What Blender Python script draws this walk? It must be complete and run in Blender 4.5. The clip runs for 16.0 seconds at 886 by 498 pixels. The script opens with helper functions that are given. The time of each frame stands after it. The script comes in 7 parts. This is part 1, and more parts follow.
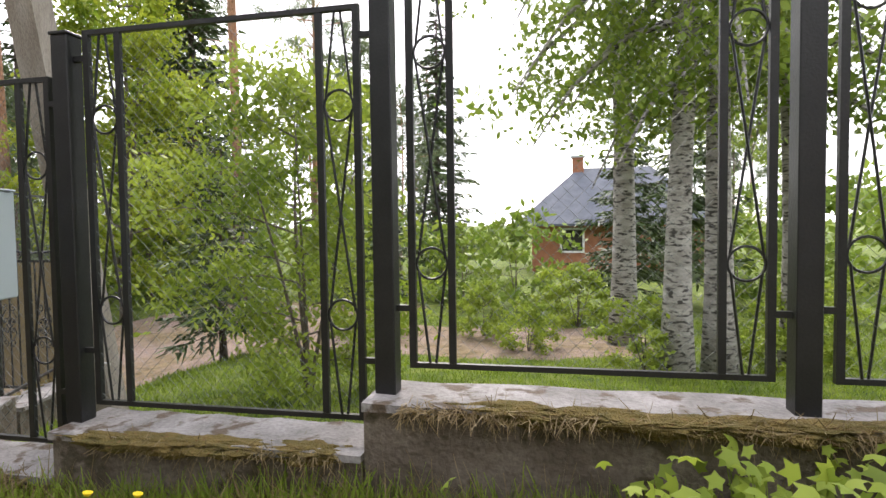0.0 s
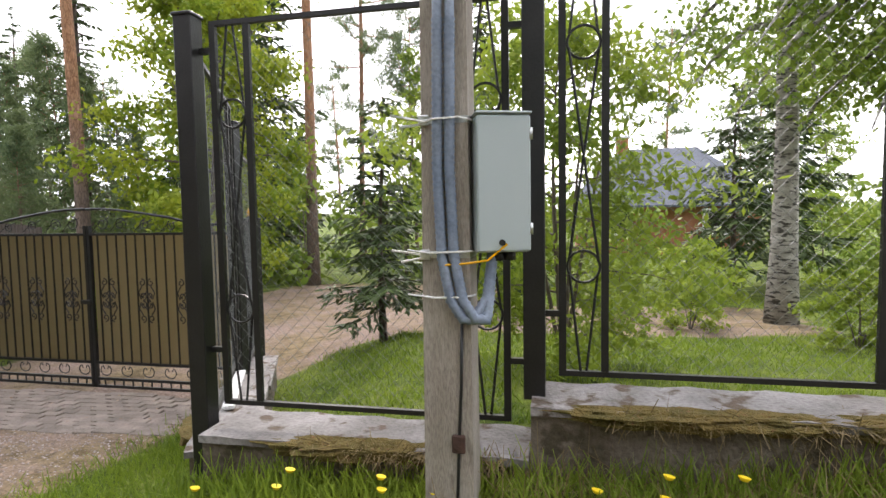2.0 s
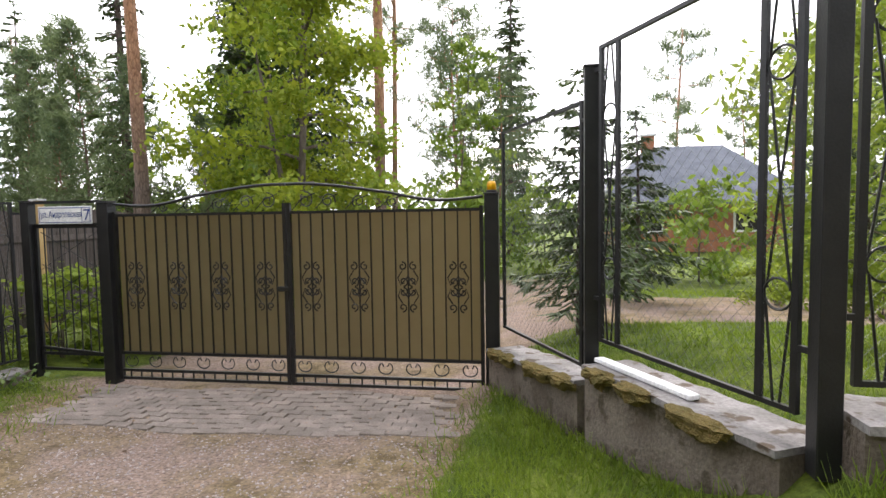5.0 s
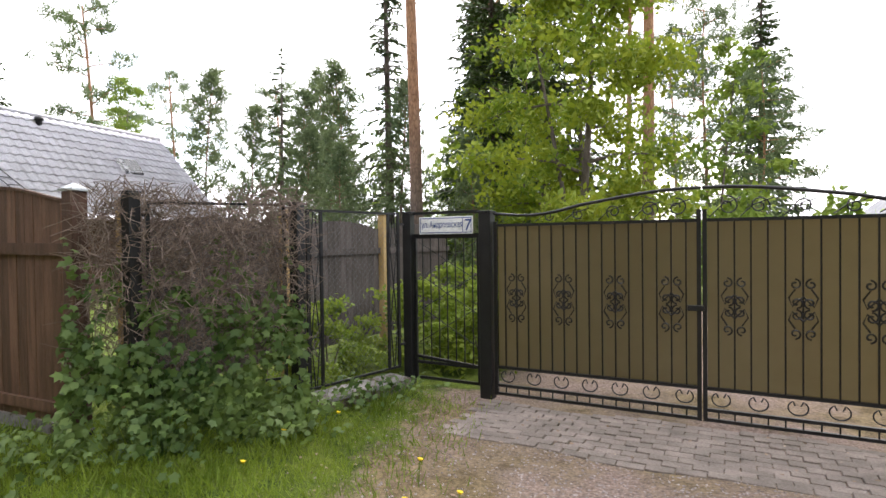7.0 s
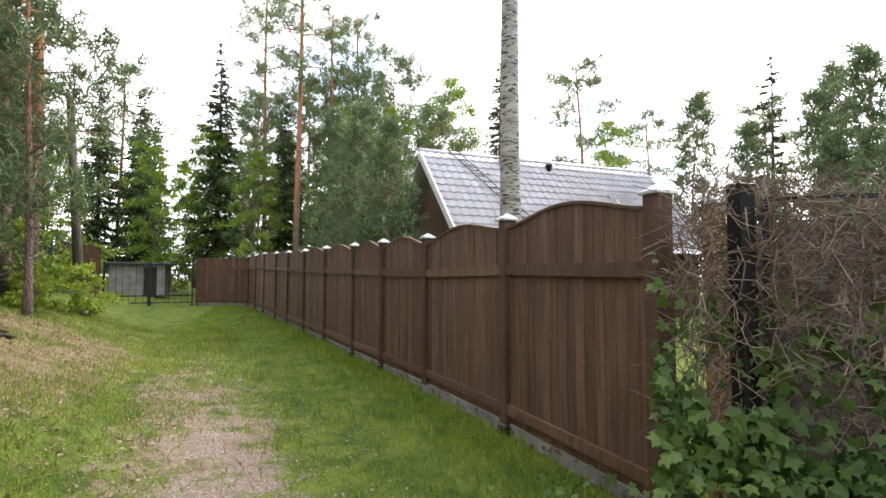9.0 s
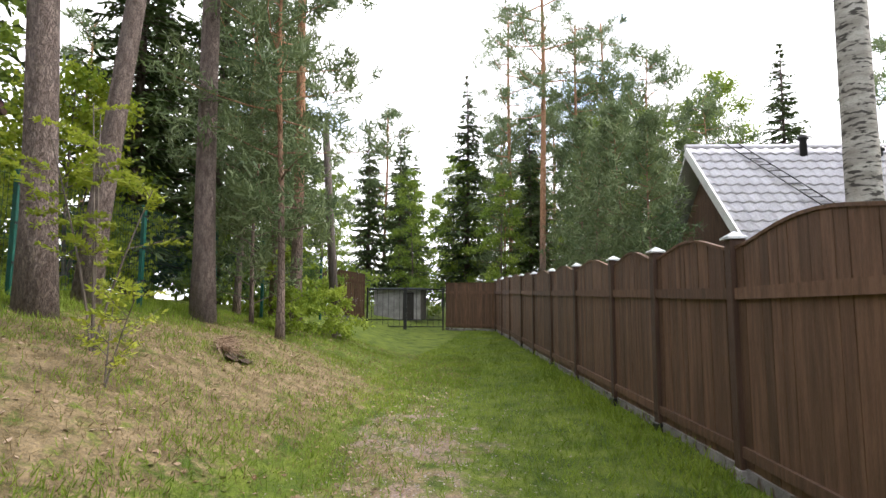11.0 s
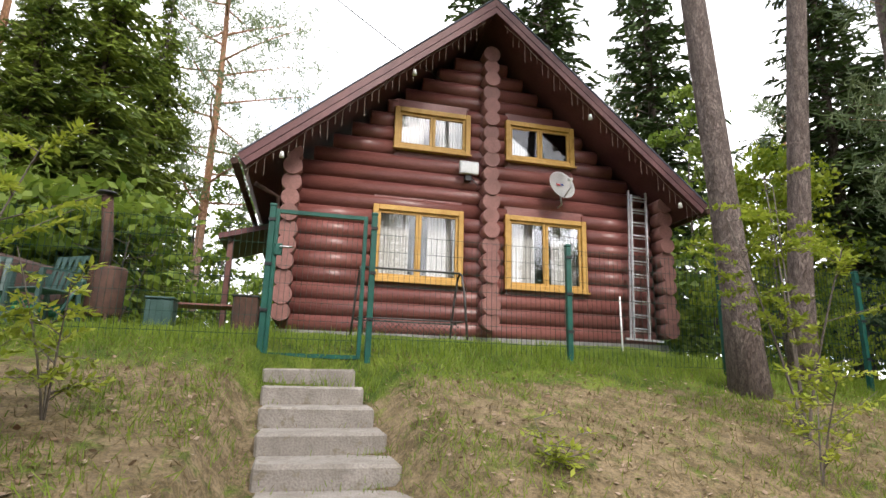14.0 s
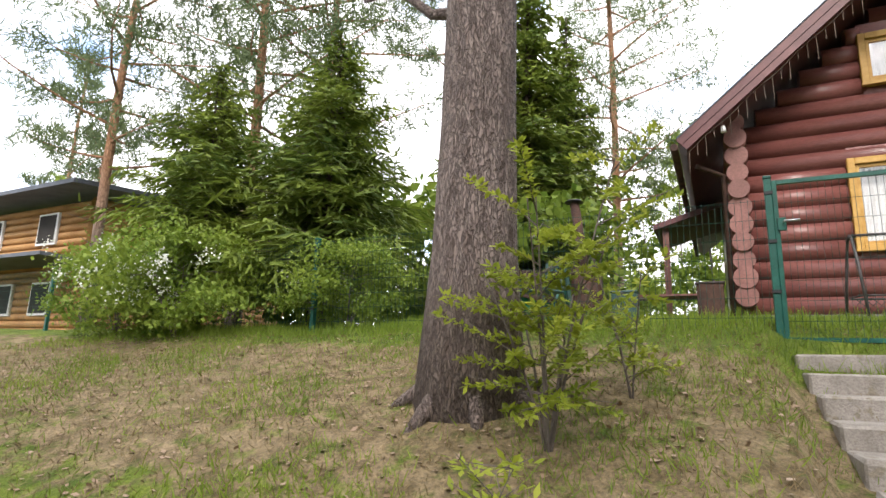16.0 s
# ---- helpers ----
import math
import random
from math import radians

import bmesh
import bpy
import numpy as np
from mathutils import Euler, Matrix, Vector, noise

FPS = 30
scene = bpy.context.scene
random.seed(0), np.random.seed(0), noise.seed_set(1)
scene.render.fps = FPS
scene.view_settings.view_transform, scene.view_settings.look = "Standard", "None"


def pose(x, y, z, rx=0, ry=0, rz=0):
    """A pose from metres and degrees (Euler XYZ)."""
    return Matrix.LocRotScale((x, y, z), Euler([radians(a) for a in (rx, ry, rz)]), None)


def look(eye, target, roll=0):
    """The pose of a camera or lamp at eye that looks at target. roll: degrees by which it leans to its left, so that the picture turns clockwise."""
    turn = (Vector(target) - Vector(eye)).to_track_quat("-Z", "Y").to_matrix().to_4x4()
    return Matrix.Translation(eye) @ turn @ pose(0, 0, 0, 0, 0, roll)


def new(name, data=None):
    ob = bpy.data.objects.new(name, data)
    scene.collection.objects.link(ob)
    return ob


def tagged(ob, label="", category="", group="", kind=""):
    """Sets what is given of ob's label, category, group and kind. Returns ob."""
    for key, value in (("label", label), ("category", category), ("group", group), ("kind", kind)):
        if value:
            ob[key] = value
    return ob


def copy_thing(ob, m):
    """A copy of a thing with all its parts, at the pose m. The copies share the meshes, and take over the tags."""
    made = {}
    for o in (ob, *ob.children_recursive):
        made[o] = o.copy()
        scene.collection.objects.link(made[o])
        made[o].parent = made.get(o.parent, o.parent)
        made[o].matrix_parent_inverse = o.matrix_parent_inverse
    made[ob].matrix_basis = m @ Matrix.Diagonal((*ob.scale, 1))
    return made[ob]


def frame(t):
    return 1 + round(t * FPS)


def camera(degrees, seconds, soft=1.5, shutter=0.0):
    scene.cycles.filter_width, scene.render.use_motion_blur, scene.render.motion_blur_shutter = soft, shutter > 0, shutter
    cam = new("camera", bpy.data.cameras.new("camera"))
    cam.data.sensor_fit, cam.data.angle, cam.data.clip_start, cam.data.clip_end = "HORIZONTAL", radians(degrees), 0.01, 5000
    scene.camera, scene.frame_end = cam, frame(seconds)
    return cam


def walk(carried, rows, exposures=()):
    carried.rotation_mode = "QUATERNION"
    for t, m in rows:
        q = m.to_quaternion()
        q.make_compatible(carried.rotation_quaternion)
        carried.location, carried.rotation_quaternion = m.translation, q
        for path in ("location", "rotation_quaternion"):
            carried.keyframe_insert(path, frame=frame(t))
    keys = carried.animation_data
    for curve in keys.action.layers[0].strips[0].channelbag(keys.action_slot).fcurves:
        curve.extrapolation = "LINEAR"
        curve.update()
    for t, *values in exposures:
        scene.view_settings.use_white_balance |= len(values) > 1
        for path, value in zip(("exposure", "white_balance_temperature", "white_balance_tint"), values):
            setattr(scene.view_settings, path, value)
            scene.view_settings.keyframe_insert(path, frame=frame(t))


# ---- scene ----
cam = camera(77.6, 16.0)
METRES, EYE, TILT, LEAN, TURN = 12.5, 1.5, 0.0, 0.0, 11.6
ROWS = [
    (0.0, 0.0, 0.0, 0.0, -0.03, -2.42, 0.78),
    (0.5, -0.0489, 0.012, -0.0037, -0.32, -3.61, 0.65),
    (1.0, -0.0946, 0.0184, -0.0066, -0.55, -3.8, 0.76),
    (1.5, -0.1386, 0.0259, -0.0101, -0.3, -3.84, 0.83),
    (2.0, -0.1721, 0.0291, -0.0119, 0.21, -3.85, 0.93),
    (2.5, -0.2016, 0.0379, -0.016, 0.3, -3.89, 1.05),
    (3.0, -0.2326, 0.0469, -0.0192, 0.2, -3.93, 0.97),
    (3.5, -0.2643, 0.0552, -0.0208, -1.06, -3.73, 0.95),
    (4.0, -0.3061, 0.063, -0.0241, -2.53, -3.54, 0.92),
    (6.5, -0.5117, 0.1019, -0.0367, 0.31, -3.64, 0.88),
    (7.0, -0.5582, 0.1062, -0.0383, 16.15, -0.93, 0.73),
    (7.5, -0.5901, 0.1123, -0.0405, 34.55, 2.32, 0.63),
    (8.0, -0.6216, 0.1275, -0.0438, 47.22, 3.24, 0.59),
    (8.5, -0.6545, 0.1424, -0.0455, 56.19, 3.39, 0.37),
    (11.0, -0.8488, 0.1997, -0.0487, 87.14, 5.88, -0.21),
    (11.5, -0.8706, 0.1983, -0.0479, 103.38, 8.77, -0.62),
    (12.0, -0.8821, 0.1989, -0.0485, 118.14, 11.24, -0.96),
    (12.5, -0.8888, 0.2026, -0.0494, 132.83, 12.13, -1.01),
    (13.0, -0.889, 0.2035, -0.048, 143.15, 12.46, -1.39),
    (13.5, -0.8886, 0.2043, -0.0477, 149.95, 13.09, -1.48),
    (14.0, -0.8883, 0.2044, -0.0487, 154.62, 13.1, -1.44),
    (14.5, -0.887, 0.205, -0.0489, 157.77, 12.97, -1.36),
    (15.0, -0.8754, 0.2021, -0.0502, 161.98, 12.51, -1.52),
    (15.5, -0.8478, 0.1999, -0.0512, 173.28, 12.03, -1.91),
    (16.0, -0.8157, 0.1969, -0.0554, 194.73, 11.31, -1.66),
]

walk(cam, [(t, pose(0, 0, EYE, TILT, LEAN, TURN) @ pose(METRES * x, METRES * y, METRES * z, 90 + pitch, roll, yaw)) for t, x, y, z, yaw, pitch, roll in ROWS],
     exposures=[(0.0, 1.5, 6650, 14), (7.5, 1.52, 6600, 13), (11.0, 1.38, 6600, 12), (12.0, 1.25, 6600, 12), (16.0, 1.32, 6600, 12)])

# ---- world and light ----
SUN_EL, SUN_AZ = 42.0, 345.0
world = bpy.data.worlds.new("sky")
scene.world = world
world.use_nodes = True
wn, wl = world.node_tree.nodes, world.node_tree.links
wn.clear()
sky = wn.new("ShaderNodeTexSky")
sky.sky_type, sky.sun_disc = "NISHITA", False
sky.sun_elevation, sky.sun_rotation = radians(SUN_EL), radians(SUN_AZ)
sky.altitude, sky.air_density, sky.dust_density = 50, 1.0, 2.0
gain = wn.new("ShaderNodeVectorMath")
gain.operation = "SCALE"
gain.inputs[3].default_value = 2.2
wl.new(sky.outputs[0], gain.inputs[0])
wtc = wn.new("ShaderNodeTexCoord")
wmap = wn.new("ShaderNodeMapping")
wmap.inputs["Scale"].default_value = (1.0, 1.0, 2.2)
wnz = wn.new("ShaderNodeTexNoise")
wnz.inputs["Scale"].default_value, wnz.inputs["Detail"].default_value = 2.6, 7
wl.new(wtc.outputs["Generated"], wmap.inputs[0])
wl.new(wmap.outputs[0], wnz.inputs[0])
wr = wn.new("ShaderNodeValToRGB")
wr.color_ramp.elements[0].position, wr.color_ramp.elements[1].position = 0.3, 0.47
wl.new(wnz.outputs[0], wr.inputs[0])
wmix = wn.new("ShaderNodeMix")
wmix.data_type = "RGBA"
wl.new(wr.outputs[0], wmix.inputs[0])
wl.new(gain.outputs[0], wmix.inputs[6])
wmix.inputs[7].default_value = (9.6, 9.8, 10.2, 1)
wbg = wn.new("ShaderNodeBackground")
wbg.inputs[1].default_value = 0.12
wout = wn.new("ShaderNodeOutputWorld")
wl.new(wmix.outputs[2], wbg.inputs[0])
wl.new(wbg.outputs[0], wout.inputs[0])
sun = new("sun", bpy.data.lights.new("sun", "SUN"))
sun.data.energy, sun.data.angle, sun.data.color = 1.5, radians(14), (1.0, 0.95, 0.87)
_a, _e = radians(SUN_AZ), radians(SUN_EL)
sun.matrix_world = look((math.sin(_a) * math.cos(_e) * 30, math.cos(_a) * math.cos(_e) * 30, math.sin(_e) * 30), (0, 0, 0))
rng = np.random.default_rng(7)


# ---- materials ----
def mat(name, a, b, scale=4.0, rough=0.8, metal=0.0, bump=0.3, fine=60.0, stretch=(1, 1, 1), coords="Object", vary=0.0, c=None, spot=0.0, trans=0.0, spec=0.4):
    """Two colours mixed by broad noise, a third in spots, fine relief."""
    m = bpy.data.materials.new(name)
    m.use_nodes = True
    n, l = m.node_tree.nodes, m.node_tree.links
    p = n["Principled BSDF"]
    p.inputs["Roughness"].default_value, p.inputs["Metallic"].default_value = rough, metal
    p.inputs["Specular IOR Level"].default_value = spec
    tc, mp = n.new("ShaderNodeTexCoord"), n.new("ShaderNodeMapping")
    mp.inputs["Scale"].default_value = stretch
    if coords == "World":
        g = n.new("ShaderNodeNewGeometry")
        l.new(g.outputs["Position"], mp.inputs[0])
    else:
        l.new(tc.outputs[coords], mp.inputs[0])
    n1, n2 = n.new("ShaderNodeTexNoise"), n.new("ShaderNodeTexNoise")
    n1.inputs["Scale"].default_value, n1.inputs["Detail"].default_value = scale, 6
    n2.inputs["Scale"].default_value, n2.inputs["Detail"].default_value = fine, 5
    l.new(mp.outputs[0], n1.inputs[0])
    l.new(mp.outputs[0], n2.inputs[0])
    r = n.new("ShaderNodeValToRGB")
    r.color_ramp.elements[0].position, r.color_ramp.elements[1].position = 0.35, 0.65
    r.color_ramp.elements[0].color, r.color_ramp.elements[1].color = (*a, 1), (*b, 1)
    l.new(n1.outputs[0], r.inputs[0])
    col = r.outputs[0]
    if c:
        r2 = n.new("ShaderNodeValToRGB")
        r2.color_ramp.elements[0].position, r2.color_ramp.elements[1].position = 0.72 - spot, 0.8 - spot
        n3 = n.new("ShaderNodeTexNoise")
        n3.inputs["Scale"].default_value, n3.inputs["Detail"].default_value = scale * 2.3, 8
        l.new(mp.outputs[0], n3.inputs[0])
        l.new(n3.outputs[0], r2.inputs[0])
        mx = n.new("ShaderNodeMix")
        mx.data_type = "RGBA"
        l.new(r2.outputs[0], mx.inputs[0])
        l.new(col, mx.inputs[6])
        mx.inputs[7].default_value = (*c, 1)
        col = mx.outputs[2]
    fm = n.new("ShaderNodeMix")
    fm.data_type, fm.blend_type = "RGBA", "MULTIPLY"
    fm.inputs[0].default_value = 0.45
    fr = n.new("ShaderNodeValToRGB")
    fr.color_ramp.elements[0].position, fr.color_ramp.elements[1].position = 0.3, 0.6
    fr.color_ramp.elements[0].color = (0.35, 0.35, 0.35, 1)
    l.new(n2.outputs[0], fr.inputs[0])
    l.new(col, fm.inputs[6])
    l.new(fr.outputs[0], fm.inputs[7])
    col = fm.outputs[2]
    if vary:
        oi, hs, ml = n.new("ShaderNodeObjectInfo"), n.new("ShaderNodeHueSaturation"), n.new("ShaderNodeMapRange")
        ml.inputs[3].default_value, ml.inputs[4].default_value = 1 - vary, 1 + vary
        l.new(oi.outputs["Random"], ml.inputs[0])
        l.new(ml.outputs[0], hs.inputs["Value"])
        l.new(col, hs.inputs["Color"])
        col = hs.outputs[0]
    l.new(col, p.inputs["Base Color"])
    if bump:
        bp = n.new("ShaderNodeBump")
        bp.inputs["Strength"].default_value, bp.inputs["Distance"].default_value = bump, 0.02
        l.new(n2.outputs[0], bp.inputs["Height"])
        l.new(bp.outputs[0], p.inputs["Normal"])
    return m


def leaf_mat(name, a, b, trans=0.35, rough=0.55):
    """Leaf: colour per leaf by island, light passing through."""
    m = bpy.data.materials.new(name)
    m.use_nodes = True
    n, l = m.node_tree.nodes, m.node_tree.links
    p = n["Principled BSDF"]
    p.inputs["Roughness"].default_value = rough
    p.inputs["Specular IOR Level"].default_value = 0.3
    g, r = n.new("ShaderNodeNewGeometry"), n.new("ShaderNodeValToRGB")
    r.color_ramp.elements[0].color, r.color_ramp.elements[1].color = (*a, 1), (*b, 1)
    nz, ad = n.new("ShaderNodeTexNoise"), n.new("ShaderNodeMath")
    nz.inputs["Scale"].default_value = 0.9
    l.new(g.outputs["Position"], nz.inputs[0])
    ad.operation = "MULTIPLY_ADD"
    ad.inputs[1].default_value = 0.55
    l.new(g.outputs["Random Per Island"], ad.inputs[0])
    sc = n.new("ShaderNodeMath")
    sc.operation = "MULTIPLY_ADD"
    sc.inputs[1].default_value, sc.inputs[2].default_value = 1.6, -0.55
    l.new(nz.outputs[0], sc.inputs[0])
    l.new(sc.outputs[0], ad.inputs[2])
    l.new(ad.outputs[0], r.inputs[0])
    l.new(r.outputs[0], p.inputs["Base Color"])
    t, mx, o = n.new("ShaderNodeBsdfTranslucent"), n.new("ShaderNodeMixShader"), n["Material Output"]
    l.new(r.outputs[0], t.inputs[0])
    mx.inputs[0].default_value = trans
    l.new(p.outputs[0], mx.inputs[1])
    l.new(t.outputs[0], mx.inputs[2])
    l.new(mx.outputs[0], o.inputs[0])
    return m


def bark_mat(name, a, b, scale, stretch, bump=1.0, low=None, turn_z=3.0, c=None):
    """Bark with long plates; low: the colour of the trunk's foot."""
    m = mat(name, a, b, scale, 0.9, 0, 0, fine=scale * 5, stretch=stretch, c=c)
    n, l = m.node_tree.nodes, m.node_tree.links
    p = n["Principled BSDF"]
    v, tc, mp, bp = n.new("ShaderNodeTexVoronoi"), n.new("ShaderNodeTexCoord"), n.new("ShaderNodeMapping"), n.new("ShaderNodeBump")
    v.feature = "DISTANCE_TO_EDGE"
    mp.inputs["Scale"].default_value = stretch
    v.inputs["Scale"].default_value = scale * 2.2
    nz, vm = n.new("ShaderNodeTexNoise"), n.new("ShaderNodeMix")
    nz.inputs["Scale"].default_value = scale * 1.5
    vm.data_type = "VECTOR"
    vm.inputs[0].default_value = 0.12
    l.new(tc.outputs["Object"], mp.inputs[0])
    l.new(mp.outputs[0], nz.inputs[0])
    l.new(mp.outputs[0], vm.inputs[4])
    l.new(nz.outputs["Color"], vm.inputs[5])
    l.new(vm.outputs[1], v.inputs[0])
    rr = n.new("ShaderNodeValToRGB")
    rr.color_ramp.elements[0].position, rr.color_ramp.elements[1].position = 0.02, 0.16
    rr.color_ramp.elements[0].color = (0.3, 0.28, 0.27, 1)
    l.new(v.outputs[0], rr.inputs[0])
    old = p.inputs["Base Color"].links[0].from_socket
    if low:
        sp, mr, lm = n.new("ShaderNodeSeparateXYZ"), n.new("ShaderNodeMapRange"), n.new("ShaderNodeMix")
        lm.data_type = "RGBA"
        l.new(tc.outputs["Object"], sp.inputs[0])
        mr.inputs[1].default_value, mr.inputs[2].default_value = turn_z, turn_z + 3
        l.new(sp.outputs[2], mr.inputs[0])
        l.new(mr.outputs[0], lm.inputs[0])
        lm.inputs[6].default_value = (*low, 1)
        l.new(old, lm.inputs[7])
        old = lm.outputs[2]
    mu = n.new("ShaderNodeMix")
    mu.data_type, mu.blend_type = "RGBA", "MULTIPLY"
    mu.inputs[0].default_value = 0.5
    l.new(old, mu.inputs[6])
    l.new(rr.outputs[0], mu.inputs[7])
    l.new(mu.outputs[2], p.inputs["Base Color"])
    bp.inputs["Strength"].default_value, bp.inputs["Distance"].default_value = bump, 0.03
    l.new(rr.outputs[0], bp.inputs["Height"])
    l.new(bp.outputs[0], p.inputs["Normal"])
    return m


M_BLACK = mat("black_paint", (0.008, 0.008, 0.009), (0.014, 0.014, 0.015), 8, 0.42, 0.0, 0.08, 90, c=(0.05, 0.03, 0.02), spot=0.0)
M_CONC = mat("wall_concrete", (0.105, 0.083, 0.064), (0.19, 0.158, 0.13), 3.2, 0.95, 0, 0.6, 45, coords="World", c=(0.075, 0.06, 0.04), spot=0.16)
M_SLAB = mat("coping_concrete", (0.16, 0.148, 0.143), (0.28, 0.262, 0.26), 4, 0.85, 0, 0.4, 50, coords="World", c=(0.09, 0.065, 0.045), spot=0.17)
M_MOSS = mat("moss", (0.1, 0.08, 0.018), (0.17, 0.12, 0.035), 14, 1, 0, 1.0, 120, coords="World", c=(0.16, 0.08, 0.03), spot=0.1)
M_STEP = mat("step_concrete", (0.21, 0.185, 0.16), (0.3, 0.27, 0.24), 5, 0.9, 0, 0.4, 70, coords="World", c=(0.2, 0.17, 0.13), spot=0.12)
M_POLE = mat("pole_concrete", (0.26, 0.225, 0.19), (0.37, 0.33, 0.29), 3, 0.9, 0, 0.4, 60, stretch=(3, 3, 0.7), c=(0.22, 0.19, 0.16), spot=0.1)
M_BOX = mat("box_paint", (0.36, 0.42, 0.43), (0.4, 0.455, 0.465), 3, 0.45, 0, 0.02, 400)
M_CABLE = mat("conduit_plastic", (0.14, 0.18, 0.25), (0.2, 0.24, 0.31), 6, 0.5, 0, 0.1, 60)
M_STEEL = mat("galvanised_steel", (0.45, 0.46, 0.47), (0.62, 0.63, 0.64), 12, 0.35, 0.9, 0.1, 80)
M_WIRE = mat("fence_wire", (0.14, 0.15, 0.15), (0.22, 0.23, 0.23), 12, 0.5, 0.6, 0.0, 80)
M_PLANK = mat("brown_stained_wood", (0.085, 0.043, 0.025), (0.15, 0.08, 0.048), 2.2, 0.7, 0, 0.35, 30, stretch=(9, 9, 0.8), coords="World", vary=0.28, c=(0.035, 0.018, 0.013), spot=0.03)
M_POSTW = mat("dark_stained_post", (0.05, 0.025, 0.016), (0.09, 0.046, 0.03), 2.2, 0.7, 0, 0.35, 30, stretch=(9, 9, 0.8), coords="World", vary=0.2)
M_CAP = mat("zinc_cap", (0.42, 0.44, 0.45), (0.6, 0.61, 0.62), 10, 0.4, 0.5, 0.1, 60)
M_GREYWOOD = mat("weathered_wood", (0.07, 0.055, 0.05), (0.12, 0.1, 0.09), 3, 0.9, 0, 0.4, 40, stretch=(8, 8, 0.8), coords="World", vary=0.2)
M_NEWWOOD = mat("pale_wood", (0.4, 0.26, 0.1), (0.5, 0.34, 0.15), 3, 0.7, 0, 0.2, 40, stretch=(6, 6, 0.6), coords="World")
M_LOG = mat("painted_log", (0.175, 0.06, 0.053), (0.235, 0.09, 0.079), 1.6, 0.3, 0, 0.25, 26, stretch=(0.5, 3, 3), coords="World", vary=0.18, c=(0.085, 0.03, 0.028), spot=0.02)
M_LOGEND = mat("painted_log_end", (0.2, 0.085, 0.072), (0.25, 0.11, 0.095), 5, 0.55, 0, 0.25, 40, coords="World", vary=0.15)
M_ROOFM = mat("maroon_metal_roof", (0.08, 0.027, 0.03), (0.12, 0.045, 0.045), 2, 0.45, 0.1, 0.1, 30, coords="World", vary=0.12)
M_YELLOW = mat("ochre_window_frame", (0.46, 0.25, 0.05), (0.56, 0.33, 0.085), 3, 0.5, 0, 0.15, 40, stretch=(3, 3, 3), coords="World", vary=0.08)
M_CURTAIN = mat("white_curtain", (0.6, 0.6, 0.58), (0.75, 0.75, 0.74), 6, 0.9, 0, 0.1, 60)
# near-black colour carrying the shade of unlit rooms behind windows and doorway
M_DARK = mat("unlit_interior_dark", (0.02, 0.018, 0.015), (0.035, 0.03, 0.028), 2, 0.9, 0, 0)
M_FND = mat("foundation", (0.2, 0.19, 0.18), (0.3, 0.29, 0.28), 3, 0.9, 0, 0.4, 40, coords="World")
M_GREEN = mat("green_powder_coat", (0.004, 0.06, 0.045), (0.008, 0.09, 0.065), 6, 0.4, 0, 0.05, 60)
M_GREENW = mat("green_wire", (0.006, 0.035, 0.028), (0.01, 0.05, 0.04), 6, 0.45, 0, 0, 60)
M_ALU = mat("aluminium", (0.6, 0.6, 0.62), (0.75, 0.75, 0.77), 9, 0.4, 0.6, 0.08, 80)
M_DISH = mat("dish_white", (0.6, 0.6, 0.6), (0.72, 0.72, 0.71), 4, 0.5, 0, 0.05)
M_RED = mat("red_mark", (0.4, 0.02, 0.02), (0.5, 0.03, 0.03), 4, 0.5, 0, 0)
M_BLUE = mat("blue_mark", (0.02, 0.05, 0.2), (0.03, 0.07, 0.28), 4, 0.5, 0, 0)
M_WHITE = mat("white_paint", (0.72, 0.72, 0.72), (0.8, 0.8, 0.8), 4, 0.5, 0, 0.05)
M_AMBER = mat("amber_lens", (0.75, 0.38, 0.0), (0.85, 0.46, 0.01), 4, 0.3, 0, 0)
M_TILE = mat("silver_roof_tile", (0.55, 0.53, 0.57), (0.66, 0.64, 0.69), 2, 0.25, 0.2, 0.05, 30, coords="World")
M_SLATE = mat("grey_roof", (0.075, 0.085, 0.11), (0.11, 0.12, 0.15), 2, 0.7, 0, 0.4, 20, coords="World")
M_BRICK = mat("red_brick", (0.26, 0.11, 0.06), (0.36, 0.16, 0.09), 3, 0.9, 0, 0.4, 40, coords="World")
M_RUST = mat("rusty_iron", (0.05, 0.028, 0.022), (0.1, 0.05, 0.035), 6, 0.8, 0.2, 0.4, 50)
M_PAVER = mat("paver_concrete", (0.17, 0.14, 0.12), (0.27, 0.225, 0.195), 4, 0.85, 0, 0.4, 60, coords="World", vary=0.12)
M_LOGPALE = mat("pale_log", (0.34, 0.17, 0.06), (0.44, 0.24, 0.09), 2, 0.6, 0, 0.2, 30, coords="World", vary=0.1)
M_TWIG = mat("dry_vine", (0.13, 0.095, 0.075), (0.26, 0.2, 0.165), 8, 0.9, 0, 0, 60)
M_SOD = mat("bare_soil", (0.035, 0.022, 0.014), (0.07, 0.045, 0.03), 9, 1, 0, 1, 60, coords="World")
M_BARK_PINE = bark_mat("pine_bark", (0.32, 0.16, 0.085), (0.4, 0.22, 0.13), 5, (1.6, 1.6, 0.5), 0.8, low=(0.17, 0.125, 0.105), turn_z=2.4)
M_BARK_OLD = bark_mat("old_pine_bark", (0.15, 0.11, 0.095), (0.25, 0.195, 0.175), 13, (1.5, 1.5, 0.45), 1.0)
M_BARK_DARK = bark_mat("spruce_bark", (0.09, 0.065, 0.055), (0.14, 0.11, 0.095), 6, (1.5, 1.5, 0.5), 0.8)
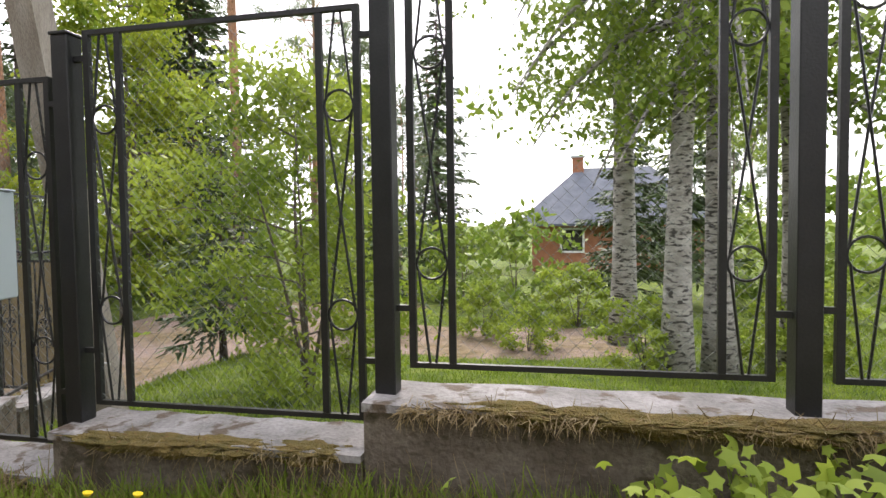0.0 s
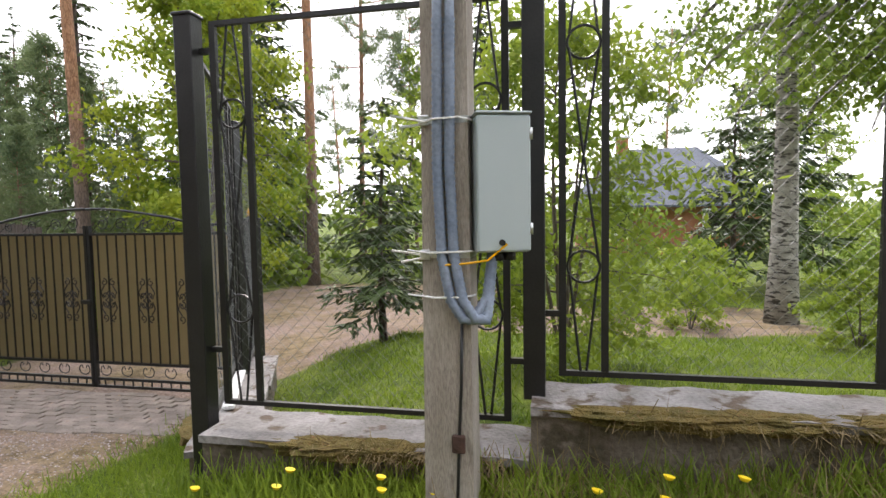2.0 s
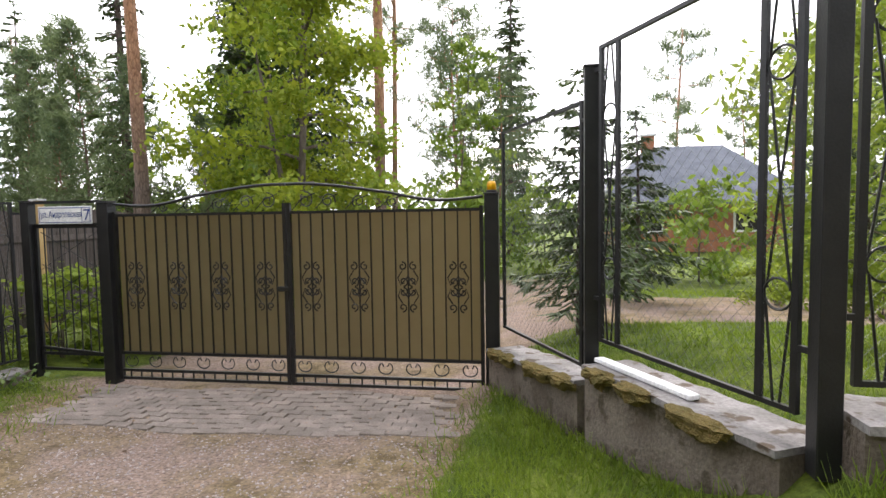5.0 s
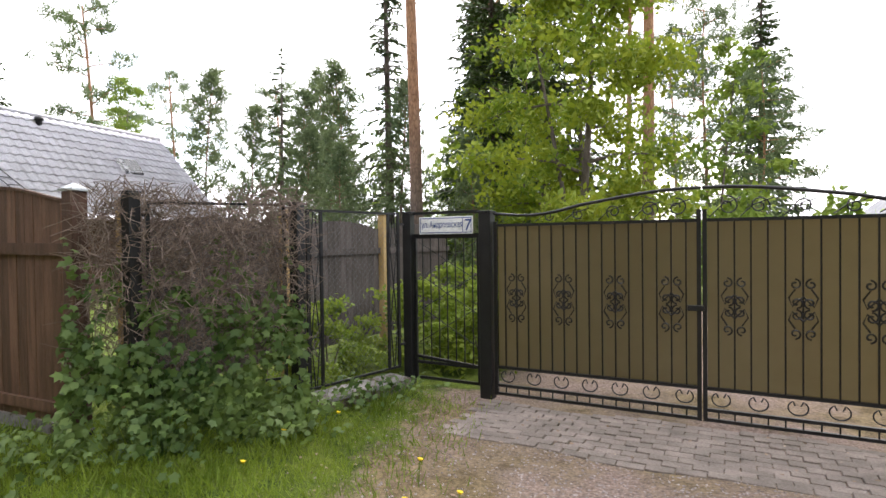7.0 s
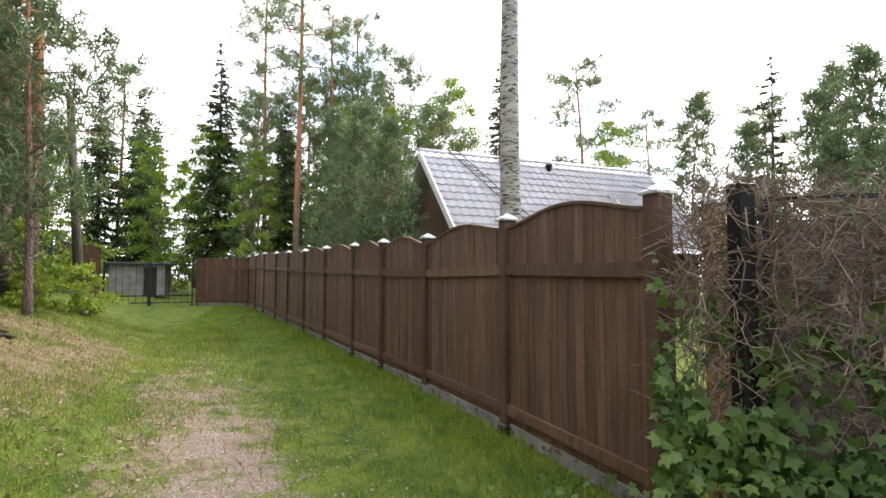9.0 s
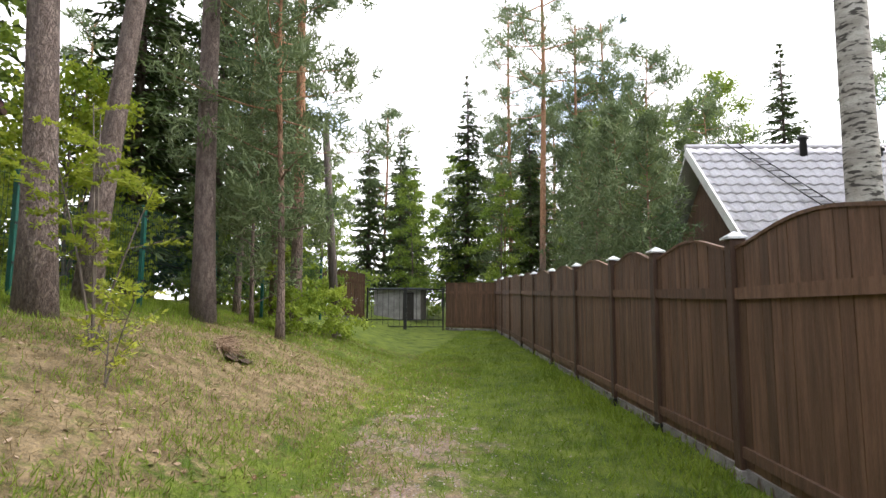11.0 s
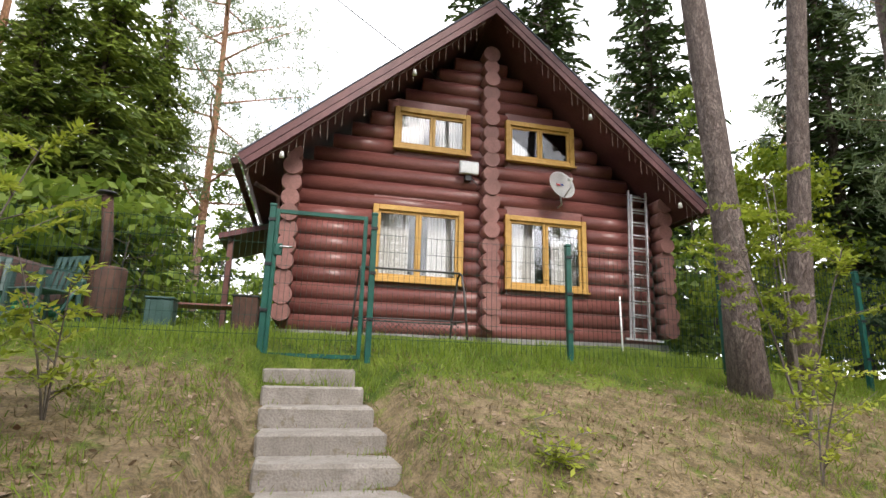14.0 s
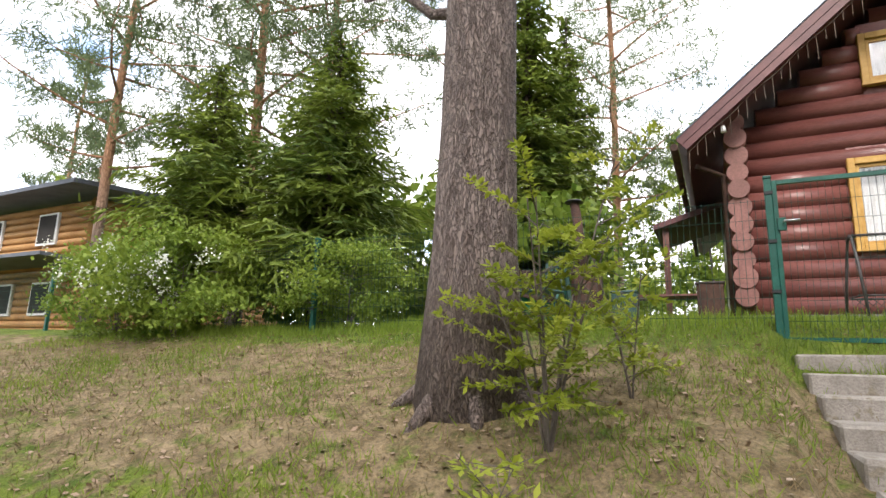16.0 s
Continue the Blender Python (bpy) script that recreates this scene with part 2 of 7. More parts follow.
M_BARK_BIRCH = mat("birch_bark", (0.24, 0.225, 0.2), (0.42, 0.4, 0.37), 2.5, 0.8, 0, 0.4, 30, stretch=(1.5, 1.5, 5), c=(0.05, 0.045, 0.04), spot=0.2)
M_BARK_GREY = mat("grey_bark", (0.1, 0.08, 0.065), (0.17, 0.14, 0.12), 6, 0.9, 0, 0.5, 50, stretch=(2, 2, 0.6))
L_MAPLE = leaf_mat("maple_leaf", (0.113, 0.189, 0.016), (0.33, 0.37, 0.034), 0.5)
L_ROWAN = leaf_mat("rowan_leaf", (0.12, 0.19, 0.02), (0.3, 0.37, 0.05), 0.5)
L_YOUNG = leaf_mat("young_rowan_leaf", (0.18, 0.25, 0.025), (0.37, 0.4, 0.05), 0.5)
L_BIRCH = leaf_mat("birch_leaf", (0.094, 0.168, 0.020), (0.251, 0.322, 0.049), 0.42)
L_SPRUCE = leaf_mat("spruce_needle", (0.024, 0.047, 0.016), (0.073, 0.111, 0.026), 0.12)
L_SPRUCEL = leaf_mat("fresh_spruce_needle", (0.055, 0.1, 0.02), (0.23, 0.285, 0.045), 0.3)
L_PINE = leaf_mat("pine_needle", (0.06, 0.1, 0.045), (0.17, 0.21, 0.09), 0.3)
L_VINE = leaf_mat("vine_leaf", (0.03, 0.07, 0.016), (0.13, 0.19, 0.045), 0.35)
L_GRASS = leaf_mat("grass_blade", (0.094, 0.156, 0.014), (0.228, 0.300, 0.036), 0.4)
L_DRY = leaf_mat("dry_grass_blade", (0.1, 0.078, 0.03), (0.24, 0.175, 0.09), 0.25)
L_FLOWER = leaf_mat("white_blossom", (0.6, 0.62, 0.55), (0.75, 0.76, 0.7), 0.3)
L_DAND = leaf_mat("dandelion_yellow", (0.7, 0.5, 0.01), (0.85, 0.65, 0.02), 0.2)
L_LITTER = leaf_mat("dead_leaf", (0.16, 0.09, 0.045), (0.36, 0.27, 0.2), 0.1)


def glass_mat():
    m = bpy.data.materials.new("window_glass")
    m.use_nodes = True
    n, l = m.node_tree.nodes, m.node_tree.links
    n.remove(n["Principled BSDF"])
    t, g, x, f = n.new("ShaderNodeBsdfTransparent"), n.new("ShaderNodeBsdfGlossy"), n.new("ShaderNodeMixShader"), n.new("ShaderNodeFresnel")
    g.inputs["Roughness"].default_value = 0.01
    f.inputs[0].default_value = 1.9
    l.new(f.outputs[0], x.inputs[0])
    l.new(t.outputs[0], x.inputs[1])
    l.new(g.outputs[0], x.inputs[2])
    l.new(x.outputs[0], n["Material Output"].inputs[0])
    return m


def sheet_mat():
    """Bronze-tinted polycarbonate sheet."""
    m = mat("bronze_polycarbonate", (0.085, 0.075, 0.048), (0.135, 0.12, 0.082), 1.2, 0.22, 0, 0.03, 8, coords="World", spec=0.5)
    n, l = m.node_tree.nodes, m.node_tree.links
    t, x, o = n.new("ShaderNodeBsdfTranslucent"), n.new("ShaderNodeMixShader"), n["Material Output"]
    t.inputs[0].default_value = (0.44, 0.38, 0.25, 1)
    x.inputs[0].default_value = 0.55
    l.new(n["Principled BSDF"].outputs[0], x.inputs[1])
    l.new(t.outputs[0], x.inputs[2])
    l.new(x.outputs[0], o.inputs[0])
    return m


M_GLASS, M_SHEET = glass_mat(), sheet_mat()


# ---- building helpers ----
def empty(name, m, label, category, group="", kind=""):
    ob = new(name)
    ob.matrix_basis = m
    return tagged(ob, label, category, group, kind)


def mesh_ob(name, bm, material, m=None):
    me = bpy.data.meshes.new(name)
    bm.to_mesh(me)
    bm.free()
    me.materials.append(material)
    ob = new(name, me)
    if m is not None:
        ob.matrix_basis = m
    return ob


def part(name, bm, material, parent, label=""):
    ob = mesh_ob(name, bm, material)
    ob.parent = parent
    return tagged(ob, label)


def data_part(name, me, parent, m=None, label=""):
    ob = new(name, me)
    ob.parent = parent
    if m is not None:
        ob.matrix_basis = m
    return tagged(ob, label)


def box(x0, x1, y0, y1, z0, z1, bevel=0.0, bm=None):
    bm = bm or bmesh.new()
    r = bmesh.ops.create_cube(bm, size=1, matrix=Matrix.Translation(((x0 + x1) / 2, (y0 + y1) / 2, (z0 + z1) / 2)) @ Matrix.Diagonal((x1 - x0, y1 - y0, z1 - z0, 1)))
    if bevel:
        es = {e for v in r["verts"] for e in v.link_edges}
        bmesh.ops.bevel(bm, geom=list(es), offset=bevel, segments=1, affect="EDGES")
    return bm


def tube(points, radii, sides=8, bm=None, cap=True):
    """A tapered tube along points."""
    bm = bm or bmesh.new()
    pts = [Vector(p) for p in points]
    if isinstance(radii, (int, float)):
        radii = [radii] * len(pts)
    rings, side = [], None
    for i, p in enumerate(pts):
        d = (pts[min(i + 1, len(pts) - 1)] - pts[max(i - 1, 0)]).normalized()
        if side is None:
            side = d.cross(Vector((0.31, 0.17, 1)) if abs(d.z) < 0.9 else Vector((1, 0.2, 0))).normalized()
        side = (side - d * side.dot(d)).normalized()
        up = d.cross(side)
        rings.append([bm.verts.new(p + float(radii[i]) * (math.cos(2 * math.pi * k / sides) * side + math.sin(2 * math.pi * k / sides) * up)) for k in range(sides)])
    for a, b in zip(rings, rings[1:]):
        for k in range(sides):
            f = bm.faces.new((a[k], a[(k + 1) % sides], b[(k + 1) % sides], b[k]))
            f.smooth = sides > 5
    if cap:
        bm.faces.new(rings[0][::-1])
        bm.faces.new(rings[-1])
    return bm


def bar(a, b, w, d=None, bm=None):
    """A square bar from a to b."""
    a, b, d = Vector(a), Vector(b), d or w
    way = b - a
    m = Matrix.Translation((a + b) / 2) @ way.to_track_quat("Z", "Y").to_matrix().to_4x4() @ Matrix.Diagonal((w, d, way.length, 1))
    bm = bm or bmesh.new()
    bmesh.ops.create_cube(bm, size=1, matrix=m)
    return bm


def quads_mesh(name, v, material, n=4):
    """A mesh of loose faces with n corners each, from an array of corners."""
    v = np.asarray(v, dtype=np.float32).reshape(-1, 3)
    k = len(v) // n
    me = bpy.data.meshes.new(name)
    me.vertices.add(len(v))
    me.vertices.foreach_set("co", v.ravel())
    me.loops.add(len(v))
    me.loops.foreach_set("vertex_index", np.arange(len(v), dtype=np.int32))
    me.polygons.add(k)
    me.polygons.foreach_set("loop_start", np.arange(0, len(v), n, dtype=np.int32))
    me.update(calc_edges=True)
    me.materials.append(material)
    return me


# ---- ground ----
def smooth(a, b, x):
    t = np.clip((x - a) / (b - a), 0, 1)
    return t * t * (3 - 2 * t)


BANK_Y = np.array([-60, -9, -6.5, -5.2, -4.3, -3.4, -2.8, -1.9, -1.1, 0.5])
BANK_Z = np.array([1.55, 1.5, 1.36, 1.12, 0.82, 0.57, 0.38, -0.04, -0.4, -0.5])


def ground_z(x, y):
    x, y = np.asarray(x, float), np.asarray(y, float)
    path = np.interp(x, [-60, -33, -16, -11, -8, -6, -3.3, 0, 4, 30], [0.3, -0.12, -0.55, -0.55, -0.5, -0.36, -0.16, 0.1, 0.3, 0.8])
    shift = np.interp(x, [-60, -34, -24, -17, -12, -8, 0, 30], [-4.5, -4.0, -1.6, -0.5, 0, 0.15, 0.4, 0.4])
    bank = np.interp(y - shift, BANK_Y, BANK_Z) + 0.5
    bank = bank * np.interp(x, [-60, -34, -22, -16], [0.5, 0.55, 0.8, 1.0])
    # the cutting for the steps
    cut = smooth(-12.35, -11.98, x) * smooth(-10.75, -11.05, x)
    tread = 0.935 - 0.147 * np.clip((y + 5.0) / 0.4, 0, 7) - 0.16
    tread_on = cut * smooth(-5.4, -5.05, y) * smooth(-1.9, -2.3, y)
    # verge and garden, ahead of the path
    verge = np.interp(x, [-60, -12, -9, -5.2, -4.5, -3.8, -2.2, -0.7, 1, 6, 30], [-0.5, -0.55, -0.62, -0.6, -0.36, 0.1, 0.3, 0.38, 0.42, 0.5, 0.8])
    wv = smooth(0.6, 2.1 + 2.8 * smooth(-4.2, -5.2, x), y)
    inside = np.interp(y, [2.3, 4, 7, 12, 25, 60], [0.3, 0.12, -0.25, -0.55, -1.0, -1.0])
    inside = np.minimum(inside, np.interp(x, [-60, -9, -6, -4.4, -3], [-0.6, -0.62, -0.62, -0.3, 0.3])) * 1.0
    wi = smooth(2.3, 2.7, y) * smooth(-5.4, -4.2, x + (y - 2.3) * 0.45) + smooth(5.2, 6.2, y) * (1 - smooth(-5.4, -4.2, x + (y - 2.3) * 0.45))
    up = np.clip(bank / 2.0, 0, 1)
    z = path * (1 - up) - 0.5 * up + bank - up * np.interp(x, [-9, -4, 6], [0, 0.22, 0.3])
    z = z * (1 - tread_on) + np.minimum(z, tread) * tread_on
    z = z * (1 - wv) + verge * wv
    z = z * (1 - wi) + inside * wi
    far = smooth(-12, -10.2, x)
    z = np.where((y > 1.5) & (x < -10.2), path * (1 - far) + z * far, z)
    z = z + 0.02 * np.sin(x * 1.9 + 0.7 * np.sin(y * 2.3)) * np.cos(y * 1.7) + 0.012 * np.sin(x * 5.1 + y * 3.3)
    return z


def gz(x, y):
    return float(ground_z(x, y))


def gravel_amount(x, y):
    """How much of the ground is bare: driveway, wheel ruts, worn soil."""
    drive = smooth(-5.35, -6.1, x - 0.15 * (y - 2)) * smooth(-10.2, -7.9, x + 0.25 * (y - 2)) * smooth(-1.6, 0.2, y + 0.25 * (x + 6))* smooth(5.8, 5.0, y)
    drive = np.maximum(drive, smooth(0.95, 0.3, y) * smooth(-1.4, -0.6, y) * smooth(-10.5, -7.5, x))
    yard = smooth(5.0, 5.6, y) * smooth(-10, -9.0, x) * smooth(-4.6, -6.0, x - 0.25 * (y - 5)) * smooth(16, 12, y)
    yard = np.maximum(yard, smooth(7.0, 7.8, y - 0.1 * x) * smooth(11.0, 10.2, y - 0.1 * x) * smooth(-9, -8, x) * smooth(2.5, 0, x))
    mid = np.where(x > -11, -0.16, 0.0 + 0.17 * (x + 11))
    rut = 0.5 * (np.exp(-((y - mid - 0.1) / 1.25) ** 2)) * smooth(-24, -15, x) * smooth(-6, -8, x)
    bank = 0.52 * smooth(-0.9, -2.2, y) * smooth(-5.2, -4.4, y) * smooth(-24, -18, x)
    return np.clip(np.maximum.reduce([drive, yard, rut]), 0, 1), bank


def spaced(lo, hi, a, b, fine, far):
    inner = np.arange(a, b + 1e-6, fine)
    k = np.linspace(0, 1, far)[1:] ** 2.6
    return np.concatenate([(a + (lo - a) * k)[::-1], inner, b + (hi - b) * k])


def build_ground():
    xs, ys = spaced(-900, 900, -36, 8, 0.2, 16), spaced(-900, 900, -13, 13, 0.16, 18)
    X, Y = np.meshgrid(xs, ys)
    Z = ground_z(X, Y)
    me = bpy.data.meshes.new("ground")
    nx, ny = len(xs), len(ys)
    me.vertices.add(nx * ny)
    me.vertices.foreach_set("co", np.stack([X, Y, Z], -1).astype(np.float32).ravel())
    i = (np.arange(ny - 1)[:, None] * nx + np.arange(nx - 1)[None]).ravel()
    f = np.stack([i, i + 1, i + nx + 1, i + nx], -1).astype(np.int32)
    me.loops.add(f.size)
    me.loops.foreach_set("vertex_index", f.ravel())
    me.polygons.add(len(f))
    me.polygons.foreach_set("loop_start", np.arange(0, f.size, 4, dtype=np.int32))
    me.polygons.foreach_set("use_smooth", np.ones(len(f), dtype=bool))
    me.update(calc_edges=True)
    g, b = gravel_amount(X, Y)
    for key, val in (("gravel", g), ("litter", b)):
        at = me.attributes.new(key, "FLOAT", "POINT")
        at.data.foreach_set("value", val.astype(np.float32).ravel())
    m = bpy.data.materials.new("turf_and_gravel")
    m.use_nodes = True
    n, l = m.node_tree.nodes, m.node_tree.links
    p = n["Principled BSDF"]
    p.inputs["Roughness"].default_value = 0.95
    p.inputs["Specular IOR Level"].default_value = 0.15
    geo = n.new("ShaderNodeNewGeometry")

    def noise_ramp(scale, c0, c1, p0=0.38, p1=0.62, detail=8):
        a, r = n.new("ShaderNodeTexNoise"), n.new("ShaderNodeValToRGB")
        a.inputs["Scale"].default_value, a.inputs["Detail"].default_value, a.inputs["Roughness"].default_value = scale, detail, 0.65
        l.new(geo.outputs["Position"], a.inputs[0])
        r.color_ramp.elements[0].position, r.color_ramp.elements[1].position = p0, p1
        r.color_ramp.elements[0].color, r.color_ramp.elements[1].color = (*c0, 1), (*c1, 1)
        l.new(a.outputs[0], r.inputs[0])
        return a, r

    def mixed(fac, a, b2):
        x = n.new("ShaderNodeMix")
        x.data_type = "RGBA"
        l.new(fac, x.inputs[0])
        l.new(a, x.inputs[6])
        l.new(b2, x.inputs[7])
        return x.outputs[2]

    _, grass = noise_ramp(3.0, (0.055, 0.09, 0.014), (0.14, 0.18, 0.03))
    nf, fineg = noise_ramp(42, (0.5, 0.5, 0.5), (1.15, 1.1, 1.0))
    _, dirt = noise_ramp(6, (0.13, 0.1, 0.055), (0.26, 0.2, 0.125))
    _, stone = noise_ramp(38, (0.17, 0.122, 0.104), (0.38, 0.3, 0.265), 0.35, 0.68)
    _, patch = noise_ramp(1.1, (0, 0, 0), (1, 1, 1), 0.42, 0.6)

    def masked(key, soft, source, rest):
        at, ad, r, no = n.new("ShaderNodeAttribute"), n.new("ShaderNodeMath"), n.new("ShaderNodeValToRGB"), n.new("ShaderNodeTexNoise")
        at.attribute_name = key
        no.inputs["Scale"].default_value, no.inputs["Detail"].default_value, no.inputs["Roughness"].default_value = soft, 8, 0.7
        l.new(geo.outputs["Position"], no.inputs[0])
        ad.operation = "ADD"
        l.new(at.outputs["Fac"], ad.inputs[0])
        l.new(no.outputs[0], ad.inputs[1])
        r.color_ramp.elements[0].position, r.color_ramp.elements[1].position = 0.86, 1.08
        l.new(ad.outputs[0], r.inputs[0])
        return mixed(r.outputs[0], rest, source)

    col = masked("litter", 5.5, dirt.outputs[0], grass.outputs[0])
    gr = mixed(patch.outputs[0], stone.outputs[0], dirt.outputs[0])
    col = masked("gravel", 2.6, gr, col)
    mu = n.new("ShaderNodeMix")
    mu.data_type, mu.blend_type = "RGBA", "MULTIPLY"
    mu.inputs[0].default_value = 0.8
    l.new(col, mu.inputs[6])
    l.new(fineg.outputs[0], mu.inputs[7])
    l.new(mu.outputs[2], p.inputs["Base Color"])
    bp = n.new("ShaderNodeBump")
    bp.inputs["Strength"].default_value, bp.inputs["Distance"].default_value = 0.8, 0.03
    l.new(nf.outputs[0], bp.inputs["Height"])
    l.new(bp.outputs[0], p.inputs["Normal"])
    me.materials.append(m)
    return tagged(new("ground", me), "rough grassy ground with worn gravel drive and bank", "ground", kind="structure")


build_ground()


# ---- concrete wall and black metal fence ----
FY = 2.25


def wall_section(x0, x1, y0, y1, top, bottom, fall=0.0, name="garden_wall"):
    """A stretch of low concrete wall between two points, with a slightly uneven coping."""
    a, b = Vector((x0, y0, 0)), Vector((x1, y1, 0))
    w = empty(name, pose(0, 0, 0), "low stained concrete wall with mossy coping under metal fence", "wall", "garden wall sections", "structure")
    for nm, half, z0, z1, m in (("wall_body", 0.15, bottom, top - 0.035, M_CONC), ("coping", 0.175, top - 0.033, top, M_SLAB)):
        side = (b - a).normalized().cross(Vector((0, 0, 1))) * half
        bm, steps = bmesh.new(), 14
        rows = []
        for i in range(steps + 1):
            p = a.lerp(b, i / steps)
            j = 0.005 * math.sin(i * 2.1 + x0 * 5)
            rows.append([bm.verts.new((*(p + s * (1 + j * 3)).xy, z - fall * i / steps + (j if z == z1 else 0))) for s, z in ((side, z0), (side, z1), (-side, z1), (-side, z0))])
        for r, q in zip(rows, rows[1:]):
            for k in range(4):
                bm.faces.new((r[k], r[(k + 1) % 4], q[(k + 1) % 4], q[k]))
        bm.faces.new(rows[0][::-1])
        bm.faces.new(rows[-1])
        bmesh.ops.recalc_face_normals(bm, faces=bm.faces)
        part(nm, bm, m, w)
    return w


wall_section(-3.78, -2.3, FY, FY, 0.36, -0.1)
wall_section(-2.29, -0.78, FY, FY, 0.575, 0.0)
wall_section(-0.77, 2.6, FY, FY, 0.79, 0.1)
wall_section(2.61, 6.0, FY, FY, 0.95, 0.2)


def fence_post(x, y, z0, z1, w=0.09):
    p = empty("fence_post", pose(x, y, z0), "black painted square steel fence post", "post", "black fence posts")
    part("post_body", box(-w / 2, w / 2, -w / 2, w / 2, 0, z1 - z0, 0.004), M_BLACK, p)
    part("post_cap", box(-w / 2 - 0.006, w / 2 + 0.006, -w / 2 - 0.006, w / 2 + 0.006, z1 - z0 + 0.001, z1 - z0 + 0.016, 0.003), M_BLACK, p)
    return p


def ring_bm(c, r, t, axis_m, sides=20):
    bm = bmesh.new()
    pts = [axis_m @ Vector((c[0] + r * math.cos(2 * math.pi * k / sides), 0, c[1] + r * math.sin(2 * math.pi * k / sides))) for k in range(sides + 1)]
    return tube(pts, t, 5, bm, cap=False)


def chain_link(x0, x1, z0, z1, step=0.065, r=0.0009):
    """Diamond wire mesh in the plane y = 0."""
    bm = bmesh.new()
    h, w = z1 - z0, x1 - x0
    k = -h
    while k < w:
        for s in (1, -1):
            a, b = max(0.0, k), min(w, k + h)
            za, zb = a - k, b - k
            if s < 0:
                za, zb = h - za, h - zb
            if b - a > 0.02:
                tube([(x0 + a, 0.002 * s, z0 + za), (x0 + b, 0.002 * s, z0 + zb)], r, 3, bm, cap=False)
        k += step
    return bm


def metal_panel(p0, p1, z0, z1, bands=(True, True), mesh=True, rail=0.03, inner=0.17):
    """A fence panel between two posts: frame, side bands of crossed rods and rings, brackets and wire mesh."""
    a, b = Vector((*p0, 0)), Vector((*p1, 0))
    d = b - a
    L = d.length
    P = empty("metal_fence_panel", Matrix.Translation((a.x, a.y, z0)) @ Matrix.Rotation(math.atan2(d.y, d.x), 4, "Z"),
              "black wrought metal fence panel with crossed rods, rings and wire mesh", "fence", "black fence panels")
    H, g = z1 - z0, 0.1
    x0, x1 = g, L - g
    fr = box(x0, x0 + rail, -0.012, 0.012, 0, H)
    box(x1 - rail, x1, -0.012, 0.012, 0, H, bm=fr)
    box(x0 + rail, x1 - rail, -0.012, 0.012, 0, 0.022, bm=fr)
    box(x0 + rail, x1 - rail, -0.012, 0.012, H - 0.022, H, bm=fr)
    part("frame", fr, M_BLACK, P)
    for side, on in zip((0, 1), bands):
        if not on:
            continue
        xa = x0 + rail if side == 0 else x1 - rail - inner
        part("inner_bar", box(xa + inner - rail if side == 0 else xa, xa + inner if side == 0 else xa + rail, -0.01, 0.01, 0.022, H - 0.022), M_BLACK, P)
        lo, hi = (xa, xa + inner - rail) if side == 0 else (xa + rail, xa + inner)
        c = (lo + hi) / 2
        r = (hi - lo) / 2 - 0.004
        zr = (0.257 * H, 0.765 * H)
        for z in zr:
            part("ring", ring_bm((c, z), r, 0.006, Matrix.Identity(4)), M_BLACK, P)
        for s in (-1, 1):
            part("rod", tube([(c + s * r * 0.9, 0.004 * s, zr[1] - 0.3 * r), (c - s * r * 0.9, 0.004 * s, zr[0] + 0.3 * r)], 0.006, 5), M_BLACK, P)
            part("rod", tube([(c + s * r * 0.85, 0.004 * s, zr[0] - 0.5 * r), (c + s * 0.012, 0.004 * s, 0.02)], 0.006, 5), M_BLACK, P)
            part("rod", tube([(c + s * r * 0.85, 0.004 * s, zr[1] + 0.5 * r), (c + s * 0.012, 0.004 * s, H - 0.02)], 0.006, 5), M_BLACK, P)
    for z in (0.14 * H, 0.92 * H):
        part("bracket", box(0.03, x0, -0.012, 0.012, z, z + 0.025), M_BLACK, P)
        part("bracket", box(x1, L - 0.03, -0.012, 0.012, z, z + 0.025), M_BLACK, P)
    if mesh:
        part("wire_mesh", chain_link(x0, x1, 0.02, H - 0.02), M_WIRE, P, "thin galvanised diamond wire mesh")
    return P


PX = [-3.85, -2.28, -0.71, 0.9, 2.6, 4.3]
PZ = [(0.12, 2.26), (0.58, 2.42), (0.79, 2.62), (0.79, 2.75), (0.95, 2.85), (0.95, 2.95)]
for x, (a, b) in zip(PX, PZ):
    fence_post(x, FY - (0.02 if x < -3 else 0), a - 0.02, b)
for (xa, xb, z0, z1) in ((PX[0], PX[1], 0.45, 2.24), (PX[1], PX[2], 0.66, 2.44), (PX[2], PX[3], 0.9, 2.62), (PX[3], PX[4], 0.9, 2.75), (PX[4], PX[5], 1.05, 2.85)):
    metal_panel((xa, FY), (xb, FY), z0, z1)

# the fence leg that turns back to the gate
CORNER, MIDP = (-3.85, FY), (-4.56, 3.66)
wall_section(-3.85, -4.48, FY + 0.09, 3.6, 0.18, -0.7, 0.02)
wall_section(-4.52, -5.2, 3.66, 5.03, 0.03, -0.9, 0.14)
fence_post(*MIDP, 0.0, 2.03)
metal_panel(CORNER, MIDP, 0.3, 2.14, (True, True))
metal_panel(MIDP, (-5.24, 5.1), 0.08, 1.85, (False, False))
coat = empty("white_plank", Matrix.Translation((-4.33, 3.22, 0.175)) @ Matrix.Rotation(radians(117), 4, "Z") @ Matrix.Rotation(radians(0.8), 4, "Y"), "white plastic profile lying on the wall coping", "profile")
part("profile", box(-0.42, 0.42, -0.035, 0.035, -0.006, 0.022, 0.005), M_WHITE, coat)

# ---- driveway gate ----
GY = 5.14


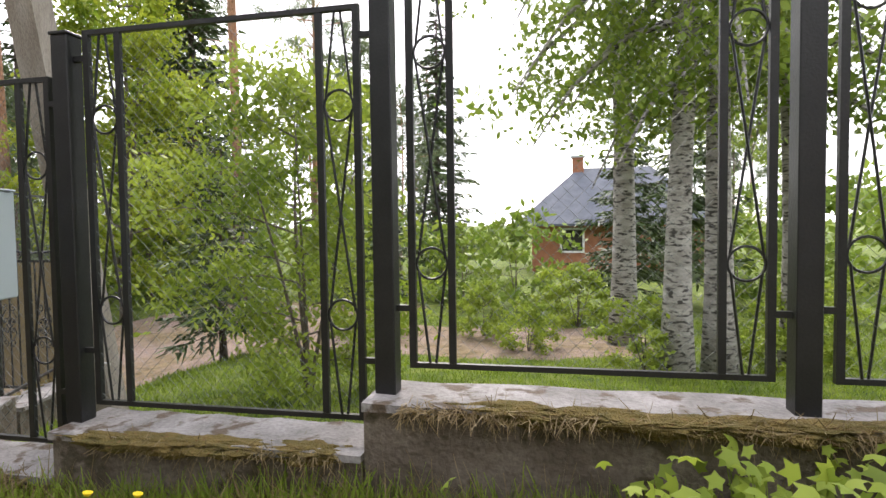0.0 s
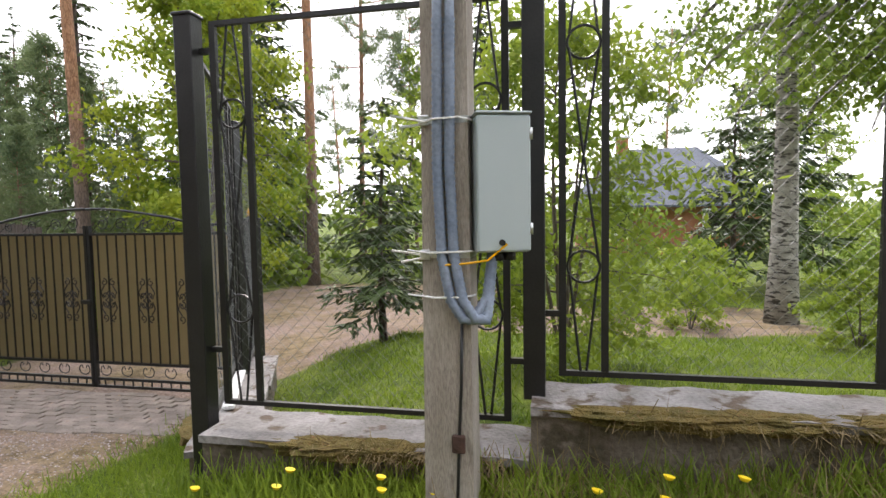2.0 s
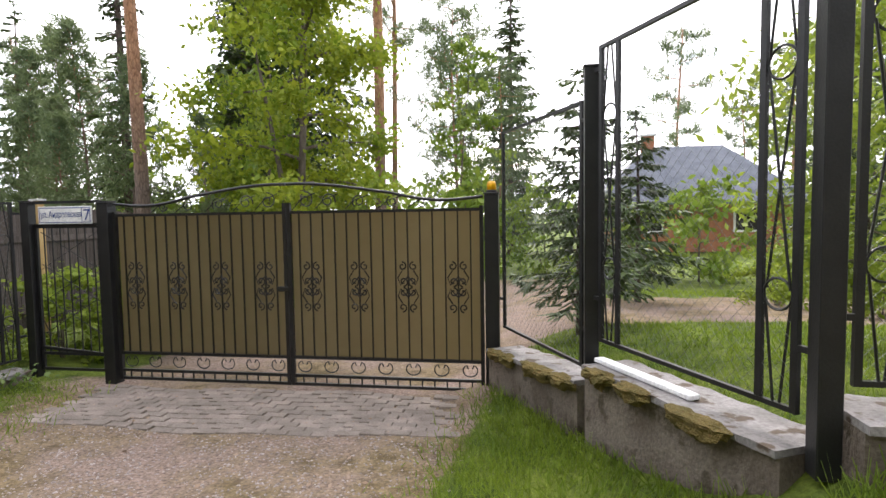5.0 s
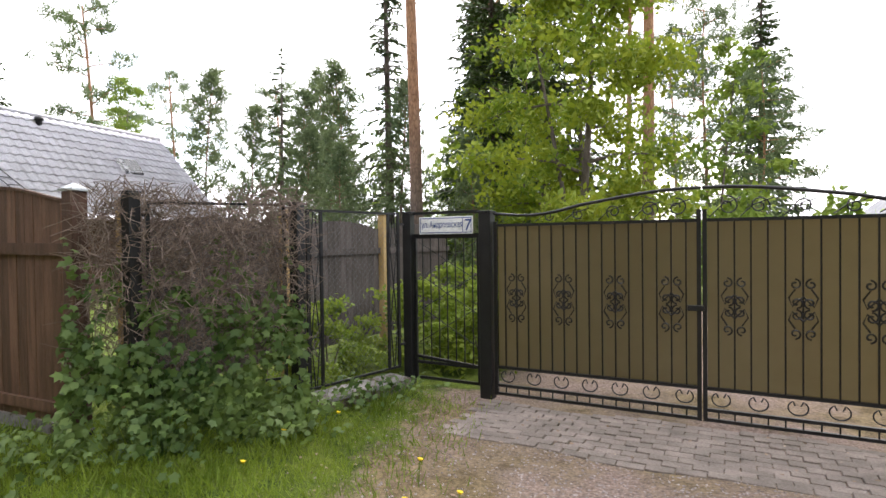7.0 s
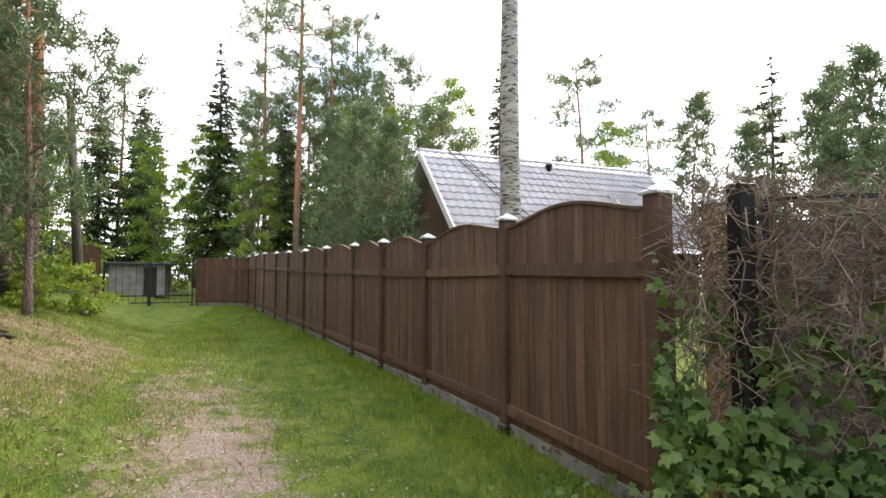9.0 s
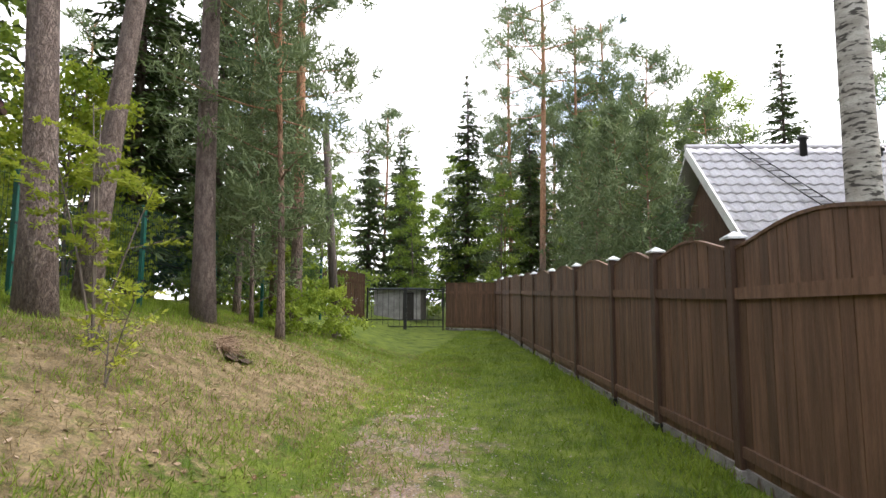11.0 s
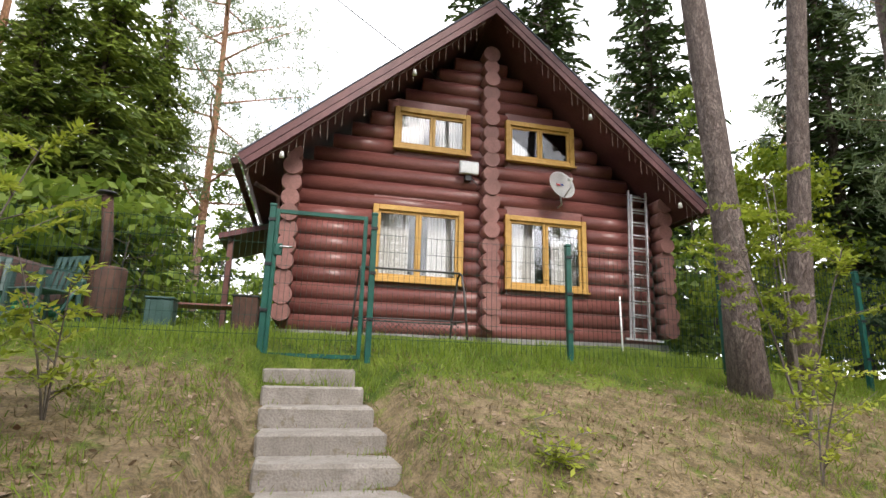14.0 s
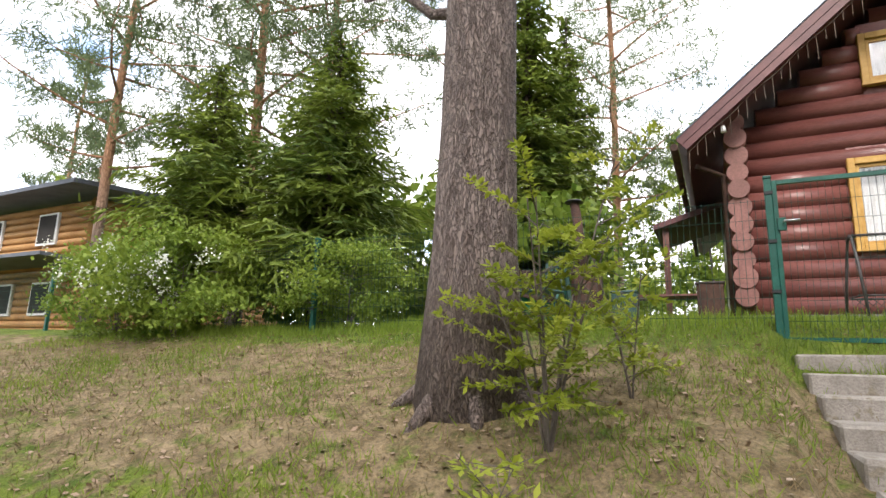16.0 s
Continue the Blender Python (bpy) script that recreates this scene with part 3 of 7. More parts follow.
def scroll(cx, cz, r, turns, start, sense, n=18):
    return [(cx + r * (1 - 0.72 * k / n) * math.cos(start + sense * turns * 2 * math.pi * k / n), 0, cz + r * (1 - 0.72 * k / n) * math.sin(start + sense * turns * 2 * math.pi * k / n)) for k in range(n + 1)]


def motif_mesh():
    bm = bmesh.new()
    for sx in (-1, 1):
        for sz in (-1, 1):
            tube(scroll(sx * 0.055, sz * 0.2, 0.042, 1.1, math.pi / 2 * sz, sx * sz), 0.007, 4, bm, cap=False)
            tube([(sx * 0.055, 0, sz * 0.16), (sx * 0.1, 0, sz * 0.09), (sx * 0.075, 0, sz * 0.02), (0, 0, sz * 0.1)], 0.007, 4, bm, cap=False)
            tube(scroll(sx * 0.045, sz * 0.05, 0.045, 1.1, -math.pi / 2 * sz, -sx * sz), 0.007, 4, bm, cap=False)
    me = bpy.data.meshes.new("scroll_motif")
    bm.to_mesh(me)
    bm.free()
    me.materials.append(M_BLACK)
    return me


def lower_scroll_mesh():
    bm = bmesh.new()
    for s in (-1, 1):
        tube([(s * 0.0, 0, -0.055)] + [(s * 0.07 * math.sin(a), 0, -0.055 + 0.06 * (1 - math.cos(a))) for a in np.linspace(0.4, 2.6, 8)] + [(s * 0.02, 0, 0.02)], 0.006, 4, bm, cap=False)
    me = bpy.data.meshes.new("lower_scroll")
    bm.to_mesh(me)
    bm.free()
    me.materials.append(M_BLACK)
    return me


ME_MOTIF, ME_LOW = motif_mesh(), lower_scroll_mesh()


def gate_leaf(x0, x1, rise_at):
    """One leaf; rise_at: 1 when the arched top rises towards x1."""
    g = empty("gate_leaf", pose(x0, GY, -0.6), "black wrought iron gate leaf with scrolls and bronze polycarbonate sheet", "gate", "driveway gate leaves")
    L, t = x1 - x0, 0.035
    f = box(0, t, -0.02, 0.02, 0.03, 1.86 if rise_at == 0 else 1.8)
    part("stile", f, M_BLACK, g)
    part("stile", box(L - t, L, -0.02, 0.02, 0.03, 1.86 if rise_at == 1 else 1.8), M_BLACK, g)
    for z in (0.03, 0.115, 0.3, 1.75):
        part("rail", box(t, L - t, -0.015, 0.015, z, z + 0.028), M_BLACK, g)
    pts = []
    for k in range(25):
        u = k / 24
        s = u if rise_at else 1 - u
        pts.append((u * L, 0, 1.885 + 0.16 * float(smooth(0.15, 0.95, s)) - 0.03 * math.sin(min(1, s * 2.2) * math.pi)))
    part("arched_rail", tube(pts, 0.016, 6), M_BLACK, g)
    for k, s0 in enumerate((0.3, 0.45, 0.62, 0.78, 0.9)):
        top = bmesh.new()
        u = s0 if rise_at else 1 - s0
        r = 0.03 + 0.06 * s0
        tube([(p[0] + 0, p[1], p[2]) for p in scroll(u * L, 1.82 + 0.07 * s0, r, 1.3, k * 2.0, 1 if k % 2 else -1)], 0.006, 4, top, cap=False)
        tube([(u * L - 0.14, 0, 1.79), (u * L - 0.04, 0, 1.84 + 0.06 * s0), (u * L + 0.1, 0, 1.86 + 0.1 * s0)], 0.005, 4, top, cap=False)
        part("top_scroll", top, M_BLACK, g)
    n = 16
    for k in range(1, n):
        x = L * k / n
        part("bar", box(x - 0.0065, x + 0.0065, -0.0065, 0.0065, 0.328, 1.75), M_BLACK, g)
        part("short_bar", box(x - 0.006, x + 0.006, -0.006, 0.006, 0.058, 0.115), M_BLACK, g)
    for k in range(4):
        data_part("scroll_motif", ME_MOTIF, g, pose(L * (2 + 4 * k) / n, -0.012, 1.03))
    for k in range(7):
        data_part("lower_scroll", ME_LOW, g, pose(L * (k + 0.5) / 7, 0, 0.222))
    part("polycarbonate_sheet", box(t + 0.002, L - t - 0.002, 0.022, 0.03, 0.31, 1.76), M_SHEET, g, "bronze translucent polycarbonate sheet")
    if rise_at == 1:
        part("lock", box(L - 0.11, L + 0.03, -0.035, -0.02, 0.98, 1.03, 0.004), M_BLACK, g)
    return g


def big_post(x, z1, lamp=False):
    p = empty("gate_post", pose(x, GY, gz(x, GY) - 0.05), "thick black square steel gate post", "post", "gate posts")
    h = z1 - gz(x, GY) + 0.05
    part("post_body", box(-0.065, 0.065, -0.065, 0.065, 0, h, 0.005), M_BLACK, p)
    part("post_cap", box(-0.072, 0.072, -0.072, 0.072, h + 0.001, h + 0.018, 0.004), M_BLACK, p)
    return h


big_post(-9.35, 1.3)
big_post(-5.31, 1.3)
gate_leaf(-9.27, -7.345, 1)
gate_leaf(-7.335, -5.39, 0)
lamp = empty("warning_lamp", pose(-5.31, GY, 1.32), "amber plastic warning lamp on the gate post", "lamp")
part("lamp_base", tube([(0, 0, 0), (0, 0, 0.02)], 0.05, 14), M_BLACK, lamp)
part("lens", tube([(0, 0, 0.021), (0, 0, 0.08), (0, 0, 0.1)], [0.045, 0.042, 0.03], 14), M_AMBER, lamp, "amber plastic lens")

# wicket door with the street sign
fence_post(-10.28, 5.12, -0.6, 1.32, 0.1)
wk = empty("wicket_gate", pose(-10.22, 5.14, -0.55), "black metal wicket gate with thin bars and diagonal brace", "gate")
part("frame", box(0, 0.03, -0.015, 0.015, 0.05, 1.62, bm=box(0.76, 0.79, -0.015, 0.015, 0.05, 1.62)), M_BLACK, wk)
for z in (0.05, 0.22, 1.59):
    part("rail", box(0.03, 0.76, -0.012, 0.012, z, z + 0.03), M_BLACK, wk)
part("brace", bar((0.03, 0, 0.3), (0.76, 0, 0.24), 0.03), M_BLACK, wk)
for k in range(7):
    part("bar", box(0.1 + 0.1 * k, 0.11 + 0.1 * k, -0.005, 0.005, 0.25, 1.59), M_BLACK, wk)
for k in range(3):
    part("rod", tube([(0.05, 0.01, 0.45 + 0.35 * k), (0.74, 0.01, 0.85 + 0.35 * k)], 0.004, 4), M_BLACK, wk)
    part("rod", tube([(0.74, 0.014, 0.45 + 0.35 * k), (0.05, 0.014, 0.85 + 0.35 * k)], 0.004, 4), M_BLACK, wk)
lint = empty("wicket_lintel", pose(-10.27, 5.14, 1.06), "black steel lintel frame above the wicket gate", "frame")
part("rail", box(0.05, 0.85, -0.015, 0.015, 0.0, 0.03), M_BLACK, lint)
part("rail", box(0.05, 0.85, -0.015, 0.015, 0.24, 0.27), M_BLACK, lint)
sign = empty("street_sign", pose(-10.13, 5.105, 1.085), "white enamel street sign with blue border and number", "sign")
part("plate", box(0, 0.64, -0.008, 0.008, 0, 0.185, 0.003), M_WHITE, sign)
part("border", box(0.012, 0.628, -0.0095, -0.0085, 0.012, 0.02, bm=box(0.012, 0.628, -0.0095, -0.0085, 0.165, 0.173, bm=box(0.012, 0.02, -0.0095, -0.0085, 0.02, 0.165, bm=box(0.62, 0.628, -0.0095, -0.0085, 0.02, 0.165)))), M_BLUE, sign)


def text_part(body, size, x, z, parent, material, y=-0.0105):
    cu = bpy.data.curves.new("lettering", "FONT")
    cu.body, cu.size, cu.extrude = body, size, 0.0008
    tmp = bpy.data.objects.new("lettering", cu)
    scene.collection.objects.link(tmp)
    me = bpy.data.meshes.new_from_object(tmp.evaluated_get(bpy.context.evaluated_depsgraph_get()))
    bpy.data.objects.remove(tmp)
    bpy.data.curves.remove(cu)
    me.materials.clear()
    me.materials.append(material)
    ob = data_part("lettering", me, parent, pose(x, y, z, 90, 0, 0))
    return ob


ob = text_part("ул. Андреевская", 0.075, 0.03, 0.07, sign, M_BLUE)
ob.scale = (0.83, 1.25, 1)
text_part("7", 0.17, 0.545, 0.035, sign, M_BLUE)
part("divider", box(0.525, 0.53, -0.0095, -0.0085, 0.02, 0.165), M_BLUE, sign)

# return panel beside the wicket and the vine-grown panel
WP = (-10.57, 3.67)
fence_post(*WP, -0.4, 1.36, 0.1)
metal_panel(WP, (-10.28, 5.05), -0.35, 1.32, (True, True), inner=0.15)
fence_post(-11.27, 2.58, -0.6, 1.42, 0.1)
metal_panel((-11.27, 2.58), WP, -0.2, 1.36, (False, False))
wall_section(-10.66, -10.33, 3.9, 5.0, -0.46, -0.9)

# ---- brown board fence ----
FENCE = [(-11.78, 2.45), (-13.77, 2.28), (-15.98, 2.085), (-17.6, 1.79), (-19.08, 1.53), (-21.05, 1.18), (-23.0, 0.83), (-25.0, 0.475), (-26.8, 0.15), (-29.05, -0.25), (-31.0, -0.6), (-33.0, -0.95)]


def wood_post(x, y, ang, light):
    z = gz(x, y)
    p = empty("wooden_fence_post", Matrix.Translation((x, y, z - 0.1)) @ Matrix.Rotation(ang, 4, "Z"), "brown stained square fence post with metal cap", "post", "brown fence posts")
    part("post_body", box(-0.06, 0.06, -0.075, 0.06, 0, 2.12, 0.006), M_POSTW, p)
    bm = bmesh.new()
    box(-0.085, 0.085, -0.085, 0.085, 2.121, 2.14, bm=bm)
    bmesh.ops.create_cone(bm, segments=4, radius1=0.115, radius2=0.01, depth=0.05, matrix=Matrix.Translation((0, 0, 2.166)) @ Matrix.Rotation(radians(45), 4, "Z"))
    part("cap", bm, M_CAP, p, "grey zinc pyramid cap")
    part("foot", box(-0.075, 0.075, -0.075, 0.075, 0.02, 0.2, 0.01), M_SLAB if light else M_BLACK, p)


def board_panel(a, b, rise=0.13):
    a, b = Vector((*a, gz(*a))), Vector((*b, gz(*b)))
    d = b - a
    L = Vector((d.x, d.y, 0)).length
    P = empty("board_fence_panel", Matrix.Translation(a) @ Matrix.Rotation(math.atan2(d.y, d.x), 4, "Z"), "brown stained board fence panel with gently arched top", "fence", "brown fence panels")
    n = 16
    w = (L - 0.11) / n

    def base(x):
        return d.z * x / L

    for k in range(n):
        x0 = 0.055 + k * w
        bm = bmesh.new()
        h = []
        for x in (x0 + 0.003, x0 + w - 0.003):
            u = x / L
            h.append(base(x) + 1.93 + rise * math.sin(math.pi * u) ** 1.5)
        j = random.uniform(-0.004, 0.004)
        v = []
        for y in (-0.012 + j, 0.012 + j):
            v.append([bm.verts.new(c) for c in ((x0 + 0.003, y, base(x0) + 0.12), (x0 + w - 0.003, y, base(x0 + w) + 0.12), (x0 + w - 0.003, y, h[1]), (x0 + 0.003, y, h[0]))])
        f, q = v
        bm.faces.new(f)
        bm.faces.new(q[::-1])
        for i in range(4):
            bm.faces.new((f[i], q[i], q[(i + 1) % 4], f[(i + 1) % 4]))
        bmesh.ops.recalc_face_normals(bm, faces=bm.faces)
        part("board", bm, M_PLANK, P)
    for s in (1, -1):
        for z, t in ((0.2, 0.09), (1.5, 0.1)):
            bm = bar((0.056, 0.028 * s, base(0.055) + z + t / 2), (L - 0.056, 0.028 * s, base(L - 0.055) + z + t / 2), 0.03, t)
            part("rail", bm, M_PLANK, P)
    pts = [(0.056 + (L - 0.112) * k / 16, 0, base(L * k / 16) + 1.945 + rise * math.sin(math.pi * k / 16) ** 1.5) for k in range(17)]
    top = bmesh.new()
    for p, q in zip(pts, pts[1:]):
        bar(p, (q[0] + 0.004, 0, q[2]), 0.05, 0.025, top)
    part("top_trim", top, M_PLANK, P)
    part("plinth", bar((0.05, 0, base(0) + 0.06), (L - 0.05, 0, base(L) + 0.06), 0.04, 0.1), M_SLAB, P)


for i, (p, q) in enumerate(zip(FENCE, FENCE[1:])):
    board_panel(p, q)
for i, p in enumerate(FENCE):
    q = FENCE[min(i + 1, len(FENCE) - 1)] if i < len(FENCE) - 1 else FENCE[i]
    wood_post(*p, math.atan2(FENCE[i][1] - FENCE[i - 1][1], FENCE[i][0] - FENCE[i - 1][0]) if i else 0.1, i == 2)
FAR2, FAR3, FAR4 = (-33.5, -3.1), (-33.0, -6.3), (-32.6, -9.5)
board_panel(FENCE[-1], FAR2, 0.0)
board_panel(FAR3, (-32.8, -7.9), 0.0)
board_panel((-32.8, -7.9), FAR4, 0.0)
# grey back fence beyond the wicket
back = [(-11.75, 2.8), (-11.7, 4.65), (-11.6, 6.5), (-11.5, 8.4)]
for p, q in zip(back, back[1:]):
    a, d = Vector((*p, gz(*p))), Vector((*q, 0)) - Vector((*p, 0))
    P = empty("grey_board_fence", Matrix.Translation(a) @ Matrix.Rotation(math.atan2(d.y, d.x), 4, "Z"), "weathered grey board fence panel with bowed top", "fence", "grey fence panels")
    for k in range(15):
        x0 = 0.05 + k * (d.length - 0.1) / 15
        part("board", box(x0 + 0.003, x0 + (d.length - 0.1) / 15 - 0.003, -0.011, 0.011, 0.25, 1.72 + 0.12 * math.sin(math.pi * x0 / d.length)), M_GREYWOOD, P)
    for z in (0.45, 1.4):
        part("rail", box(0.0, d.length, -0.045, -0.012, z, z + 0.08), M_GREYWOOD, P)
    part("post", box(-0.05, 0.05, -0.1, -0.0, 0, 1.95, 0.004), M_NEWWOOD, P, "pale new wooden post")
    part("post_cap", box(-0.07, 0.07, -0.12, 0.02, 1.951, 1.975, 0.004), M_CAP, P)

# far gate at the lane's end
fg = empty("lane_gate", pose(*FAR2, gz(*FAR2)), "black metal frame gate with thin bars closing the lane", "gate")
dv = Vector(FAR3) - Vector(FAR2)
fg.matrix_basis = Matrix.Translation((*FAR2, gz(*FAR2))) @ Matrix.Rotation(math.atan2(dv.y, dv.x), 4, "Z")
GL = dv.length
for x in (0.06, GL / 2 - 0.03, GL / 2 + 0.03, GL - 0.06):
    part("upright", box(x - 0.035, x + 0.035, -0.035, 0.035, 0.0, 1.75), M_BLACK, fg)
for z in (0.12, 0.4, 1.65):
    part("rail", box(0.1, GL - 0.1, -0.02, 0.02, z, z + 0.04), M_BLACK, fg)
for k in range(1, 14):
    x = GL * k / 14
    part("bar", box(x - 0.008, x + 0.008, -0.008, 0.008, 0.16, 1.65), M_BLACK, fg)
shed = empty("lean_to_shed", pose(-38.5, -6.2, gz(-38.5, -6.2)) @ Matrix.Diagonal((0.8, 0.8, 0.8, 1)), "small grey plank shed with a dark doorway", "shed")
part("wall", box(0, 0.2, -1.6, 1.4, 0, 1.9), M_FND, shed, "pale grey rendered wall")
part("wall", box(-2, 0.0, 1.2, 1.4, 0, 1.9), M_GREYWOOD, shed)
part("roof", box(-2.3, 0.5, -1.9, 1.7, 1.91, 2.0), M_SLATE, shed)
# near-black slab on the wall, painted shade of the open doorway
part("door", box(0.201, 0.24, 0.3, 1.0, 0, 1.7), M_DARK, shed)

# ---- log house ----
HX0, HX1, HY, HYB = -17.95, -10.45, -9.75, -17.5
APX, APZ, SLOPE = -14.03, 8.19, 0.862
LR, LS, LZ0 = 0.165, 0.288, 1.78
house = empty("log_house", pose(-0.455, 0, -0.02), "maroon painted round log house with ochre window frames and steep roof", "house")
WINS = [(-13.68, -11.94, 2.58, 4.03), (-16.26, -14.52, 2.58, 4.06), (-13.79, -12.26, 5.18, 6.06), (-16.05, -14.54, 5.2, 6.08)]


def under_roof(z):
    """Half-width of the gable at height z, beneath the roof."""
    return min(3.74, (APZ - 0.35 - z) / SLOPE)


def log_part(x0, x1, z, y, along="x"):
    p = [(x0, y, z), (x1, y, z)] if along == "x" else [(y, x0, z), (y, x1, z)]
    part("log", tube(p, LR, 14), M_LOG, house)


course = 0
z = LZ0
while z < 7.6:
    hw = under_roof(z + 0.1)
    if hw > 0.3:
        segs = [(max(HX0, APX - hw), min(HX1, APX + hw))]
        for (a, b, c, d) in WINS:
            if c - 0.05 < z < d + 0.05:
                segs = [s for (p, q) in segs for s in (((p, min(q, a + 0.06)), (max(p, b - 0.06), q)) if p < b and q > a else ((p, q),)) if s[1] - s[0] > 0.08]
        for p, q in segs:
            log_part(p, q, z, HY)
        for cx in (HX0, -14.17, HX1):
            if abs(cx - APX) < hw + 0.5 and (cx == -14.17 or z < 4.9):
                part("log_end", tube([(cx, HY, z + LS / 2), (cx, HY + 0.42 + 0.03 * math.sin(course * 2.3), z + LS / 2)], LR * (1.0 + 0.06 * math.sin(course * 1.7)), 16), M_LOGEND, house)
        if z < 4.6:
            for cx in (HX0, HX1):
                log_part(HYB, HY - 0.01, z + LS / 2, cx, "y")
    z += LS
    course += 1
part("foundation", box(HX0 - 0.1, HX1 + 0.1, HYB, HY + 0.12, 0.9, LZ0 - 0.13), M_FND, house)
# near-black floor, ceiling and added backings paint the rooms' shade behind the windows
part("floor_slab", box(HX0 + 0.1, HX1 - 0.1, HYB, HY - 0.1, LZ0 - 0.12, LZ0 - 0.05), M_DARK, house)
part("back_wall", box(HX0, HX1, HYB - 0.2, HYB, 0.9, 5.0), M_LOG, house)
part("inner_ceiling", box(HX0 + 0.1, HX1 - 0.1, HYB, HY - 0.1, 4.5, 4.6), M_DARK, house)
part("dark_backing", box(HX0 + 0.2, HX1 - 0.2, HY - 2.3, HY - 2.2, LZ0, 4.5), M_DARK, house)
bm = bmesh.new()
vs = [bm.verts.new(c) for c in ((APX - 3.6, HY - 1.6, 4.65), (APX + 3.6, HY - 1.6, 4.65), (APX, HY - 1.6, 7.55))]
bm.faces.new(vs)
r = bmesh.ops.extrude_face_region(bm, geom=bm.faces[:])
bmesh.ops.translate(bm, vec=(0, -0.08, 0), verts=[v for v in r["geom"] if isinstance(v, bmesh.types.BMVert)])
part("attic_dark_backing", bm, M_DARK, house)
RY0, RY1 = HY + 1.05, HYB - 0.8
for s in (-1, 1):
    ex = APX + s * 4.42
    ez = APZ - 4.42 * SLOPE
    nrm = Vector((s * SLOPE, 0, 1)).normalized()
    bm = bmesh.new()
    rows = []
    for y in (RY0, RY1):
        rows.append([bm.verts.new(c) for c in ((APX, y, APZ), (ex, y, ez), (ex - nrm.x * 0.2, y, ez - nrm.z * 0.2), (APX, y, APZ - 0.27))])
    for k in range(4):
        bm.faces.new((rows[0][k], rows[0][(k + 1) % 4], rows[1][(k + 1) % 4], rows[1][k]))
    bm.faces.new(rows[0])
    bm.faces.new(rows[1][::-1])
    bmesh.ops.recalc_face_normals(bm, faces=bm.faces)
    part("roof_slope", bm, M_ROOFM, house, "maroon metal roof slope")
    for k, (o0, o1) in enumerate(((0.02, 0.14), (0.15, 0.25))):
        bm = bmesh.new()
        for (px, pz) in ((APX, APZ), (ex, ez)):
            for o in (o0, o1):
                for y in (RY0 + 0.002, RY0 + 0.03 - 0.008 * k):
                    if px == APX:
                        bm.verts.new((px + s * 0.001, y, pz - o * 1.32))
                    else:
                        bm.verts.new((px - nrm.x * o + s * 0.03, y, pz - nrm.z * o))
        bmesh.ops.convex_hull(bm, input=bm.verts)
        part("bargeboard", bm, M_ROOFM, house)
    part("gutter", tube([(ex + s * 0.05, RY0, ez - 0.12), (ex + s * 0.05, RY1, ez - 0.14)], 0.06, 10), M_RUST, house)
    part("ridge_strip", bar((APX, RY0 + 0.02, APZ + 0.012), (ex, RY0 + 0.02, ez + 0.012), 0.05, 0.02), M_SLATE, house)
part("downpipe", tube([(HX1 + 0.6, RY0 - 0.6, 4.1), (HX1 + 0.2, HY + 0.25, 3.95), (HX1 + 0.2, HY + 0.25, 1.6)], 0.045, 8), M_RUST, house)
for x, y0, y1 in ((HX1 + 0.1, HY + 0.2, HYB),):
    bm = bmesh.new()
    for px, pz in ((x, 4.35), (x + 1.5, 3.9)):
        for py in (-14.8, -12.4):
            for dz in (0, -0.12):
                bm.verts.new((px, py, pz + dz))
    bmesh.ops.convex_hull(bm, input=bm.verts)
    part("porch_roof", bm, M_ROOFM, house)
    part("porch_post", box(x + 1.2, x + 1.32, -12.7, -12.58, 0.9, 3.85), M_LOGEND, house)


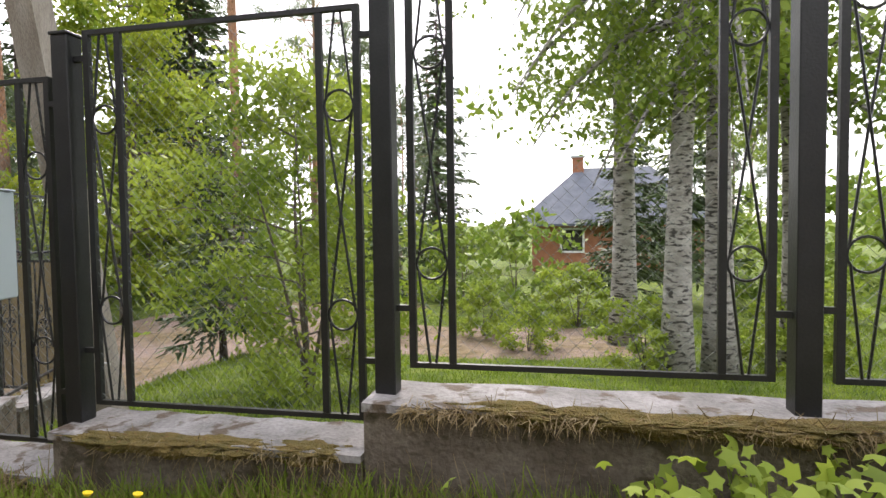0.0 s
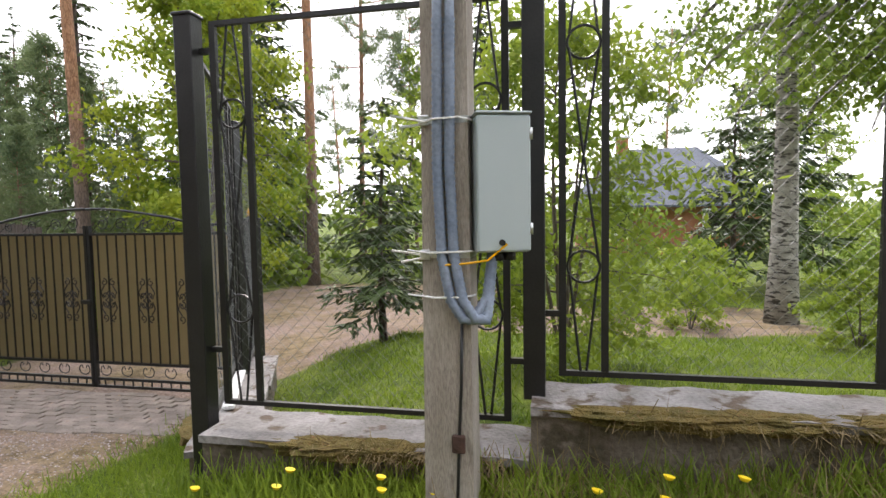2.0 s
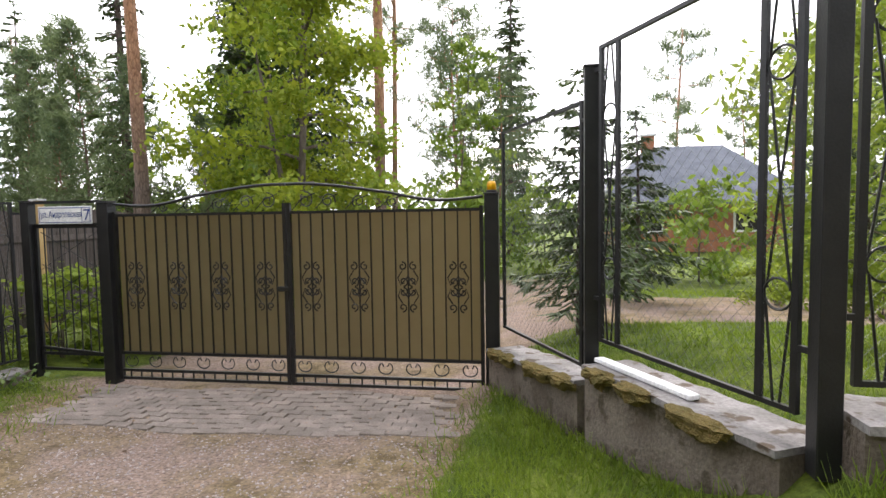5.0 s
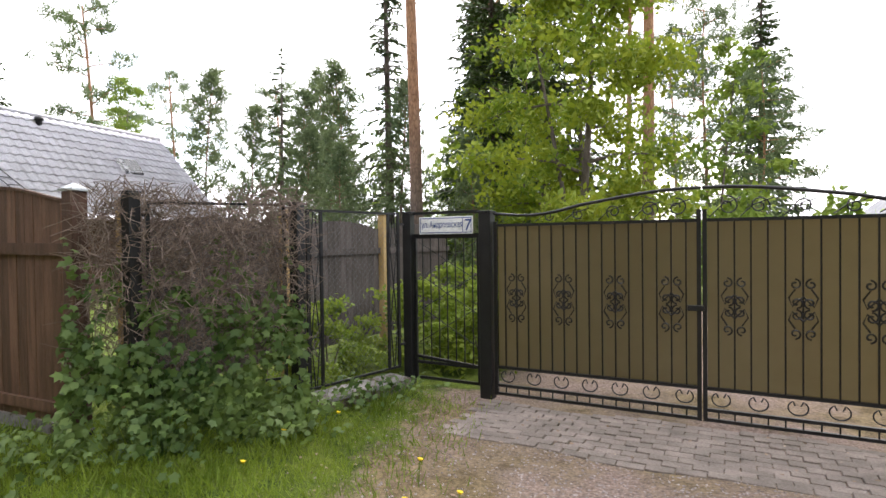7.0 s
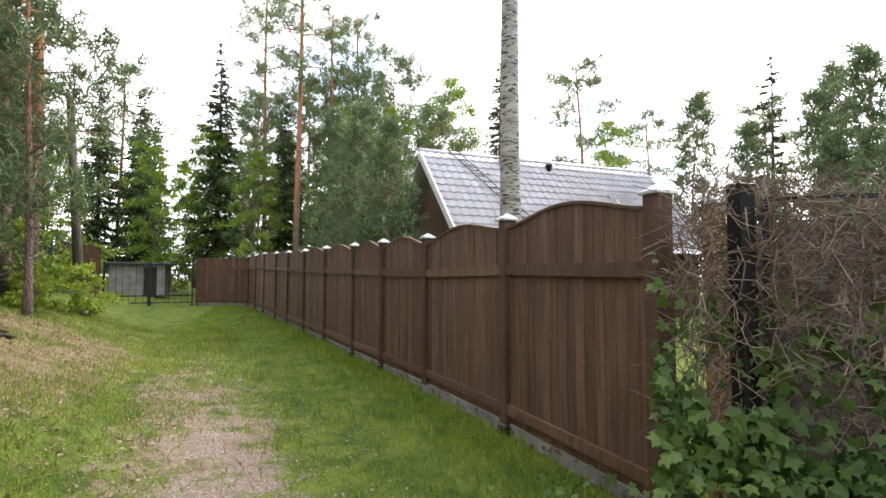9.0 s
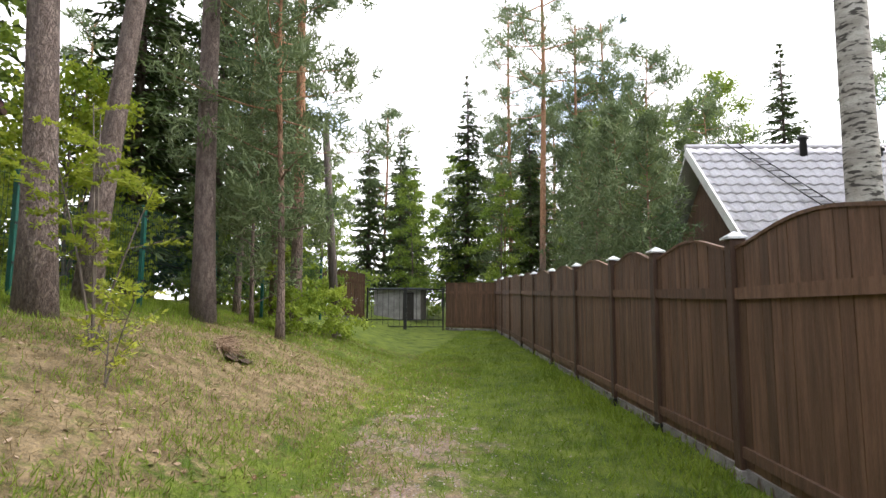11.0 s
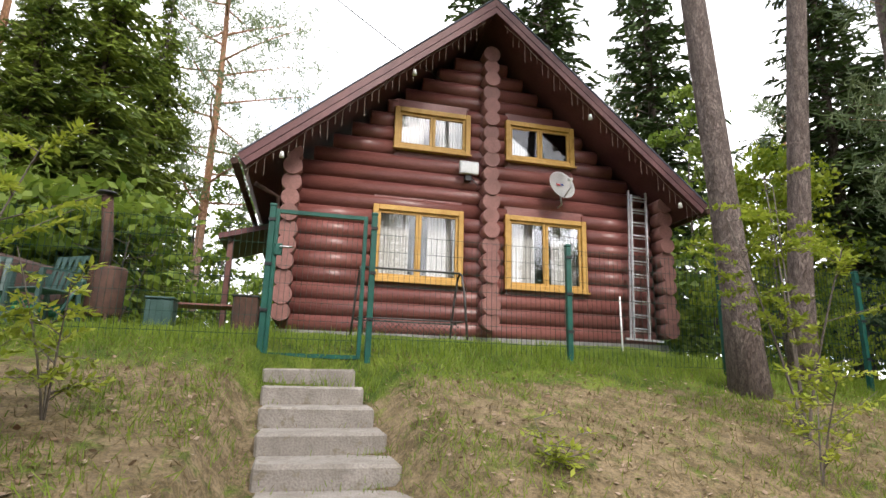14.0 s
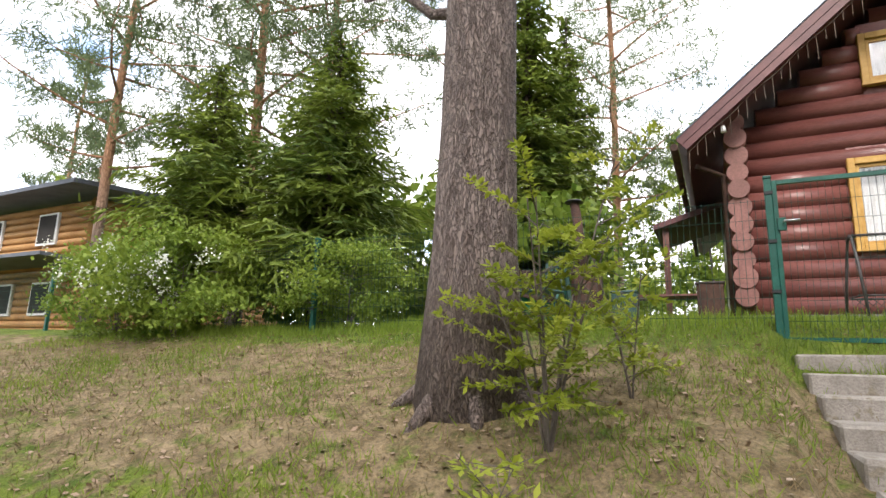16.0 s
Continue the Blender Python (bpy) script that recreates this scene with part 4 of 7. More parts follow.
def house_window(x0, x1, z0, z1, y):
    w = new("window")
    w.parent = house
    me = 0.1
    fr = box(x0, x0 + me, y - 0.14, y, z0, z1, 0.008)
    box(x1 - me, x1, y - 0.14, y, z0, z1, 0.008, fr)
    box(x0 + me, x1 - me, y - 0.14, y - 0.002, z1 - me, z1, 0.008, fr)
    box(x0 + me, x1 - me, y - 0.14, y - 0.002, z0, z0 + me, 0.008, fr)
    part("casing", fr, M_YELLOW, w, "ochre wooden casing")
    for za, zb in ((z0 - 0.2, z0 - 0.002), (z1 + 0.002, z1 + 0.2)):
        part("packing_board", box(x0 + 0.02, x1 - 0.02, y - 0.25, y - 0.1, za, zb), M_LOG, w)
    mid = (x0 + x1) / 2
    for a, b in ((x0 + me, mid - 0.004), (mid + 0.004, x1 - me)):
        s, e = 0.05, 0.001
        sf = box(a + e, a + s, y - 0.1, y - 0.05, z0 + me + e, z1 - me - e)
        box(b - s, b - e, y - 0.1, y - 0.05, z0 + me + e, z1 - me - e, bm=sf)
        box(a + s, b - s, y - 0.1, y - 0.052, z0 + me + e, z0 + me + s, bm=sf)
        box(a + s, b - s, y - 0.1, y - 0.052, z1 - me - s, z1 - me - e, bm=sf)
        part("sash", sf, M_YELLOW, w)
        g = part("pane", box(a + s, b - s, y - 0.082, y - 0.076, z0 + me + s, z1 - me - s), M_GLASS, w)
        g.visible_shadow = False
        # pleated curtains hang inside each sash, leaving a gap
        cu = bmesh.new()
        u0, u1 = (a, a + (b - a) * 0.72) if a < mid - 0.3 else (a + (b - a) * 0.18, b)
        n, prev = 40, None
        for k in range(n + 1):
            x = u0 + (u1 - u0) * k / n
            yy = y - 0.3 + 0.02 * math.sin(k * 1.35) + 0.008 * math.sin(k * 2.9)
            cur = (cu.verts.new((x, yy, z0 + 0.05)), cu.verts.new((x, yy, z1 - 0.05)))
            if prev:
                cu.faces.new((prev[0], cur[0], cur[1], prev[1])).smooth = True
            prev = cur
        c = part("curtain", cu, M_CURTAIN, w, "white pleated curtain")
    part("sill", box(x0 - 0.02, x1 + 0.02, y + 0.001, y + 0.05, z0 - 0.015, z0 + 0.02, 0.004), M_YELLOW, w)


for q in WINS:
    house_window(*q, HY + 0.21)


# ---- trees ----
def unit(v):
    return v / np.maximum(np.linalg.norm(v, axis=-1, keepdims=True), 1e-9)


def leaf_quads(c, size, up_bias=0.4, aspect=0.6):
    """Rhombic leaves at centres c."""
    n = len(c)
    d = unit(rng.normal(size=(n, 3)) - np.array([0, 0, 0.35]))
    s = unit(np.cross(d, unit(rng.normal(size=(n, 3)) + np.array([0, 0, up_bias]))))
    L = size * rng.uniform(0.65, 1.25, (n, 1))
    return np.stack([c - d * L * 0.5, c + s * L * aspect * 0.5, c + d * L * 0.5, c - s * L * aspect * 0.5], 1)


def blades(base, d, width, length, flat=None):
    """Long slim quads from base along d."""
    n = len(base)
    s = unit(np.cross(d, flat if flat is not None else unit(rng.normal(size=(n, 3))))) * (width * 0.5)
    tip = base + d * length
    return np.stack([base - s, base + s, tip + s * 0.35, tip - s * 0.35], 1)


def trunk_bm(h, r, lean=(0, 0), wob=0.1, taper=0.25, sides=12, flare=1.35, segs=12, seed=0):
    rg = random.Random(seed)
    pts, rad = [], []
    for k in range(segs + 1):
        u = k / segs
        pts.append((lean[0] * u * h + wob * math.sin(u * 4 + seed) * u, lean[1] * u * h + wob * math.cos(u * 3.3 + seed) * u - wob * u, u * h - (0.25 if k == 0 else 0)))
        rad.append(r * (taper + (1 - taper) * (1 - u)) * (1 + (flare - 1) * max(0, 1 - u * segs / 1.2)))
    return tube(pts, rad, sides), pts, rad


def finish_tree(name, label, trunk, bark, crown_me, m, limbs=None, cat="tree", group=""):
    t = empty(name, m, label, cat, group)
    part("trunk", trunk, bark, t)
    if limbs is not None:
        tagged(part("branching", limbs, bark, t), kind="stuff")
    if crown_me is not None:
        tagged(data_part("crown", crown_me, t), kind="stuff")
    return t


def broadleaf(name, label, h, spread, leaf, leaves, size, bark, r=0.08, crown_from=0.2, seed=1, stems=1, m=None, droop=0.0, top=0.35, limb_n=26, aspect=0.6):
    rg = np.random.default_rng(seed)
    trunk, pts, rad = trunk_bm(h * 0.92, r, (rg.uniform(-0.03, 0.03), rg.uniform(-0.03, 0.03)), 0.12 * h / 5, 0.12, 9, seed=seed)
    for s in range(stems - 1):
        a = rg.uniform(0, 6.28)
        q = [(math.cos(a) * spread * 0.45 * u ** 1.2, math.sin(a) * spread * 0.45 * u ** 1.2, h * 0.85 * u - 0.1) for u in np.linspace(0, 1, 8)]
        tube(q, [r * 0.75 * (1 - 0.85 * u) for u in np.linspace(0, 1, 8)], 6, trunk)
    limbs, cs = bmesh.new(), []
    for k in range(limb_n):
        u = crown_from + (0.97 - crown_from) * (k + rg.uniform(0, 1)) / limb_n
        a = k * 2.4 + rg.uniform(-0.4, 0.4)
        prof = math.sin(math.pi * min(1, max(0.06, (u - crown_from * 0.7) / (1.02 - crown_from * 0.7))) ** 0.75)
        ln = spread * (top + (1 - top) * prof) * rg.uniform(0.7, 1.12) * (1 if u < 0.85 else 0.7)
        p0 = np.array([np.interp(u * h, [p[2] for p in pts], [p[i] for p in pts]) for i in (0, 1)] + [u * h])
        rise = rg.uniform(0.15, 0.6) * (1 - droop)
        q = [p0 + np.array([math.cos(a) * ln * w, math.sin(a) * ln * w, ln * (rise * w - (0.35 + droop) * w * w)]) for w in (0, 0.35, 0.7, 1.0)]
        tube(q, [r * 0.35, r * 0.24, r * 0.14, r * 0.05], 5, limbs)
        # twigs with leaf sprays along the outer part
        for w in rg.uniform(0.25, 1.05, 7):
            c0 = p0 + np.array([math.cos(a) * ln * w, math.sin(a) * ln * w, ln * (rise * w - (0.35 + droop) * w * w)])
            tw = unit(rg.normal(size=3) * np.array([1, 1, 0.55]) + np.array([math.cos(a), math.sin(a), 0.1 - droop])) * spread * rg.uniform(0.12, 0.34)
            cs.append((c0, tw))
    per = max(3, leaves // len(cs))
    c = np.concatenate([c0 + tw * rng.uniform(0.1, 1.1, (per, 1)) + rng.normal(size=(per, 3)) * spread * 0.1 * np.array([1, 1, 0.7]) for c0, tw in cs])
    me = quads_mesh("crown", leaf_quads(c, size, 0.9, aspect), leaf)
    return finish_tree(name, label, trunk, bark, me, m or Matrix.Identity(4), limbs)


def spruce(name, label, h, spread, needle, seed, bark=None, bare=0.08, whorls=24, per=9, droop=0.35, m=None, dense=1.0, blade=0.05):
    rg = np.random.default_rng(seed)
    trunk, pts, rad = trunk_bm(h, max(0.05, h * 0.013), (0, 0), 0.06, 0.1, 10, seed=seed)
    limbs, out = bmesh.new(), []
    for w in range(whorls):
        u = bare + (0.99 - bare) * (w / (whorls - 1)) ** 0.92
        z0 = u * h
        ln0 = spread * (1 - u) ** 0.8 * (0.85 + 0.15 * math.sin(w * 1.7)) + 0.12
        for k in range(per if u < 0.8 else max(4, per - 3)):
            a = k * 2 * math.pi / per + w * 0.9 + rg.uniform(-0.3, 0.3)
            ln = ln0 * rg.uniform(0.6, 1.15)
            z = z0 + rg.uniform(-0.5, 0.5) * h / whorls
            dr = droop * (1 - u * 0.9)
            out_dir = np.array([math.cos(a), math.sin(a), 0.0])
            t = np.linspace(0, 1, 7)
            path = np.array([0, 0, z]) + out_dir * (ln * t)[:, None] + np.array([0, 0, 1.0]) * (ln * (0.15 * t - dr * 1.5 * t ** 1.6 + dr * 0.75 * t ** 3))[:, None]
            tube(path, list(0.02 * h / 8 * (1 - 0.8 * t)), 3, limbs, cap=False)
            nt = int(max(6, 26 * ln / spread * dense + 4))
            tt = rg.uniform(0.08, 1.0, nt)
            pb = np.stack([np.interp(tt, t, path[:, i]) for i in range(3)], 1)
            side = np.array([-out_dir[1], out_dir[0], 0.0])
            sg = rg.choice([-1, 1], nt)[:, None]
            d = unit(side * sg * rg.uniform(0.5, 1.0, (nt, 1)) + out_dir * rg.uniform(0.35, 0.9, (nt, 1)) + np.array([0, 0, -1]) * rg.uniform(0.05, 0.75, (nt, 1)))
            L = ln * (0.2 + 0.3 * (1 - tt[:, None])) * rg.uniform(0.5, 1.15, (nt, 1)) + 0.07
            out.append((pb, d, L))
    pb, d, L = (np.concatenate([o[i] for o in out]) for i in range(3))
    w0 = blade * h / 8
    # each twig carries three short needle brushes
    segs = []
    for f0, f1 in ((0.0, 0.45), (0.3, 0.75), (0.6, 1.05)):
        jit = rng.normal(size=pb.shape) * 0.16
        segs.append(blades(pb + d * L * f0, unit(d + jit), w0 * rng.uniform(0.7, 1.4, (len(pb), 1)), L * (f1 - f0), unit(np.array([0, 0, 1.0]) + rng.normal(size=pb.shape) * 0.5)))
    me = quads_mesh("crown", np.concatenate(segs), needle)
    return finish_tree(name, label, trunk, bark or M_BARK_DARK, me, m or Matrix.Identity(4), limbs)


def pine(name, label, h, r, crown_from, spread, seed, needle=None, bark=None, tufts=260, per=34, lean=(0, 0), m=None, limb_n=16, taper=0.35, size=0.15, spars=0, cone=False):
    rg = np.random.default_rng(seed)
    trunk, pts, rad = trunk_bm(h, r, lean, 0.18, taper, 14, seed=seed, segs=14)
    limbs, tc = bmesh.new(), []
    zs = [p[2] for p in pts]
    for k in range(limb_n):
        u = crown_from + (1 - crown_from) * (k + rg.uniform(0, 0.9)) / limb_n
        a = k * 2.4 + rg.uniform(-0.5, 0.5)
        v = (u - crown_from) / (1 - crown_from)
        ln = spread * (0.5 + 0.75 * math.sin(math.pi * min(1, 0.2 + 0.8 * v))) * rg.uniform(0.55, 1.1)
        if cone:
            ln = spread * ((1 - v) ** 0.75 + 0.08) * rg.uniform(0.75, 1.1)
        p0 = np.array([np.interp(u * h, zs, [p[i] for p in pts]) for i in (0, 1)] + [u * h])
        rise = rg.uniform(0.15, 0.55) if cone else rg.uniform(-0.1, 0.35)
        q = [p0 + np.array([math.cos(a + 0.25 * w) * ln * w, math.sin(a + 0.25 * w) * ln * w, ln * (rise * w + 0.12 * w * w)]) for w in (0, 0.3, 0.65, 1.0)]
        tube(q, [r * 0.3, r * 0.22, r * 0.14, r * 0.05], 5, limbs)
        for j in range(tufts // limb_n):
            w = rg.uniform(0.35, 1.08)
            c = p0 + np.array([math.cos(a + 0.25 * w) * ln * w, math.sin(a + 0.25 * w) * ln * w, ln * (rise * w + 0.12 * w * w)]) + rg.normal(size=3) * spread * np.array([0.16, 0.16, 0.09]) * (0.4 if cone else 1)
            tc.append(c)
    for k in range(spars):
        u = rg.uniform(min(0.3, crown_from * 0.5), crown_from)
        a = rg.uniform(0, 6.28)
        p0 = np.array([np.interp(u * h, zs, [p[i] for p in pts]) for i in (0, 1)] + [u * h])
        ln = rg.uniform(0.3, 1.2)
        tube([p0, p0 + np.array([math.cos(a), math.sin(a), 0.1]) * ln], [r * 0.12, r * 0.04], 4, limbs)
    tc = np.array(tc)
    n = len(tc) * per
    base = np.repeat(tc, per, 0) + rng.normal(size=(n, 3)) * spread * 0.045
    d = unit(rng.normal(size=(n, 3)) + np.array([0, 0, 0.55]))
    me = quads_mesh("crown", blades(base, d, size * 0.16, size * rng.uniform(0.7, 1.3, (n, 1))), needle or L_PINE)
    return finish_tree(name, label, trunk, bark or M_BARK_PINE, me, m or Matrix.Identity(4), limbs)


def at(x, y, s=1.0, rz=0.0, dz=0.0):
    return Matrix.Translation((x, y, gz(x, y) + dz)) @ Matrix.Rotation(rz, 4, "Z") @ Matrix.Diagonal((s, s, s, 1))


def again(src, x, y, s, rz, label=""):
    ob = copy_thing(src, Matrix.Translation((x, y, gz(x, y))) @ Matrix.Rotation(rz, 4, "Z"))
    ob.scale = (s, s, s)
    ob.rotation_euler = (0, 0, rz)
    ob.location = (x, y, gz(x, y))
    if label:
        ob["label"] = label
    return ob


# garden behind the black fence
rowan = broadleaf("rowan_tree", "bushy light green rowan tree on the garden lawn", 2.85, 1.2, L_ROWAN, 13000, 0.08, M_BARK_GREY, 0.03, 0.06, 3, 4, at(-2.15, 4.5), aspect=0.42)
maple = broadleaf("maple_tree", "broad yellow-green maple tree behind the gate", 7.6, 2.3, L_MAPLE, 18000, 0.14, M_BARK_GREY, 0.12, 0.16, 5, 3, at(-9.8, 11.0))
birch = broadleaf("birch_tree", "white-barked birch tree with hanging light foliage", 13, 2.3, L_BIRCH, 13000, 0.12, M_BARK_BIRCH, 0.19, 0.3, 8, 1, at(1.0, 8.75), droop=0.55, limb_n=34)
again(birch, 1.27, 6.25, 0.8, 2.0)
again(birch, 1.76, 6.5, 0.85, 3.6)
again(birch, 2.68, 6.95, 0.8, 5.1)
small_spruce = spruce("small_spruce", "small dark spruce on the lawn", 3.1, 1.05, L_SPRUCE, 4, whorls=13, per=7, m=at(-4.38, 6.6), blade=0.095, bare=0.17, dense=1.1)
again(small_spruce, 1.6, 13.2, 1.5, 1.0, "bluish young spruce in the garden")
again(small_spruce, 3.2, 15.2, 2.0, 2.2, "bluish young spruce in the garden")
again(small_spruce, -3.2, 9.6, 1.05, 4.0)
SP = spruce("tall_spruce", "tall dark green spruce with drooping branches", 16, 3.1, L_SPRUCE, 11, whorls=32, per=9, m=at(-12.6, 17.6), dense=1.0, blade=0.055)
PT = pine("tall_pine", "tall pine with bare reddish trunk and high crown", 20, 0.17, 0.5, 2.2, 21, tufts=330, per=22, m=at(-14.2, 12.0), size=0.26, limb_n=22, spars=5)
PY = pine("young_pine", "young pine with blue-green needle tufts", 6.0, 0.05, 0.06, 1.25, 23, tufts=336, per=11, m=at(-15.5, 13.4), size=0.23, limb_n=48, taper=0.1, cone=True)
PM = pine("bushy_pine", "middle-aged pine with blue-green crown reaching low", 10, 0.09, 0.22, 1.75, 27, tufts=480, per=18, m=at(-7.9, 21.9), size=0.24, limb_n=34, taper=0.2, spars=6)
SS = spruce("sparse_spruce", "thin sparse spruce with hanging ragged branches", 13, 1.3, L_SPRUCE, 33, whorls=34, per=5, m=at(-16.9, 14.9), dense=0.45, blade=0.05, droop=0.6)
BP = pine("broad_pine", "tall pine with spreading blue-green crown behind spruces", 14, 0.17, 0.34, 3.4, 35, tufts=560, per=24, m=at(0.6, -9.9), size=0.24, limb_n=26, taper=0.45, spars=4)
again(BP, -0.6, -11.6, 0.95, 2.1)
again(BP, 3.4, -7.9, 0.85, 4.4)
again(BP, -7.2, -21.4, 1.1, 1.2)
SL = spruce("shaggy_spruce", "fresh green spruce with light tips", 12.5, 2.5, L_SPRUCEL, 31, whorls=32, per=11, m=at(-5.9, -14.0), dense=1.5, blade=0.055)
DC = broadleaf("young_birch", "slender light green birch of the woods", 10, 1.6, L_BIRCH, 11000, 0.12, M_BARK_GREY, 0.07, 0.18, 41, 1, at(-37, 3.5), droop=0.2)

for x, y, s, r in ((-16.8, 22.5, 1.05, 1), (-14.8, 18.5, 0.9, 2), (-44.2, -3.3, 0.95, 1.1), (-47.2, 16.2, 1.08, 2.6), (-47, -10.4, 0.8, 0.3), (-24.5, -10.5, 0.9, 3), (-20.5, -19.5, 1.35, 4), (-24.5, -18, 1.35, 5), (-18.2, -21, 1.5, 5.5), (-27, -9.5, 0.95, 2.2), (-36, -11, 0.8, 1.7), (-46, -8, 0.75, 1.0), (-30, -14, 0.9, 0.4), (-41, 0.5, 0.7, 4), (-6, 28, 0.9, 1.4)):
    again(SP, x, y, s, r)
for x, y, s, r in ((-9.0, 14.4, 0.95, 1.0), (-44.4, -0.7, 0.95, 2.0), (-46, 5.1, 0.95, 3.0), (-37.5, 1.0, 1.0, 4), (-23.0, -5.0, 0.8, 2), (-23.5, -5.7, 0.85, 0.5), (-2.3, -16.5, 0.9, 2.6), (-28, -24, 0.9, 2), (-40, -14, 0.85, 5), (-11, 24, 0.85, 3), (-16, 22, 0.8, 4), (-40, 3, 0.8, 1.7)):
    again(PT, x, y, s, r)
for x, y, s, r in ((-27.5, 16.5, 1.45, 1), (-25.5, 17.2, 1.2, 2), (-22.3, 17.1, 1.25, 3), (-21.3, 18.2, 1.45, 4), (-23.8, 20, 1.5, 5), (-19.0, 14.5, 0.85, 6), (-20.5, 15, 0.9, 0.5), (-17.6, 13.2, 0.75, 2.4), (-24.6, 3.2, 1.0, 3), (-26.6, 2.9, 1.15, 4), (-28.8, 2.5, 1.1, 1.5), (-31.2, 2.3, 1.3, 0.2), (-33.5, 2.6, 1.3, 1.2), (-20.8, -4.9, 0.85, 2.1), (-12.8, 12.4, 0.7, 3.3), (-25.6, 3.9, 0.8, 5.2), (-35.5, 4.0, 1.5, 2.2)):
    again(PY, x, y, s, r)
for x, y, s, r in ((-6.3, 21.9, 0.76, 2.2), (-37.8, 6.3, 1.3, 1.0), (-34.5, 7.5, 0.95, 2.9), (-41, 4.0, 1.35, 4.0), (-19.8, -3.85, 0.78, 1.3), (-22.2, -6.0, 0.85, 4.1), (-48, -1.5, 1.3, 5.0), (-43, 1.6, 1.2, 0.7), (-40.5, -1.0, 0.8, 3.0), (-25.5, -6.6, 0.8, 0.2)):
    again(PM, x, y, s, r)
for x, y, s, r in ((-36, 5.5, 1.0, 1), (-46.6, 12, 1.6, 1.9), (-38.4, -1.0, 0.78, 2.3), (-33.5, 16.5, 0.95, 0.9), (-44, -3.5, 1.0, 2), (-47, 0.5, 1.1, 3), (-43, -6.5, 0.9, 4), (-38, 8, 1.1, 0.5), (-50, -5, 1.2, 2.5), (-12, -27, 1.0, 2), (-9, -29, 1.1, 4), (-31, -7.5, 0.6, 3), (7, 24, 1.0, 3.4)):
    again(DC, x, y, s, r)
again(SL, -5.0, -12.8, 0.78, 2.0)
again(SL, -6.3, -17.0, 0.9, 4.0)
again(SL, -3.2, -16.0, 0.85, 1.0)
near_spruce = spruce("dense_spruce", "dense dark spruce with fresh light tips by the green fence", 5.4, 2.7, L_SPRUCEL, 37, whorls=20, per=12, m=at(-4.55, -7.0), dense=1.9, blade=0.07, bare=0.2)
again(near_spruce, -2.4, -6.3, 0.92, 1.9)
again(near_spruce, -3.3, -8.2, 1.0, 3.1)
again(near_spruce, -0.9, -7.6, 0.85, 5.0)

# bank trees beside the log house
for x, y, h, r, lx, ly, sd, b in ((-15.9, -4.7, 14, 0.165, 0.035, 0.0, 51, M_BARK_OLD), (-17.16, -5.27, 15, 0.14, -0.06, 0.09, 52, M_BARK_OLD), (-19.2, -4.9, 15, 0.17, 0.012, 0, 53, M_BARK_OLD)):
    pine("pine_tree", "tall pine with grey scaly trunk on the bank", h, r, 0.62, 2.4, sd, tufts=240, per=26, lean=(lx, ly), m=at(x, y), bark=b, limb_n=14, size=0.24, taper=0.55)
pine("old_pine", "thick old pine with scaly grey bark and low branch", 14, 0.3, 0.5, 3.2, 61, tufts=300, per=26, m=at(-8.93, -3.2), bark=M_BARK_OLD, limb_n=16, taper=0.6, size=0.24)
birch_trunk, _, _ = trunk_bm(15, 0.19, (0.012, 0), 0.15, 0.4, 12, seed=4)
finish_tree("old_birch", "tall bare birch trunk with black-marked bark behind fence", birch_trunk, M_BARK_BIRCH, None, at(-17.3, 3.9))

# low branch stub of the old pine
ob = bpy.data.objects["old_pine"]
part("low_branch", tube([(0.1, 0.0, 2.95), (0.45, -0.1, 3.1), (0.8, -0.1, 3.45), (1.3, -0.3, 3.6)], [0.06, 0.045, 0.035, 0.02], 7), M_BARK_OLD, ob)
# the woods all round
DCF = broadleaf("distant_birch", "light green birch in the surrounding woods", 10, 1.7, L_BIRCH, 2400, 0.26, M_BARK_GREY, 0.07, 0.1, 43, 1, at(-58, 3.5), droop=0.2, limb_n=20)
SPF = spruce("distant_spruce", "dark spruce in the surrounding woods", 13, 2.6, L_SPRUCE, 13, whorls=18, per=7, m=at(-56, -9), dense=0.45, blade=0.11)
PTF = pine("distant_pine", "pine in the surrounding woods", 13, 0.13, 0.4, 2.0, 25, tufts=220, per=14, m=at(-55, -16), size=0.36, limb_n=14)
for x, y, s, r in ((-58, -7, 1.0, 1), (-61, -10.5, 1.15, 2), (-57, -3.5, 0.95, 3), (-63, -6, 1.2, 4), (-56, -9.5, 0.9, 5), (-60, -1.5, 1.1, 0.5), (-66, -13, 1.25, 2.5)):
    again(DCF, x, y, s, r)
again(SPF, -55, -6.0, 0.75, 0.4)
far_rng = random.Random(5)
for k in range(110):
    a = far_rng.uniform(0, 2 * math.pi)
    d = far_rng.uniform(30, 58)
    x, y = -10 + d * math.cos(a), d * math.sin(a)
    if (-36 < x < -20 and 2 < y < 16) or (-5 < x < 11 and 20 < y < 38):
        continue
    src, s = far_rng.choice([(DCF, 1.0), (DCF, 0.9), (SPF, 0.9), (PTF, 1.0), (PTF, 1.15), (SPF, 0.75)])
    if y > 20 and x > -6 and x < 14 and src is not PTF:
        s *= 0.6
    again(src, x, y, s * far_rng.uniform(0.8, 1.15), far_rng.uniform(0, 6))
for x, y, s, r in ((-10.5, -22, 0.9, 1), (-8, -24, 0.85, 2), (-12.8, -24, 0.8, 3), (-19.5, -16, 0.8, 4), (-22, -13, 0.9, 5), (-12.5, 15, 0.8, 0.4), (-7.5, 19, 0.8, 1.2), (-15, 18, 0.85, 2.9)):
    again(DCF, x, y, s, r)


